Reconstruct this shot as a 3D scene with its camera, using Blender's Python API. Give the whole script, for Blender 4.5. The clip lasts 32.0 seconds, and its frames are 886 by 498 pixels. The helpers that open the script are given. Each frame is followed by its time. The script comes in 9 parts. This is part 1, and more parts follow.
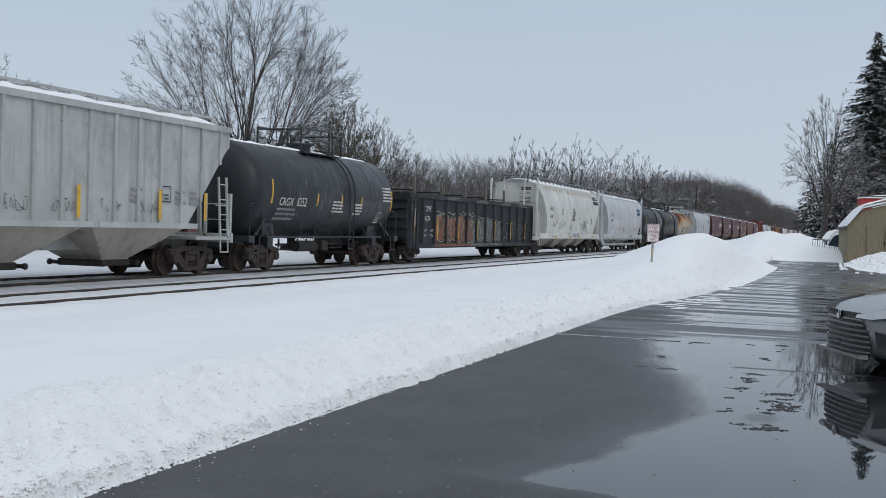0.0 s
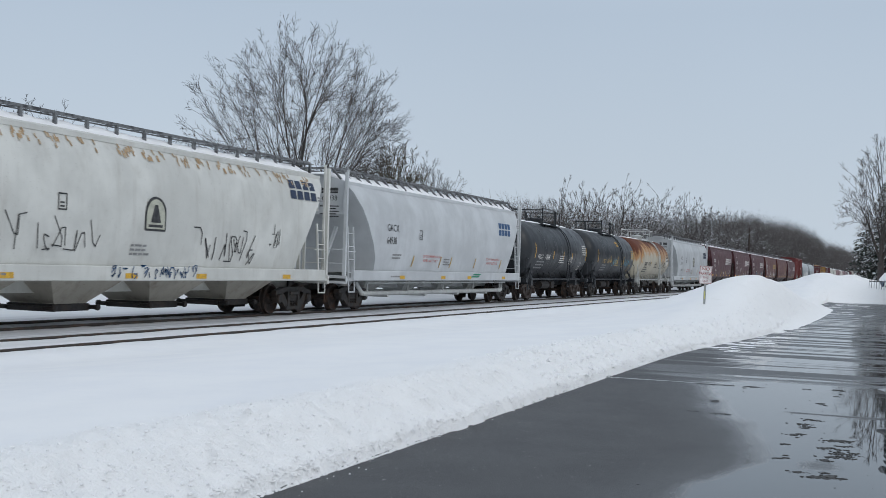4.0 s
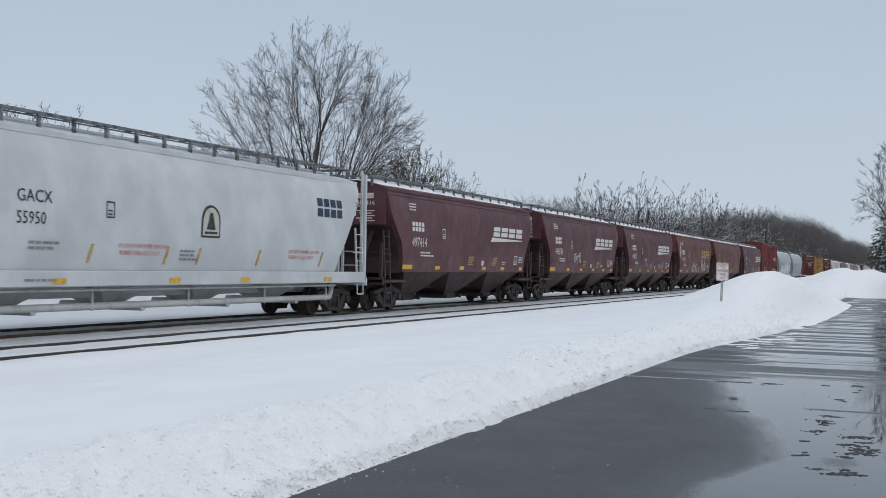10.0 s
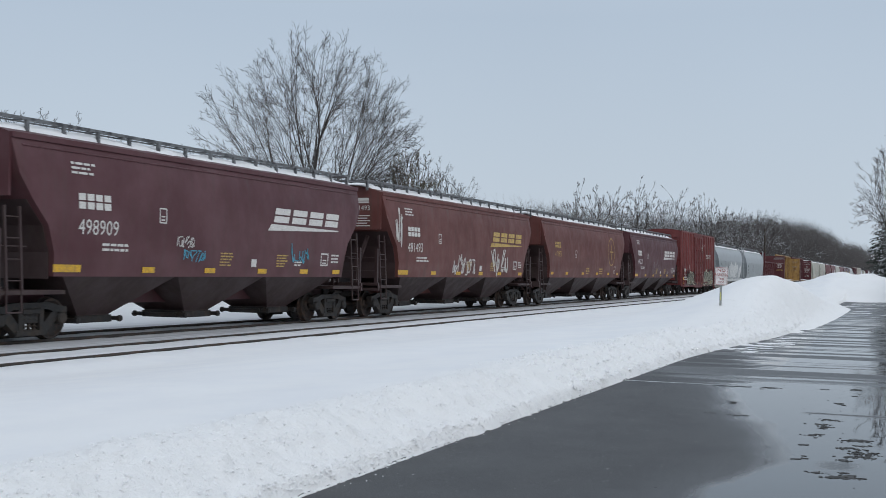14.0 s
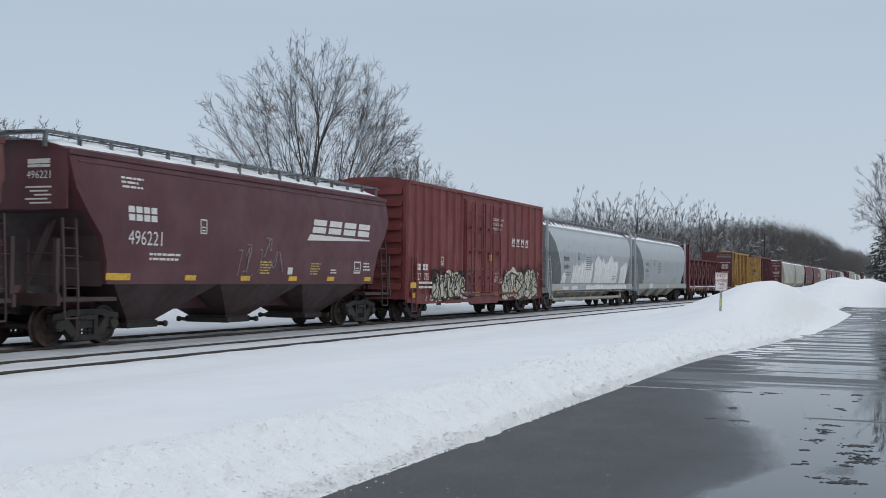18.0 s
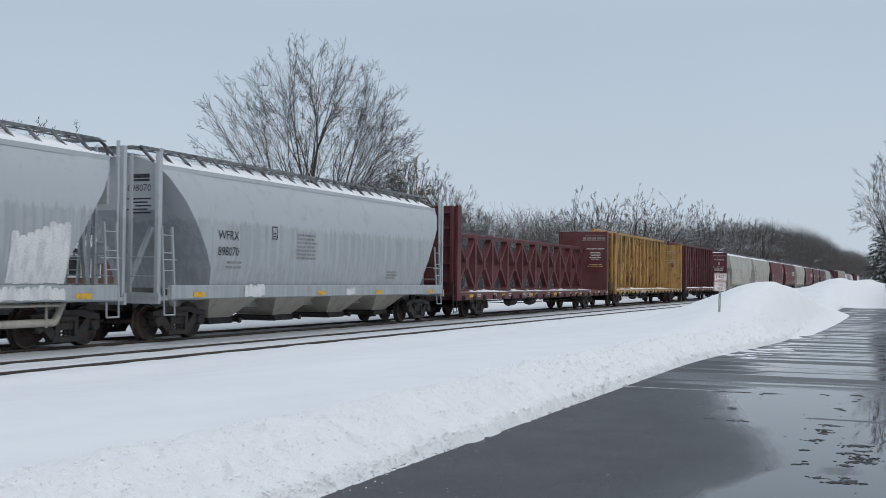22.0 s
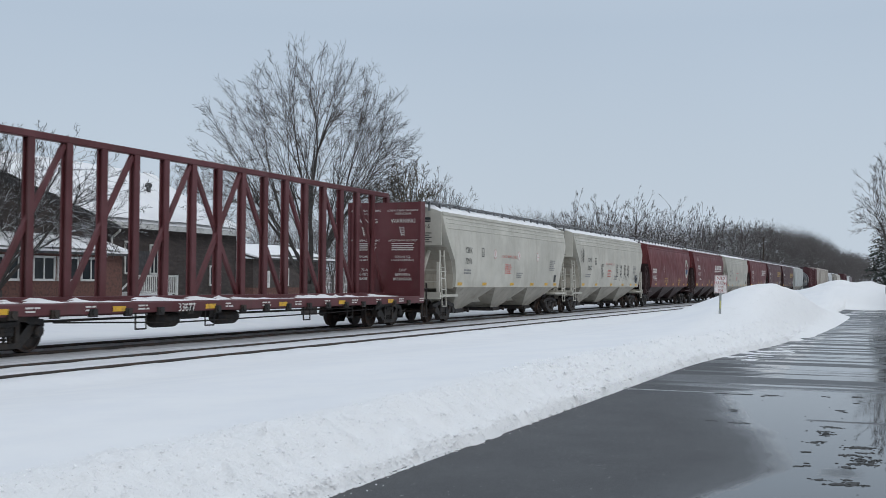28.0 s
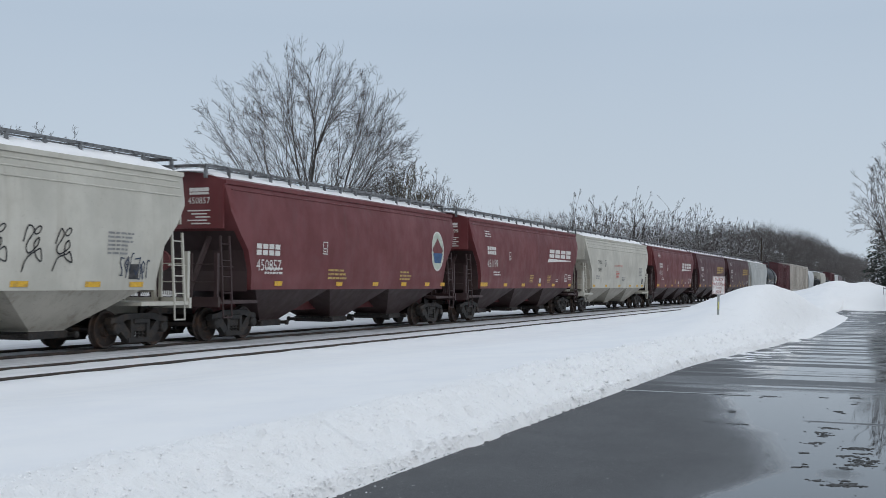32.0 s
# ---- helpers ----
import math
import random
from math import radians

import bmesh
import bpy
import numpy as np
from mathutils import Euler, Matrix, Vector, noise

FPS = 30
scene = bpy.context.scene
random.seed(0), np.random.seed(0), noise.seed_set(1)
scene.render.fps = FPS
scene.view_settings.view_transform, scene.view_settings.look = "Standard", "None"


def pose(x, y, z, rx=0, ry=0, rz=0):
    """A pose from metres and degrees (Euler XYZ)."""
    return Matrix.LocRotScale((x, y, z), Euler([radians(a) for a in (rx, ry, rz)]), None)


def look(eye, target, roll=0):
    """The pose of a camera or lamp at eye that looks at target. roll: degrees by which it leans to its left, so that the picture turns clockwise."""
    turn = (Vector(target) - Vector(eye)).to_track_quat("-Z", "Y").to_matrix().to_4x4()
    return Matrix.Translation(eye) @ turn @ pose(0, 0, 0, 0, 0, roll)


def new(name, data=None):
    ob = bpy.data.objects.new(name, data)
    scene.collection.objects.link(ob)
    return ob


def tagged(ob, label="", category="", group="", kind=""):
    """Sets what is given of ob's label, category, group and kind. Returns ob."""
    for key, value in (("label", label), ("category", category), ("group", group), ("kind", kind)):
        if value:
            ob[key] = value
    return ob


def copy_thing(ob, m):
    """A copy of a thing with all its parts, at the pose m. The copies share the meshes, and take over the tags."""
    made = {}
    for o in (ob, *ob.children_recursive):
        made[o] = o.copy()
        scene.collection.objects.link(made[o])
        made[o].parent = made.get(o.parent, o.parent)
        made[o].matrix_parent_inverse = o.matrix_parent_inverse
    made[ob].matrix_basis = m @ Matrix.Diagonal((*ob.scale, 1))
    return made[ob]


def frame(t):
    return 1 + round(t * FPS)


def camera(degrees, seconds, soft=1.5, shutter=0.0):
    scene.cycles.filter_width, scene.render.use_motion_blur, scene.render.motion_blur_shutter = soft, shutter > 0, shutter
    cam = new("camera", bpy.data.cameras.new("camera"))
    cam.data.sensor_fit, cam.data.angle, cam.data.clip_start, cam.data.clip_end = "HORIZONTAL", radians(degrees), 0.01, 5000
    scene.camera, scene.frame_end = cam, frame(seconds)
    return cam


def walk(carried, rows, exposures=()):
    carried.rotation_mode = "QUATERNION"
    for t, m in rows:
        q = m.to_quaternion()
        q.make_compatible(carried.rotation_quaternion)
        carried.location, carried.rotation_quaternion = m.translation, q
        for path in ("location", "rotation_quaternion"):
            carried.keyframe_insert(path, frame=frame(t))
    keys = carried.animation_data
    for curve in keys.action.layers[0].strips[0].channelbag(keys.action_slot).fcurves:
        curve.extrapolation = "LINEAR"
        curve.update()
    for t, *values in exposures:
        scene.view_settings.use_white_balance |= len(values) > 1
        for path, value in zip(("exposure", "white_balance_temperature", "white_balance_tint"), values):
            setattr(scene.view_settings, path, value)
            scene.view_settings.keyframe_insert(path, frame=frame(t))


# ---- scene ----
# ---------------------------------------------------------------- camera
PATH = [
    (0, pose(-0.048, 0.004, 1.440, 88.848, -1.790, -71.014)),
    (0.5, pose(-0.001, 0.006, 1.431, 88.858, -1.893, -70.193)),
    (1, pose(0.029, 0.007, 1.430, 88.696, -1.739, -69.215)),
    (1.5, pose(0.006, 0.008, 1.439, 89.285, -1.780, -69.247)),
    (2, pose(0.001, 0.006, 1.451, 90.153, -1.932, -69.611)),
    (2.5, pose(-0.006, 0.007, 1.457, 90.395, -1.972, -69.265)),
    (3, pose(-0.014, 0.007, 1.458, 90.609, -1.917, -69.010)),
    (3.5, pose(-0.013, 0.013, 1.452, 90.774, -1.933, -68.833)),
    (5.5, pose(0.008, 0.004, 1.459, 90.820, -1.099, -67.417)),
    (6, pose(-0.004, 0.001, 1.460, 90.842, -1.032, -67.479)),
    (6.5, pose(0.004, 0.008, 1.455, 90.831, -1.070, -67.462)),
    (7, pose(-0.000, 0.002, 1.454, 90.848, -1.049, -67.562)),
    (7.5, pose(0.014, 0.009, 1.451, 90.843, -1.101, -67.599)),
    (8, pose(0.004, 0.005, 1.455, 90.839, -1.073, -67.612)),
    (8.5, pose(0.018, 0.009, 1.451, 90.869, -1.023, -67.636)),
    (9, pose(0.004, 0.004, 1.453, 90.853, -1.069, -67.646)),
    (9.5, pose(0.019, 0.010, 1.454, 90.861, -1.024, -67.678)),
    (10, pose(0.016, 0.008, 1.454, 90.858, -1.006, -67.681)),
    (10.5, pose(0.019, 0.010, 1.454, 90.859, -1.006, -67.683)),
    (11, pose(0.008, 0.009, 1.457, 90.845, -1.034, -67.710)),
    (11.5, pose(0.008, 0.009, 1.453, 90.879, -0.997, -67.761)),
    (12, pose(0.008, 0.009, 1.456, 90.895, -0.979, -67.766)),
    (12.5, pose(-0.005, 0.006, 1.458, 90.898, -0.994, -67.750)),
    (13, pose(0.000, 0.000, 1.450, 91.021, -0.904, -67.656)),
    (13.5, pose(-0.000, -0.001, 1.451, 91.099, -0.862, -67.701)),
    (14, pose(-0.005, 0.000, 1.451, 91.130, -0.834, -67.724)),
    (14.5, pose(-0.010, -0.006, 1.453, 91.287, -0.737, -67.625)),
    (16.5, pose(-0.009, -0.002, 1.447, 91.416, -0.671, -67.647)),
    (17, pose(0.000, -0.001, 1.452, 91.412, -0.660, -67.675)),
    (17.5, pose(0.005, -0.001, 1.451, 91.440, -0.666, -67.743)),
    (18, pose(-0.003, -0.001, 1.448, 91.464, -0.634, -67.728)),
    (18.5, pose(0.007, 0.004, 1.443, 91.468, -0.656, -67.727)),
    (19, pose(0.013, 0.010, 1.446, 91.429, -0.655, -67.741)),
    (19.5, pose(0.005, 0.007, 1.443, 91.466, -0.661, -67.755)),
    (20, pose(0.024, 0.015, 1.445, 91.458, -0.667, -67.782)),
    (20.5, pose(0.017, 0.013, 1.446, 91.469, -0.633, -67.796)),
    (21, pose(-0.001, 0.009, 1.440, 91.502, -0.680, -67.826)),
    (21.5, pose(0.017, 0.012, 1.440, 91.454, -0.632, -67.793)),
    (22, pose(0.013, 0.012, 1.437, 91.520, -0.631, -67.802)),
    (22.5, pose(0.024, 0.016, 1.437, 91.510, -0.663, -67.827)),
    (23, pose(0.019, 0.013, 1.439, 91.511, -0.661, -67.832)),
    (23.5, pose(0.020, 0.018, 1.436, 91.529, -0.634, -67.860)),
    (24, pose(0.016, 0.017, 1.432, 91.555, -0.639, -67.871)),
    (24.5, pose(0.025, 0.015, 1.435, 91.569, -0.621, -67.905)),
    (25, pose(0.013, 0.008, 1.443, 91.535, -0.594, -67.913)),
    (25.5, pose(0.022, 0.014, 1.436, 91.566, -0.550, -67.716)),
    (27.5, pose(0.016, 0.021, 1.436, 91.645, -0.524, -67.772)),
    (28, pose(0.026, 0.021, 1.434, 91.657, -0.505, -67.789)),
    (28.5, pose(0.017, 0.020, 1.434, 91.656, -0.512, -67.812)),
    (29, pose(0.017, 0.022, 1.433, 91.666, -0.489, -67.823)),
    (29.5, pose(0.025, 0.024, 1.434, 91.651, -0.508, -67.812)),
    (30, pose(0.024, 0.019, 1.434, 91.688, -0.455, -67.830)),
    (30.5, pose(0.015, 0.018, 1.435, 91.678, -0.454, -67.854)),
    (31, pose(0.008, 0.010, 1.435, 91.706, -0.464, -67.835)),
    (31.5, pose(0.013, 0.011, 1.434, 91.735, -0.465, -67.868)),
    (32, pose(0.006, 0.016, 1.439, 91.724, -0.413, -67.878)),
]
cam = camera(42.61, 32.0, soft=0.6, shutter=0.12)
walk(cam, PATH)

# ---------------------------------------------------------------- the plan
RAIL_Z = -0.12          # top of rail
TRAIN_Y = 17.82         # centre line of the track that carries the train
NEAR_Y = 14.09          # centre line of the empty track
LOT_EDGE = 3.55         # where the snow bank meets the asphalt
# way that the train has gone, in metres, by second
TRAIN_WAY = [(0, 0.0), (3.5, 44.62), (7, 89.36), (11, 141.21), (14.5, 186.48), (18, 232.02),
             (22, 282.68), (25.5, 326.43), (29, 371.23), (32, 409.81)]

# ---------------------------------------------------------------- daylight: an overcast winter sky
world = bpy.data.worlds.new("overcast_sky")
scene.world = world
world.use_nodes = True
wn, wl = world.node_tree.nodes, world.node_tree.links
wn.clear()
w_out = wn.new("ShaderNodeOutputWorld")
w_bg = wn.new("ShaderNodeBackground")
w_sky = wn.new("ShaderNodeTexSky")
w_sky.sky_type, w_sky.sun_disc = "NISHITA", False
w_sky.sun_elevation, w_sky.sun_rotation = radians(32), radians(215)
w_sky.air_density, w_sky.dust_density, w_sky.ozone_density = 1.0, 4.0, 2.0
w_co = wn.new("ShaderNodeTexCoord")
w_sep = wn.new("ShaderNodeSeparateXYZ")
w_ramp = wn.new("ShaderNodeValToRGB")
w_ramp.color_ramp.elements[0].position, w_ramp.color_ramp.elements[0].color = 0.0, (0.560, 0.640, 0.725, 1)
w_ramp.color_ramp.elements[1].position, w_ramp.color_ramp.elements[1].color = 0.9, (0.80, 0.88, 0.98, 1)
w_e = w_ramp.color_ramp.elements.new(0.22)
w_e.color = (0.455, 0.545, 0.655, 1)
w_cl = wn.new("ShaderNodeTexNoise")
w_cl.inputs["Scale"].default_value, w_cl.inputs["Detail"].default_value = 1.3, 3.0
w_cm = wn.new("ShaderNodeMapRange")
w_cm.inputs["From Min"].default_value, w_cm.inputs["From Max"].default_value = 0.3, 0.7
w_cm.inputs["To Min"].default_value, w_cm.inputs["To Max"].default_value = 0.96, 1.04
w_mul = wn.new("ShaderNodeMix")
w_mul.data_type, w_mul.blend_type = "RGBA", "MULTIPLY"
w_mul.inputs["Factor"].default_value = 1.0
w_dim = wn.new("ShaderNodeMix")
w_dim.data_type, w_dim.blend_type = "RGBA", "MULTIPLY"
w_dim.inputs["Factor"].default_value = 1.0
w_dim.inputs["B"].default_value = (0.09, 0.09, 0.09, 1)
w_mix = wn.new("ShaderNodeMix")
w_mix.data_type = "RGBA"
w_mix.inputs["Factor"].default_value = 0.93
wl.new(w_co.outputs["Generated"], w_sep.inputs[0])
wl.new(w_sep.outputs["Z"], w_ramp.inputs[0])
wl.new(w_co.outputs["Generated"], w_cl.inputs["Vector"])
wl.new(w_cl.outputs["Fac"], w_cm.inputs["Value"])
wl.new(w_ramp.outputs["Color"], w_mul.inputs["A"])
wl.new(w_cm.outputs["Result"], w_mul.inputs["B"])
wl.new(w_sky.outputs["Color"], w_dim.inputs["A"])
wl.new(w_dim.outputs["Result"], w_mix.inputs["A"])
wl.new(w_mul.outputs["Result"], w_mix.inputs["B"])
wl.new(w_mix.outputs["Result"], w_bg.inputs["Color"])
wl.new(w_bg.outputs["Background"], w_out.inputs["Surface"])
w_bg.inputs["Strength"].default_value = 1.0

sun = new("sun", bpy.data.lights.new("sun", "SUN"))
sun.data.energy, sun.data.angle, sun.data.color = 0.55, radians(20), (1.0, 0.97, 0.93)
sun.matrix_world = look((-30, -40, 35), (0, 0, 0))
scene.view_settings.exposure = 0.03

# ---------------------------------------------------------------- mesh building
class Geo:
    """Vertices and faces of one part."""

    def __init__(self):
        self.v, self.f = [], []

    def add(self, verts, faces):
        n = len(self.v)
        self.v += [tuple(p) for p in verts]
        self.f += [tuple(i + n for i in face) for face in faces]
        return self

    def box(self, x0, x1, y0, y1, z0, z1, c=0.0):
        """A box; c cuts its four long edges parallel to x."""
        if c <= 0:
            v = [(x, y, z) for x in (x0, x1) for y in (y0, y1) for z in (z0, z1)]
            return self.add(v, [(0, 1, 3, 2), (4, 6, 7, 5), (0, 4, 5, 1), (2, 3, 7, 6), (0, 2, 6, 4), (1, 5, 7, 3)])
        ring = [(y0 + c, z0), (y1 - c, z0), (y1, z0 + c), (y1, z1 - c), (y1 - c, z1), (y0 + c, z1), (y0, z1 - c), (y0, z0 + c)]
        return self.loft([[(x, y, z) for y, z in ring] for x in (x0, x1)])

    def loft(self, rings, closed=True, caps=True):
        n, k = len(self.v), len(rings[0])
        for ring in rings:
            self.v += [tuple(p) for p in ring]
        m = k if closed else k - 1
        for r in range(len(rings) - 1):
            a, b = n + r * k, n + (r + 1) * k
            self.f += [(a + i, a + (i + 1) % k, b + (i + 1) % k, b + i) for i in range(m)]
        if caps and closed:
            self.f.append(tuple(n + i for i in reversed(range(k))))
            self.f.append(tuple(n + (len(rings) - 1) * k + i for i in range(k)))
        return self

    def rod(self, p, q, r, n=6, r2=None):
        p, q = Vector(p), Vector(q)
        d = (q - p).normalized()
        a = d.orthogonal().normalized()
        b = d.cross(a)
        ring = lambda c, s: [c + a * (s * math.cos(6.2832 * i / n)) + b * (s * math.sin(6.2832 * i / n)) for i in range(n)]
        return self.loft([ring(p, r), ring(q, r if r2 is None else r2)])

    def path(self, pts, r, n=6):
        for p, q in zip(pts, pts[1:]):
            self.rod(p, q, r, n)
        return self

    def bar(self, p, q, w, h):
        """A flat bar from p to q, w wide across y and h across the rest."""
        p, q = Vector(p), Vector(q)
        d = (q - p).normalized()
        s = Vector((0, 1, 0)) if abs(d.y) < 0.9 else Vector((1, 0, 0))
        s = (s - d * s.dot(d)).normalized()
        u = d.cross(s)
        ring = lambda c: [c + s * (a * w / 2) + u * (b * h / 2) for a, b in ((-1, -1), (1, -1), (1, 1), (-1, 1))]
        return self.loft([ring(p), ring(q)])

    def prism(self, poly, y0, y1):
        """A polygon in x, z, drawn out from y0 to y1."""
        return self.loft([[(x, y0, z) for x, z in poly], [(x, y1, z) for x, z in poly]])

    def lathe(self, prof, n=20, axis="y", at=(0, 0, 0)):
        """Turn rows of (along, radius) round an axis."""
        rings = []
        for a, r in prof:
            ring = []
            for i in range(n):
                c, s = r * math.cos(6.28318 * i / n), r * math.sin(6.28318 * i / n)
                p = {"x": (a, c, s), "y": (c, a, s), "z": (c, s, a)}[axis]
                ring.append((p[0] + at[0], p[1] + at[1], p[2] + at[2]))
            rings.append(ring)
        return self.loft(rings)

    def mesh(self, name, smooth=0):
        me = bpy.data.meshes.new(name)
        me.from_pydata(self.v, [], self.f)
        me.update()
        bm = bmesh.new()
        bm.from_mesh(me)
        bmesh.ops.recalc_face_normals(bm, faces=bm.faces)
        bm.to_mesh(me)
        bm.free()
        if smooth:
            me.shade_smooth()
            me.set_sharp_from_angle(angle=radians(smooth))
        return me


SHARED = {}


def part(name, geo, material, parent=None, label="", smooth=0, key="", at=None):
    """Link geometry as one mesh object under a thing. The same key shares one mesh."""
    if key and key in SHARED:
        me = SHARED[key]
    else:
        me = (geo() if callable(geo) else geo).mesh(key or name, smooth)
        me.materials.append(material)
        if key:
            SHARED[key] = me
    ob = new(name, me)
    if me.materials[0] is not material:
        ob.material_slots[0].link = "OBJECT"
        ob.material_slots[0].material = material
    if parent:
        ob.parent = parent
    if at is not None:
        ob.matrix_basis = at
    if label:
        ob["label"] = label
    return ob


def big_mesh(name, verts, quads, material, smooth=False):
    """A mesh from arrays of vertices and of quads."""
    me = bpy.data.meshes.new(name)
    verts, quads = np.asarray(verts, np.float32), np.asarray(quads, np.int32)
    me.vertices.add(len(verts))
    me.vertices.foreach_set("co", verts.ravel())
    me.loops.add(quads.size)
    me.loops.foreach_set("vertex_index", quads.ravel())
    me.polygons.add(len(quads))
    me.polygons.foreach_set("loop_start", np.arange(len(quads), dtype=np.int32) * quads.shape[1])
    me.update(calc_edges=True)
    me.validate()
    if smooth:
        me.shade_smooth()
    me.materials.append(material)
    return me


# ---------------------------------------------------------------- materials
class Nodes:
    def __init__(self, name):
        self.m = bpy.data.materials.new(name)
        self.m.use_nodes = True
        self.t = self.m.node_tree
        self.p = self.t.nodes["Principled BSDF"]
        co = self.t.nodes.new("ShaderNodeTexCoord")
        info = self.t.nodes.new("ShaderNodeObjectInfo")
        far = self.t.nodes.new("ShaderNodeVectorMath")
        far.operation = "MULTIPLY_ADD"
        self.t.links.new(info.outputs["Random"], far.inputs[0])
        far.inputs[1].default_value = (37.0, 19.0, 53.0)
        self.t.links.new(co.outputs["Object"], far.inputs[2])
        self.flat, self.co, self.random = co.outputs["Object"], far.outputs[0], info.outputs["Random"]

    def link(self, a, b):
        if isinstance(a, (int, float)):
            b.default_value = a
        elif isinstance(a, tuple):
            b.default_value = (*a, 1.0)[:4] if len(b.default_value) == 4 else a
        else:
            self.t.links.new(a, b)

    def noise(self, scale, detail=4.0, rough=0.55, stretch=(1, 1, 1), co=None, distort=0.0):
        mp = self.t.nodes.new("ShaderNodeMapping")
        mp.inputs["Scale"].default_value = stretch
        self.t.links.new(co or self.co, mp.inputs["Vector"])
        n = self.t.nodes.new("ShaderNodeTexNoise")
        n.inputs["Scale"].default_value, n.inputs["Detail"].default_value = scale, detail
        n.inputs["Roughness"].default_value, n.inputs["Distortion"].default_value = rough, distort
        self.t.links.new(mp.outputs["Vector"], n.inputs["Vector"])
        return n.outputs["Fac"]

    def span(self, value, a, b, c=0.0, d=1.0, smooth=True):
        n = self.t.nodes.new("ShaderNodeMapRange")
        n.interpolation_type = "SMOOTHSTEP" if smooth else "LINEAR"
        self.link(value, n.inputs["Value"])
        for k, x in zip(("From Min", "From Max", "To Min", "To Max"), (a, b, c, d)):
            self.link(x, n.inputs[k])
        return n.outputs["Result"]

    def math(self, op, a, b=0.0, c=0.0):
        n = self.t.nodes.new("ShaderNodeMath")
        n.operation = op
        for i, x in enumerate((a, b, c)):
            self.link(x, n.inputs[i])
        return n.outputs[0]

    def mix(self, fac, a, b, mode="MIX"):
        n = self.t.nodes.new("ShaderNodeMix")
        n.data_type, n.blend_type = "RGBA", mode
        self.link(fac, n.inputs["Factor"])
        self.link(a, n.inputs["A"])
        self.link(b, n.inputs["B"])
        return n.outputs["Result"]

    def axis(self, which, co=None):
        s = self.t.nodes.new("ShaderNodeSeparateXYZ")
        self.t.links.new(co or self.flat, s.inputs[0])
        return s.outputs[which]

    def up(self):
        g = self.t.nodes.new("ShaderNodeNewGeometry")
        s = self.t.nodes.new("ShaderNodeSeparateXYZ")
        self.t.links.new(g.outputs["Normal"], s.inputs[0])
        return s.outputs["Z"]

    def bump(self, height, strength=0.2, distance=0.02):
        b = self.t.nodes.new("ShaderNodeBump")
        b.inputs["Strength"].default_value, b.inputs["Distance"].default_value = strength, distance
        self.link(height, b.inputs["Height"])
        self.t.links.new(b.outputs["Normal"], self.p.inputs["Normal"])

    def done(self, color, rough=0.6, metal=0.0, spec=0.5):
        self.link(color, self.p.inputs["Base Color"])
        self.link(rough, self.p.inputs["Roughness"])
        self.link(metal, self.p.inputs["Metallic"])
        self.link(spec, self.p.inputs["Specular IOR Level"])
        return self.m


def plain(name, col, rough=0.6, metal=0.0, col2=None, scale=3.0, stretch=(1, 1, 1), lo=0.45, hi=0.65, grain=0.15, gscale=45.0,
          bump=0.15, spec=0.4):
    """A surface with stains of a second colour and fine grain."""
    n = Nodes(name)
    c = n.mix(n.span(n.noise(scale, 5, 0.6, stretch), lo, hi), col, col2 or tuple(x * 0.75 for x in col))
    g = n.noise(gscale, 3)
    c = n.mix(1.0, c, n.mix(n.span(g, 0.25, 0.75), (1 - grain,) * 3, (1 + grain,) * 3), "MULTIPLY")
    if bump:
        n.bump(g, bump, 0.01)
    return n.done(c, n.span(n.noise(scale * 2.3, 3), 0.3, 0.7, rough - 0.08, rough + 0.08), metal, spec)


def car_paint(name, col, grime=(0.07, 0.06, 0.05), amount=0.45, rough=0.46, fade=None, scabs=0.0, rust=0.0, spec=0.28):
    """Railway paint: faded in patches, streaked from top to bottom, with road film."""
    n = Nodes(name)
    fade = fade or tuple(min(1.0, x * 1.2 + 0.015) for x in col)
    c = n.mix(n.span(n.noise(0.7, 4), 0.35, 0.7), col, fade)
    streak = n.noise(1.0, 6, 0.65, (3.2, 3.2, 0.16))
    c = n.mix(n.span(streak, 0.5, 0.72, 0.0, amount), c, grime)
    film = n.noise(2.2, 8, 0.7, (1, 1, 0.6))
    c = n.mix(n.span(film, 0.48, 0.75, 0.0, amount * 0.7), c, grime)
    speck = n.noise(26.0, 2)
    c = n.mix(n.span(speck, 0.66, 0.72, 0.0, amount * 0.8), c, (0.09, 0.05, 0.035))
    if scabs:
        c = n.mix(n.span(n.noise(5.0, 5, 0.7), 0.70 - scabs, 0.72 - scabs), c, (0.045, 0.035, 0.03))
    if rust:
        c = n.mix(n.math("MULTIPLY", n.span(n.noise(0.9, 8, 0.75, (1.4, 1.4, 0.8)), 0.60 - rust, 0.72 - rust), 0.85), c, (0.10, 0.042, 0.022))
    n.bump(n.noise(1.6, 3), 0.12, 0.03)
    return n.done(c, n.span(film, 0.3, 0.7, rough - 0.06, rough + 0.14), 0.0, spec)


SNOW = Nodes("snow")
_a = SNOW.noise(2.2, 6, 0.6)
_b = SNOW.noise(28.0, 5, 0.7)
SNOW.bump(SNOW.math("ADD", SNOW.math("MULTIPLY", _a, 0.6), SNOW.math("MULTIPLY", _b, 0.5)), 0.35, 0.03)
SNOW = SNOW.done(SNOW.mix(SNOW.span(_a, 0.3, 0.7), (0.83, 0.83, 0.845), (0.88, 0.88, 0.88)), 0.65, 0.0, 0.3)

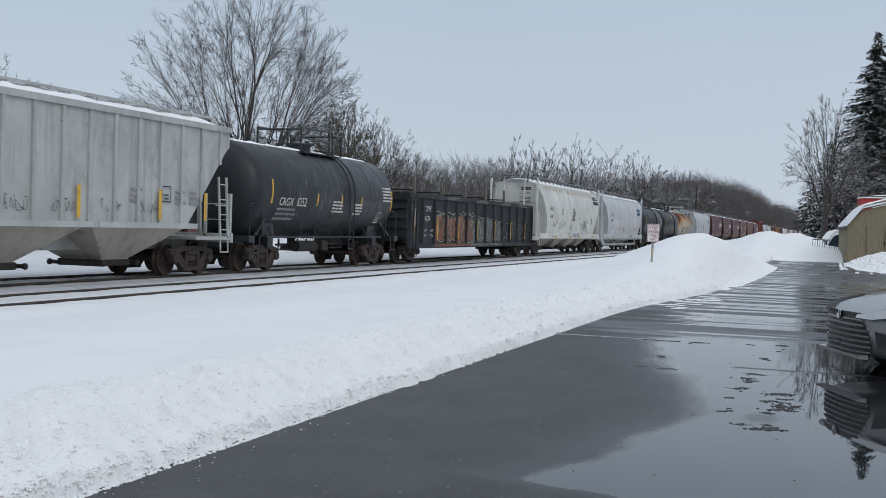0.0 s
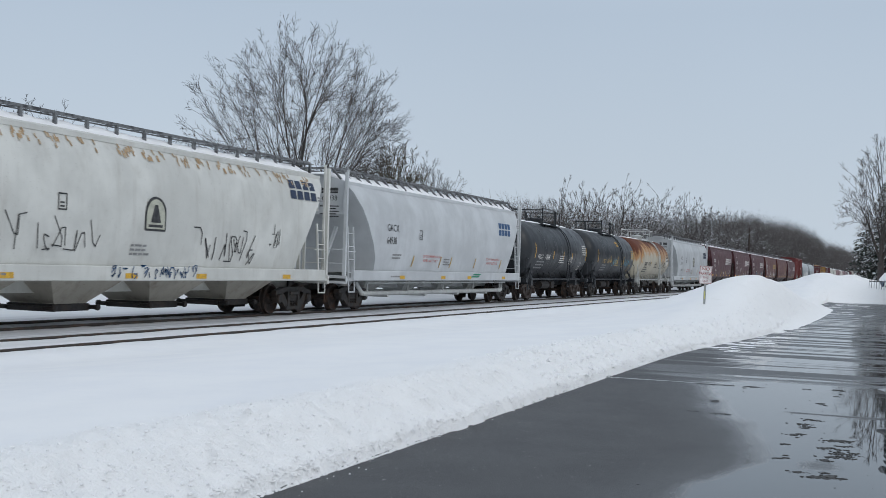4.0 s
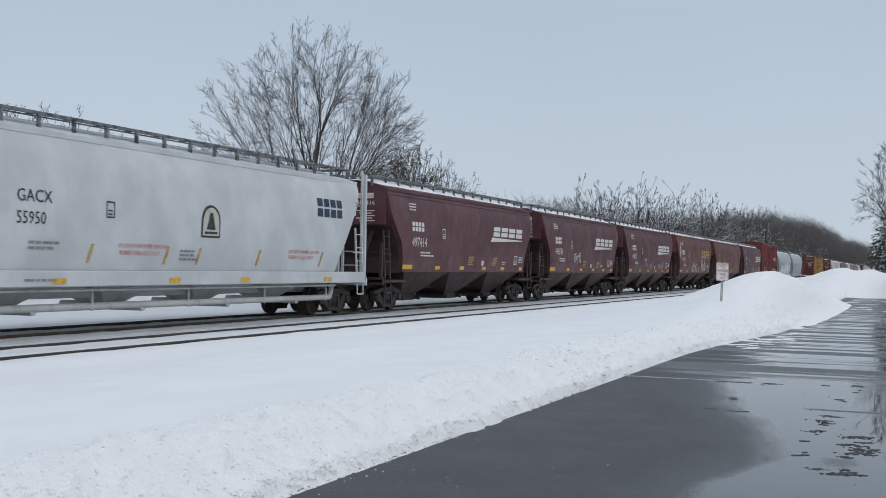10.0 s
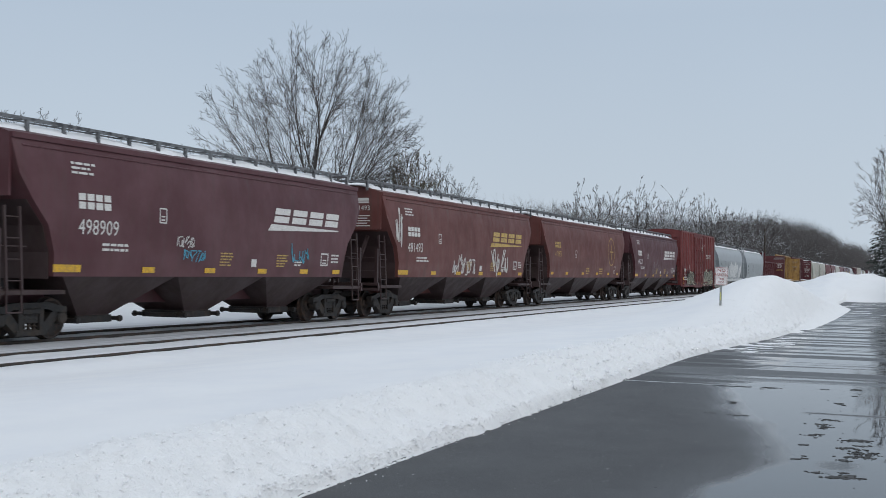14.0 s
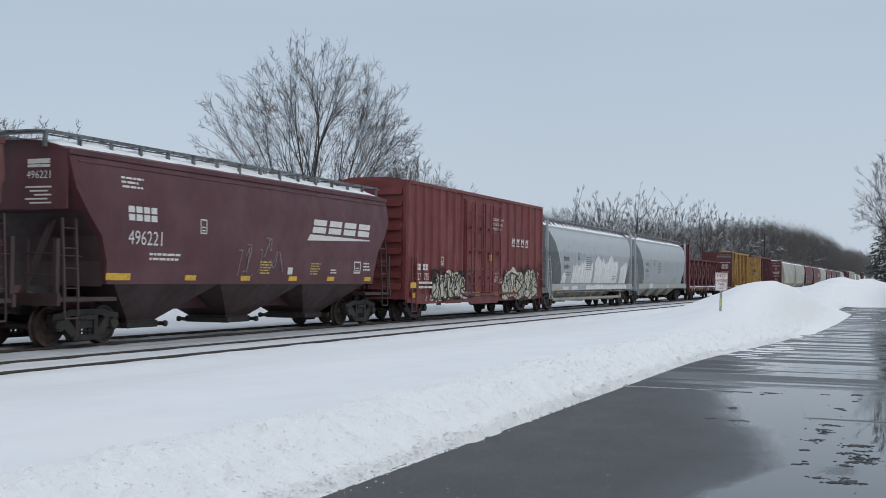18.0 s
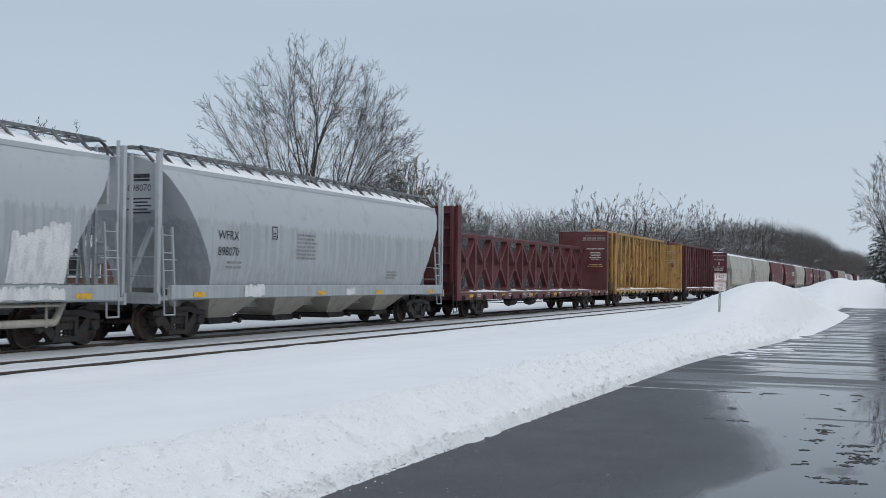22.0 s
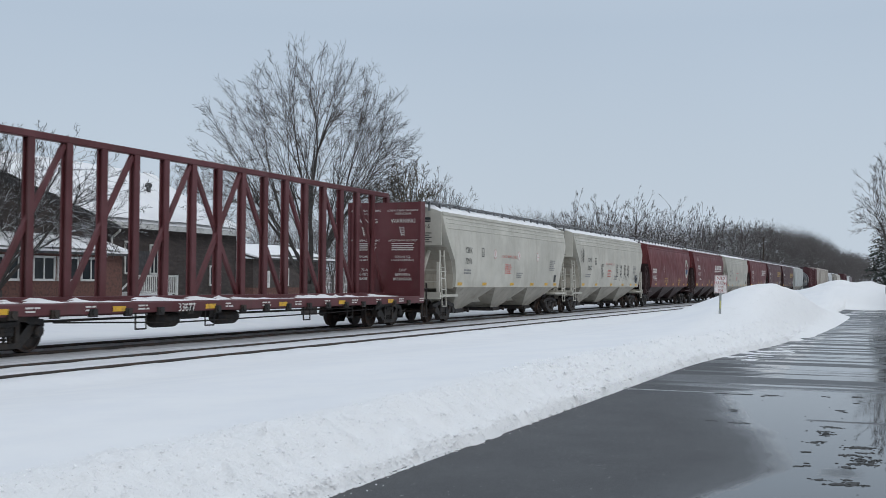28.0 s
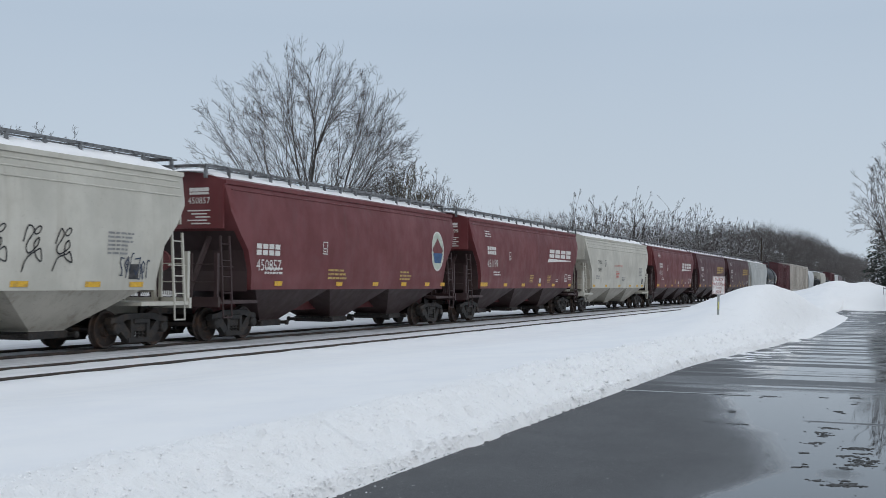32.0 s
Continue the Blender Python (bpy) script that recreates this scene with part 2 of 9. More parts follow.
STEEL_DARK = plain("weathered_dark_steel", (0.024, 0.022, 0.021), 0.62, 0.1, (0.042, 0.031, 0.024), 4.0)
STEEL_BROWN = plain("rusty_brown_steel", (0.046, 0.033, 0.027), 0.75, 0.05, (0.035, 0.026, 0.022), 5.0)
WHEEL_STEEL = plain("rusty_wheel_plate", (0.036, 0.029, 0.026), 0.6, 0.3, (0.075, 0.045, 0.032), 5.0)
TREAD_STEEL = plain("worn_wheel_rim", (0.16, 0.15, 0.14), 0.4, 0.8, (0.08, 0.065, 0.055), 6.0)
WHITE_INK = plain("white_lettering", (0.62, 0.60, 0.57), 0.6, 0, (0.42, 0.39, 0.36), 7.0, lo=0.55, hi=0.75, bump=0)
BLACK_INK = plain("black_lettering", (0.025, 0.025, 0.027), 0.6, 0, (0.06, 0.06, 0.06), 7.0, bump=0)
GREY_INK = plain("grey_fine_print", (0.25, 0.25, 0.25), 0.7, 0, bump=0)
RED_INK = plain("red_lettering", (0.55, 0.12, 0.10), 0.6, 0, (0.6, 0.3, 0.28), bump=0)
BLUE_INK = plain("blue_lettering", (0.035, 0.09, 0.20), 0.6, 0, bump=0)
NAVY_INK = plain("navy_lettering", (0.02, 0.035, 0.075), 0.6, 0, bump=0)
CYAN_SPRAY = plain("pale_blue_spray", (0.08, 0.34, 0.46), 0.6, 0, bump=0)
GREEN_INK = plain("green_lettering", (0.03, 0.24, 0.13), 0.6, 0, bump=0)
YELLOW_TAPE = plain("yellow_reflective_tape", (0.66, 0.38, 0.03), 0.5, 0, (0.45, 0.27, 0.05), 9.0, bump=0)
GOLD_INK = plain("gold_lettering", (0.50, 0.34, 0.10), 0.6, 0, (0.3, 0.2, 0.1), 6.0, bump=0)
GALVANISED = plain("galvanised_grating", (0.20, 0.205, 0.21), 0.5, 0.5, (0.07, 0.07, 0.075), 5.0)
PAINT = {
    "maroon": car_paint("oxide_maroon_paint", (0.084, 0.030, 0.035), amount=0.3),
    "maroon_dark": car_paint("dark_maroon_paint", (0.062, 0.022, 0.025), amount=0.25),
    "brown_red": car_paint("mineral_red_paint", (0.112, 0.036, 0.031), amount=0.35),
    "red": car_paint("fresh_red_oxide_paint", (0.122, 0.028, 0.030), amount=0.22),
    "box_red": car_paint("boxcar_red_paint", (0.145, 0.033, 0.032), amount=0.28),
    "beam_red": car_paint("beam_red_paint", (0.092, 0.024, 0.027), amount=0.3),
    "grey": car_paint("pale_grey_paint", (0.42, 0.43, 0.42), (0.20, 0.19, 0.17), 0.4),
    "old_grey": car_paint("old_grey_paint", (0.37, 0.38, 0.37), (0.15, 0.14, 0.13), 0.5, scabs=0.03),
    "warm_grey": car_paint("warm_grey_paint", (0.43, 0.415, 0.365), (0.27, 0.23, 0.18), 0.25),
    "white": car_paint("off_white_paint", (0.53, 0.53, 0.50), (0.30, 0.27, 0.23), 0.25),
    "bright": car_paint("light_grey_white_paint", (0.455, 0.47, 0.48), (0.36, 0.36, 0.355), 0.14),
    "black": car_paint("black_tank_paint", (0.014, 0.017, 0.021), (0.04, 0.041, 0.042), 0.35, 0.40, spec=0.35),
    "gondola": car_paint("faded_black_paint", (0.015, 0.018, 0.022), (0.038, 0.038, 0.039), 0.35, 0.6),
    "yellow": car_paint("faded_yellow_paint", (0.34, 0.20, 0.062), (0.13, 0.07, 0.035), 0.9, rust=0.08),
    "slope": car_paint("dusty_slope_sheet_paint", (0.37, 0.345, 0.295), (0.17, 0.135, 0.10), 0.5),
    # dusty maroon, darkened further: shade under and between cars is in the colour
    "slope_red": car_paint("dusty_shaded_maroon_slope", (0.040, 0.022, 0.022), (0.065, 0.048, 0.04), 0.6),
    "cream": car_paint("weathered_cream_paint", (0.41, 0.385, 0.35), (0.20, 0.15, 0.11), 0.5),
}


def patched_grey():
    """Grey paint, washed darker by drips over the lower half of the sides."""
    n = Nodes("washed_grey_paint")
    edge = n.math("ADD", n.axis("Z"), n.span(n.noise(1.0, 5, 0.6, (5.0, 5.0, 0.02), n.flat), 0.3, 0.7, -0.18, 0.18, False))
    c = n.mix(n.span(edge, 2.9, 3.02), (0.30, 0.325, 0.335), (0.40, 0.43, 0.45))
    drip = n.noise(1.0, 4, 0.6, (7.0, 7.0, 0.12))
    c = n.mix(n.span(drip, 0.42, 0.62, 0.0, 0.5), c, (0.42, 0.44, 0.45))
    c = n.mix(n.span(n.noise(2.0, 7, 0.7), 0.5, 0.75, 0.0, 0.35), c, (0.20, 0.19, 0.18))
    n.bump(n.noise(1.6, 3), 0.1, 0.03)
    return n.done(c, 0.5)


def rusted_cream():
    """Cream tank paint with a cap of rust that runs down in streaks."""
    n = Nodes("rusted_cream_paint")
    runs = n.span(n.noise(1.0, 7, 0.7, (3.4, 0.5, 0.5), n.flat), 0.25, 0.75, -0.75, 0.75, False)
    wide = n.span(n.noise(0.45, 3, 0.5, (1, 0.4, 0.4), n.flat), 0.3, 0.7, -0.5, 0.5, False)
    level = n.math("ADD", n.math("ADD", n.axis("Z"), runs), wide)
    c = n.mix(n.span(n.noise(1.0, 6, 0.6, (2.2, 1, 0.25)), 0.45, 0.7), (0.47, 0.43, 0.34), (0.32, 0.29, 0.235))
    c = n.mix(n.span(level, 2.45, 3.0, 0.0, 0.85), c, (0.40, 0.19, 0.06))
    c = n.mix(n.span(level, 3.05, 3.6, 0.0, 1.0), c, (0.11, 0.034, 0.018))
    n.bump(n.noise(9.0, 6, 0.7), 0.25, 0.02)
    return n.done(c, n.span(level, 2.6, 3.6, 0.5, 0.85))


PAINT["washed"] = patched_grey()
PAINT["rusted"] = rusted_cream()

# ---------------------------------------------------------------- ground
def lattice(x, y, seed=0):
    """Smooth value noise on arrays, -1 to 1."""
    xi, yi = np.floor(x).astype(np.int64), np.floor(y).astype(np.int64)
    fx, fy = x - xi, y - yi
    fx, fy = fx * fx * (3 - 2 * fx), fy * fy * (3 - 2 * fy)

    def h(a, b):
        k = (a * 374761393 + b * 668265263 + seed * 974711) & 0x7FFFFFFF
        k = ((k ^ (k >> 13)) * 1274126177) & 0x7FFFFFFF
        return ((k ^ (k >> 16)) & 0xFFFF) / 32767.5 - 1

    a = h(xi, yi) * (1 - fx) + h(xi + 1, yi) * fx
    b = h(xi, yi + 1) * (1 - fx) + h(xi + 1, yi + 1) * fx
    return a * (1 - fy) + b * fy


def fractal(x, y, size, octaves=4, seed=0):
    total, amp = 0.0, 1.0
    for o in range(octaves):
        total = total + amp * lattice(x / size * 2**o, y / size * 2**o, seed + o)
        amp *= 0.5
    return total


def smooth(a, b, v):
    t = np.clip((v - a) / (b - a), 0, 1)
    return t * t * (3 - 2 * t)


def heap(x, y, cx, cy, rx, ry, height):
    return height * np.exp(-((np.abs(x - cx) / rx) ** 2.2 + (np.abs(y - cy) / ry) ** 2.2))


def lot_edge(x):
    """Where the snow meets the asphalt: straight, then pushed out by the heap."""
    return LOT_EDGE + 0.05 - 0.80 * smooth(19, 31, x) - 0.35 * smooth(31, 44, x) + 1.0 * smooth(50, 64, x)


def ground_height(x, y):
    x, y = np.asarray(x, float), np.asarray(y, float)
    edge = lot_edge(x) + 0.045 * fractal(x, y * 0 + 3, 0.8, 4, 5) + 0.022 * lattice(x / 0.13, y * 0, 6) + 0.012 * lattice(x / 0.07, y / 0.07, 7)
    over = y - edge
    # the ploughed bank along the asphalt, then the open field, falling to the tracks
    bank = 0.05 * smooth(0, 0.05, over) + 0.29 * smooth(-0.08, 0.70, over)
    rough_zone = smooth(-0.03, 0.02, over) * (1 - smooth(0.6, 1.25, over + 0.25 * fractal(x, y, 1.3, 2, 9)))
    lumps = 0.024 * fractal(x, y, 0.5, 3, 21) + 0.050 * np.abs(fractal(x, y, 0.12, 3, 33)) + 0.012
    field = 0.30 - 0.10 * smooth(1.4, 3.2, over) - 0.42 * smooth(3.0, 9.2, over) + 0.03 * fractal(x, y, 4.0, 3, 41)
    z = np.where(over > 0, np.minimum(bank, field + 0.02) * 0 + bank * (1 - smooth(0.6, 1.6, over)) + field * smooth(0.6, 1.6, over), -0.07)
    z = z + rough_zone * lumps
    beyond = smooth(71.5, 73.5, x) * smooth(7.0, 5.0, y)
    z = z * (1 - beyond) + 0.28 * beyond
    # heaps pushed together at the end of the plough's run
    h1 = heap(x, y, 38.5, 4.15, np.where(x < 38.5, 8.6, 8.5), np.where(y < 4.15, 2.1, 2.6), 1.15)
    h2 = heap(x, y, 80.0, 5.5, 7.0, 4.6, 0.88) + heap(x, y, 82.0, 1.6, 8.0, 3.6, 0.78)
    h3 = heap(x, y, 66.0, -3.6, 6.0, 2.6, 0.85) + heap(x, y, 57.0, -5.5, 4.0, 3.0, 0.7)
    piles = np.where(over > -0.02, h1 * smooth(-0.05, 1.4, over), 0) + h2 * smooth(70.5, 73.5, x) + h3 * smooth(-0.2, -1.6, y + 0.0 * x)
    z = np.maximum(z, z + piles * (1 + (0.03 + 0.13 * smooth(68, 74, x)) * fractal(x, y, 2.2, 4, 51)))
    # the railway bed, snow up to the rails' foot
    bed = smooth(11.8, 12.8, y) * (1 - smooth(19.6, 21.0, y))
    z = z * (1 - bed) + bed * (RAIL_Z - 0.045 - 0.02 * smooth(15.3, 16.2, y) + 0.010 * fractal(x, y, 0.5, 3, 61))
    # far side: a low snowy field and a wooded rise in the distance
    far = smooth(20.0, 24.0, y)
    z = z * (1 - far) + far * (-0.05 + 0.12 * fractal(x, y, 9.0, 3, 71))
    z = z + 3.0 * smooth(34, 70, y) * smooth(85, 170, x)
    return z


def grid_lines(*spans):
    out = [spans[0][0]]
    for a, b, step in spans:
        n = max(1, round((b - a) / step))
        out += [a + (b - a) * (i + 1) / n for i in range(n)]
    return np.array(out)


gx = grid_lines((-90, -6, 6), (-6, 3, 0.5), (3, 13, 0.065), (13, 22, 0.11), (22, 45, 0.22), (45, 92, 0.5), (92, 200, 4), (200, 600, 25), (600, 1800, 150))
gy = grid_lines((-400, -40, 60), (-40, -8, 4), (-8, 2.8, 0.6), (2.8, 5.4, 0.05), (5.4, 8, 0.12), (8, 12.5, 0.3), (12.5, 21, 0.14), (21, 30, 0.7), (30, 110, 4), (110, 900, 60))
GX, GY = np.meshgrid(gx, gy, indexing="ij")
GZ = ground_height(GX, GY)
nx, ny = GX.shape
ii = (np.arange(nx - 1)[:, None] * ny + np.arange(ny - 1)[None, :]).ravel()
quads = np.stack([ii, ii + ny, ii + ny + 1, ii + 1], 1)


def snow_ground():
    n = Nodes("trodden_snow")
    y, x = n.axis("Y", n.flat), n.axis("X", n.flat)
    a = n.noise(0.9, 5, 0.6)
    fine = n.noise(14.0, 6, 0.7)
    crumb = n.noise(45.0, 3, 0.6)
    near = n.span(y, 4.3, 5.1, 1.0, 0.0)
    c = n.mix(n.span(a, 0.3, 0.7), (0.775, 0.785, 0.805), (0.82, 0.825, 0.83))
    # bank paler than the field: the extra sun it catches is in the colour
    c = n.mix(near, c, (0.87, 0.87, 0.87))
    dirt = n.math("MULTIPLY", n.span(n.noise(33.0, 4, 0.7), 0.665, 0.70), near)
    c = n.mix(n.math("MULTIPLY", dirt, 0.4), c, (0.10, 0.085, 0.06))
    c = n.mix(n.math("MULTIPLY", n.span(n.noise(2.2, 6, 0.7), 0.52, 0.75), n.math("MULTIPLY", near, 0.14)), c, (0.50, 0.49, 0.46))
    bed = n.math("MULTIPLY", n.span(y, 12.4, 16.4), n.span(y, 19.6, 21.5, 1.0, 0.0))
    c = n.mix(n.math("MULTIPLY", bed, n.span(n.noise(1.0, 5, 0.6, (0.12, 3.0, 1)), 0.3, 0.7, 0.4, 0.9)), c, (0.36, 0.365, 0.38))
    wood = n.math("MULTIPLY", n.span(y, 22, 27), n.span(x, 84, 100))
    c = n.mix(n.math("MULTIPLY", wood, n.span(n.noise(0.35, 4), 0.35, 0.6, 0.55, 0.95)), c, (0.16, 0.13, 0.11))
    n.bump(n.math("ADD", n.math("MULTIPLY", n.math("MULTIPLY", fine, near), 0.9), n.math("MULTIPLY", n.math("MULTIPLY", crumb, n.math("ADD", near, 0.15)), 0.35)), 0.55, 0.05)
    return n.done(c, 0.7, 0.0, 0.25)


ground = new("ground", big_mesh("ground", np.stack([GX, GY, GZ], -1).reshape(-1, 3), quads, snow_ground(), True))
tagged(ground, "snow-covered ground with a rough ploughed bank and drifts", "snow", kind="structure")


def wet_asphalt():
    n = Nodes("wet_asphalt")
    x, y = n.axis("X", n.flat), n.axis("Y", n.flat)
    # a dry tongue reaches into the water, whose edge wanders a little
    wander = n.span(n.noise(1.1, 5, 0.6, (0.6, 1, 1), n.flat), 0.25, 0.75, -0.16, 0.16, False)
    shore = n.math("ADD", n.span(x, 6.2, 9.2, 1.60, 0.97, False), n.math("ADD", n.span(x, 9.7, 15.4, 0.0, 1.45, False), n.span(x, 16.0, 22.0, 0.0, 0.8)))
    shore = n.math("SUBTRACT", shore, n.span(x, 5.9, 6.3, 0.9, 0.0))
    depth = n.math("ADD", n.math("SUBTRACT", shore, y), wander)
    bands = n.noise(1.0, 4, 0.6, (1.05, 0.055, 1), n.flat)
    far = n.span(x, 14.6, 17.5)
    depth = n.math("ADD", depth, n.math("MULTIPLY", far, n.span(bands, 0.40, 0.60, -0.9, 0.9)))
    # a shallow island in the puddle
    isle = n.math("MULTIPLY", n.span(n.math("ABSOLUTE", n.math("SUBTRACT", x, 9.25)), 0.05, 0.38, 1.0, 0.0), n.span(n.math("ABSOLUTE", n.math("SUBTRACT", y, 0.50)), 0.03, 0.24, 1.0, 0.0))
    soft = n.span(x, 8.4, 9.6, 0.10, 0.30)
    water = n.span(depth, n.math("MULTIPLY", soft, -1.0), soft)
    water = n.math("MULTIPLY", water, n.math("SUBTRACT", 1.0, n.math("MULTIPLY", isle, 0.6)))
    damp = n.span(depth, -0.9, 0.2)
    crack = n.math("MULTIPLY", n.span(n.math("ABSOLUTE", n.math("SUBTRACT", n.math("ADD", x, n.math("MULTIPLY", wander, 0.4)), 12.72)), 0.03, 0.10, 1.0, 0.0), n.span(y, 0.9, 1.1, 1.0, 0.0))
    strip = n.math("MAXIMUM", n.math("MULTIPLY", far, n.span(bands, 0.485, 0.53)), crack)
    water = n.math("MULTIPLY", water, n.math("SUBTRACT", 1.0, n.math("MULTIPLY", strip, 0.95)))
    water = n.math("MULTIPLY", water, n.span(x, 34.0, 50.0, 1.0, 0.45))
    damp = n.math("MULTIPLY", damp, n.math("SUBTRACT", 1.0, n.math("MULTIPLY", strip, 0.2)))
    stone = n.noise(95.0, 3, 0.6)
    patch = n.noise(1.4, 6, 0.65)
    dry = n.mix(n.span(patch, 0.35, 0.7), (0.030, 0.031, 0.034), (0.048, 0.049, 0.052))
    dry = n.mix(n.span(stone, 0.6, 0.75, 0.0, 0.6), dry, (0.13, 0.13, 0.13))
    salt = n.span(n.noise(30.0, 2, 0.5), 0.71, 0.74)
    dry = n.mix(n.math("MULTIPLY", salt, 0.7), dry, (0.45, 0.45, 0.44))
    c = n.mix(damp, dry, (0.024, 0.025, 0.027))
    grit = n.span(n.noise(7.0, 5, 0.7), 0.7, 0.74)
    c = n.mix(n.math("MULTIPLY", grit, 0.6), c, (0.03, 0.028, 0.025))
    rough = n.math("SUBTRACT", n.span(stone, 0.2, 0.8, 0.50, 0.70), n.math("MULTIPLY", damp, 0.22))
    rough = n.math("ADD", n.math("MULTIPLY", rough, n.math("SUBTRACT", 1.0, water)), n.math("MULTIPLY", water, n.math("ADD", 0.015, n.span(x, 11.0, 17.0, 0.0, 0.04))))
    b = n.t.nodes.new("ShaderNodeBump")
    b.inputs["Distance"].default_value = 0.008
    n.link(n.math("MULTIPLY", n.math("SUBTRACT", 1.0, water), 0.6), b.inputs["Strength"])
    n.link(stone, b.inputs["Height"])
    n.t.links.new(b.outputs["Normal"], n.p.inputs["Normal"])
    return n.done(c, rough, 0.0, 0.5)


lx = grid_lines((-40, 0, 8), (0, 60, 1.0), (60, 73, 1.0))
ly = grid_lines((-40, -4, 6), (-4, 4.3, 0.83))
LX, LY = np.meshgrid(lx, ly, indexing="ij")
mx, my = LX.shape
ii = (np.arange(mx - 1)[:, None] * my + np.arange(my - 1)[None, :]).ravel()
lot = new("road", big_mesh("asphalt", np.stack([LX, LY, LX * 0], -1).reshape(-1, 3), np.stack([ii, ii + my, ii + my + 1, ii + 1], 1), wet_asphalt()))
tagged(lot, "wet dark asphalt of a car park with puddles", "asphalt", kind="structure")

# rails of both tracks
RAIL = plain("dark_rail_steel", (0.055, 0.047, 0.042), 0.6, 0.4, (0.09, 0.06, 0.045), 4.0)
RAIL_TOP = plain("bright_rail_head", (0.30, 0.30, 0.31), 0.3, 0.9, (0.2, 0.19, 0.18), 3.0)
for track_y in (NEAR_Y, TRAIN_Y):
    for side in (-1, 1):
        y = track_y + side * 0.755
        prof = [(-0.07, -0.17), (0.07, -0.17), (0.07, -0.15), (0.012, -0.135), (0.012, -0.045), (0.036, -0.035), (0.036, -0.004), (0.03, 0.0),
                (-0.03, 0.0), (-0.036, -0.004), (-0.036, -0.035), (-0.012, -0.045), (-0.012, -0.135), (-0.07, -0.15)]
        g = Geo().loft([[(x, y + a, RAIL_Z + b) for a, b in prof] for x in (-80, 20, 60, 150, 700)])
        rail = part("rail", g, RAIL)
        tagged(rail, "steel rail half buried in snow", "rail", "rails of the two tracks", kind="structure")

# ---------------------------------------------------------------- railway cars
# A car's own space: x along the train (its tail to +x), the side seen from the car park at -y, z from the rail's top.
WHEEL_R = 0.44


def wheelset_geo():
    g = Geo().rod((0, -0.95, 0), (0, 0.95, 0), 0.075, 10)
    for s in (-1, 1):
        prof = [(0.66, 0.09), (0.655, 0.16), (0.675, 0.30), (0.66, 0.375), (0.655, WHEEL_R + 0.03), (0.685, WHEEL_R + 0.03), (0.70, WHEEL_R),
                (0.80, WHEEL_R - 0.006), (0.80, 0.385), (0.775, 0.37), (0.735, 0.30), (0.75, 0.18), (0.83, 0.15), (0.83, 0.09)]
        g.lathe([(s * a, r) for a, r in prof], 28)
        g.lathe([(s * 0.86, 0.0001), (s * 0.86, 0.07), (s * 1.08, 0.07), (s * 1.08, 0.0001)], 10)
    return g


def side_frame_geo():
    """The cast frame over two axle boxes, with its spring window."""
    g = Geo()
    # drawn as three webs round the window, so that light falls through it
    top = [(-1.08, 0.10), (-1.06, 0.24), (-0.82, 0.27), (-0.55, 0.34), (0.55, 0.34), (0.82, 0.27), (1.06, 0.24), (1.08, 0.10), (0.70, 0.12), (0.5, 0.2), (-0.5, 0.2), (-0.70, 0.12)]
    g.prism(top, -0.09, 0.09)
    for s in (-1, 1):
        leg = [(s * 1.08, 0.12), (s * 0.98, -0.05), (s * 0.74, -0.05), (s * 0.42, -0.32), (s * 0.24, -0.32), (s * 0.24, -0.22), (s * 0.60, 0.14)]
        g.prism(leg if s > 0 else leg[::-1], -0.09, 0.09)
        g.prism([(s * 0.36, -0.24), (s * 0.24, -0.24), (s * 0.24, 0.24), (s * 0.36, 0.24)], -0.10, 0.10)
        g.lathe([(-0.16, 0.0001), (-0.16, 0.11), (-0.13, 0.135), (0.06, 0.135), (0.06, 0.0001)], 14, at=(s * 0.889, 0, 0))
    g.box(-0.44, 0.44, -0.11, 0.11, -0.34, -0.23)
    return g


def springs_geo():
    g = Geo()
    for x in (-0.15, 0.0, 0.15):
        for k in range(5):
            g.lathe([(-0.225 + k * 0.075, 0.05), (-0.205 + k * 0.075, 0.068), (-0.185 + k * 0.075, 0.05)], 8, "z", (x, -0.02, 0.0))
        g.rod((x, -0.02, -0.23), (x, -0.02, 0.13), 0.04, 6)
    return g.box(-0.26, 0.26, -0.13, 0.11, 0.12, 0.24, 0.02)


def bolster_geo():
    g = Geo().box(-0.22, 0.22, -1.05, 1.05, -0.06, 0.26)
    g.lathe([(0.26, 0.2), (0.36, 0.2)], 14, "z")
    g.box(-0.75, -0.62, -0.6, 0.6, -0.08, 0.02).box(0.62, 0.75, -0.6, 0.6, -0.08, 0.02)
    for s in (-1, 1):
        for x in (-0.38, 0.38):
            g.box(x - 0.07, x + 0.07, s * 0.72 - 0.06, s * 0.72 + 0.06, -0.10, 0.10)
    return g


WHEELSETS = []


def truck(root, x, steel):
    """A bogie at x: bolster, two side frames with springs, two wheelsets."""
    b = part("truck", bolster_geo, steel, root, key="bolster", at=pose(x, 0, WHEEL_R))
    for s in (-1, 1):
        turn = 0 if s < 0 else 180
        part("side_frame", side_frame_geo, steel, b, key="side_frame", smooth=30, at=pose(0, s * 0.98, 0.02, 0, 0, turn))
        part("spring_nest", springs_geo, STEEL_BROWN if steel is STEEL_BROWN else STEEL_DARK, b, key="springs", at=pose(0, s * 0.98, 0.0, 0, 0, turn))
    for s in (-1, 1):
        w = part("wheelset", wheelset_geo, WHEEL_STEEL, b, key="wheelset", smooth=40, at=pose(s * 0.889, 0, 0))
        WHEELSETS.append((root, w, s * 0.889))
    return b


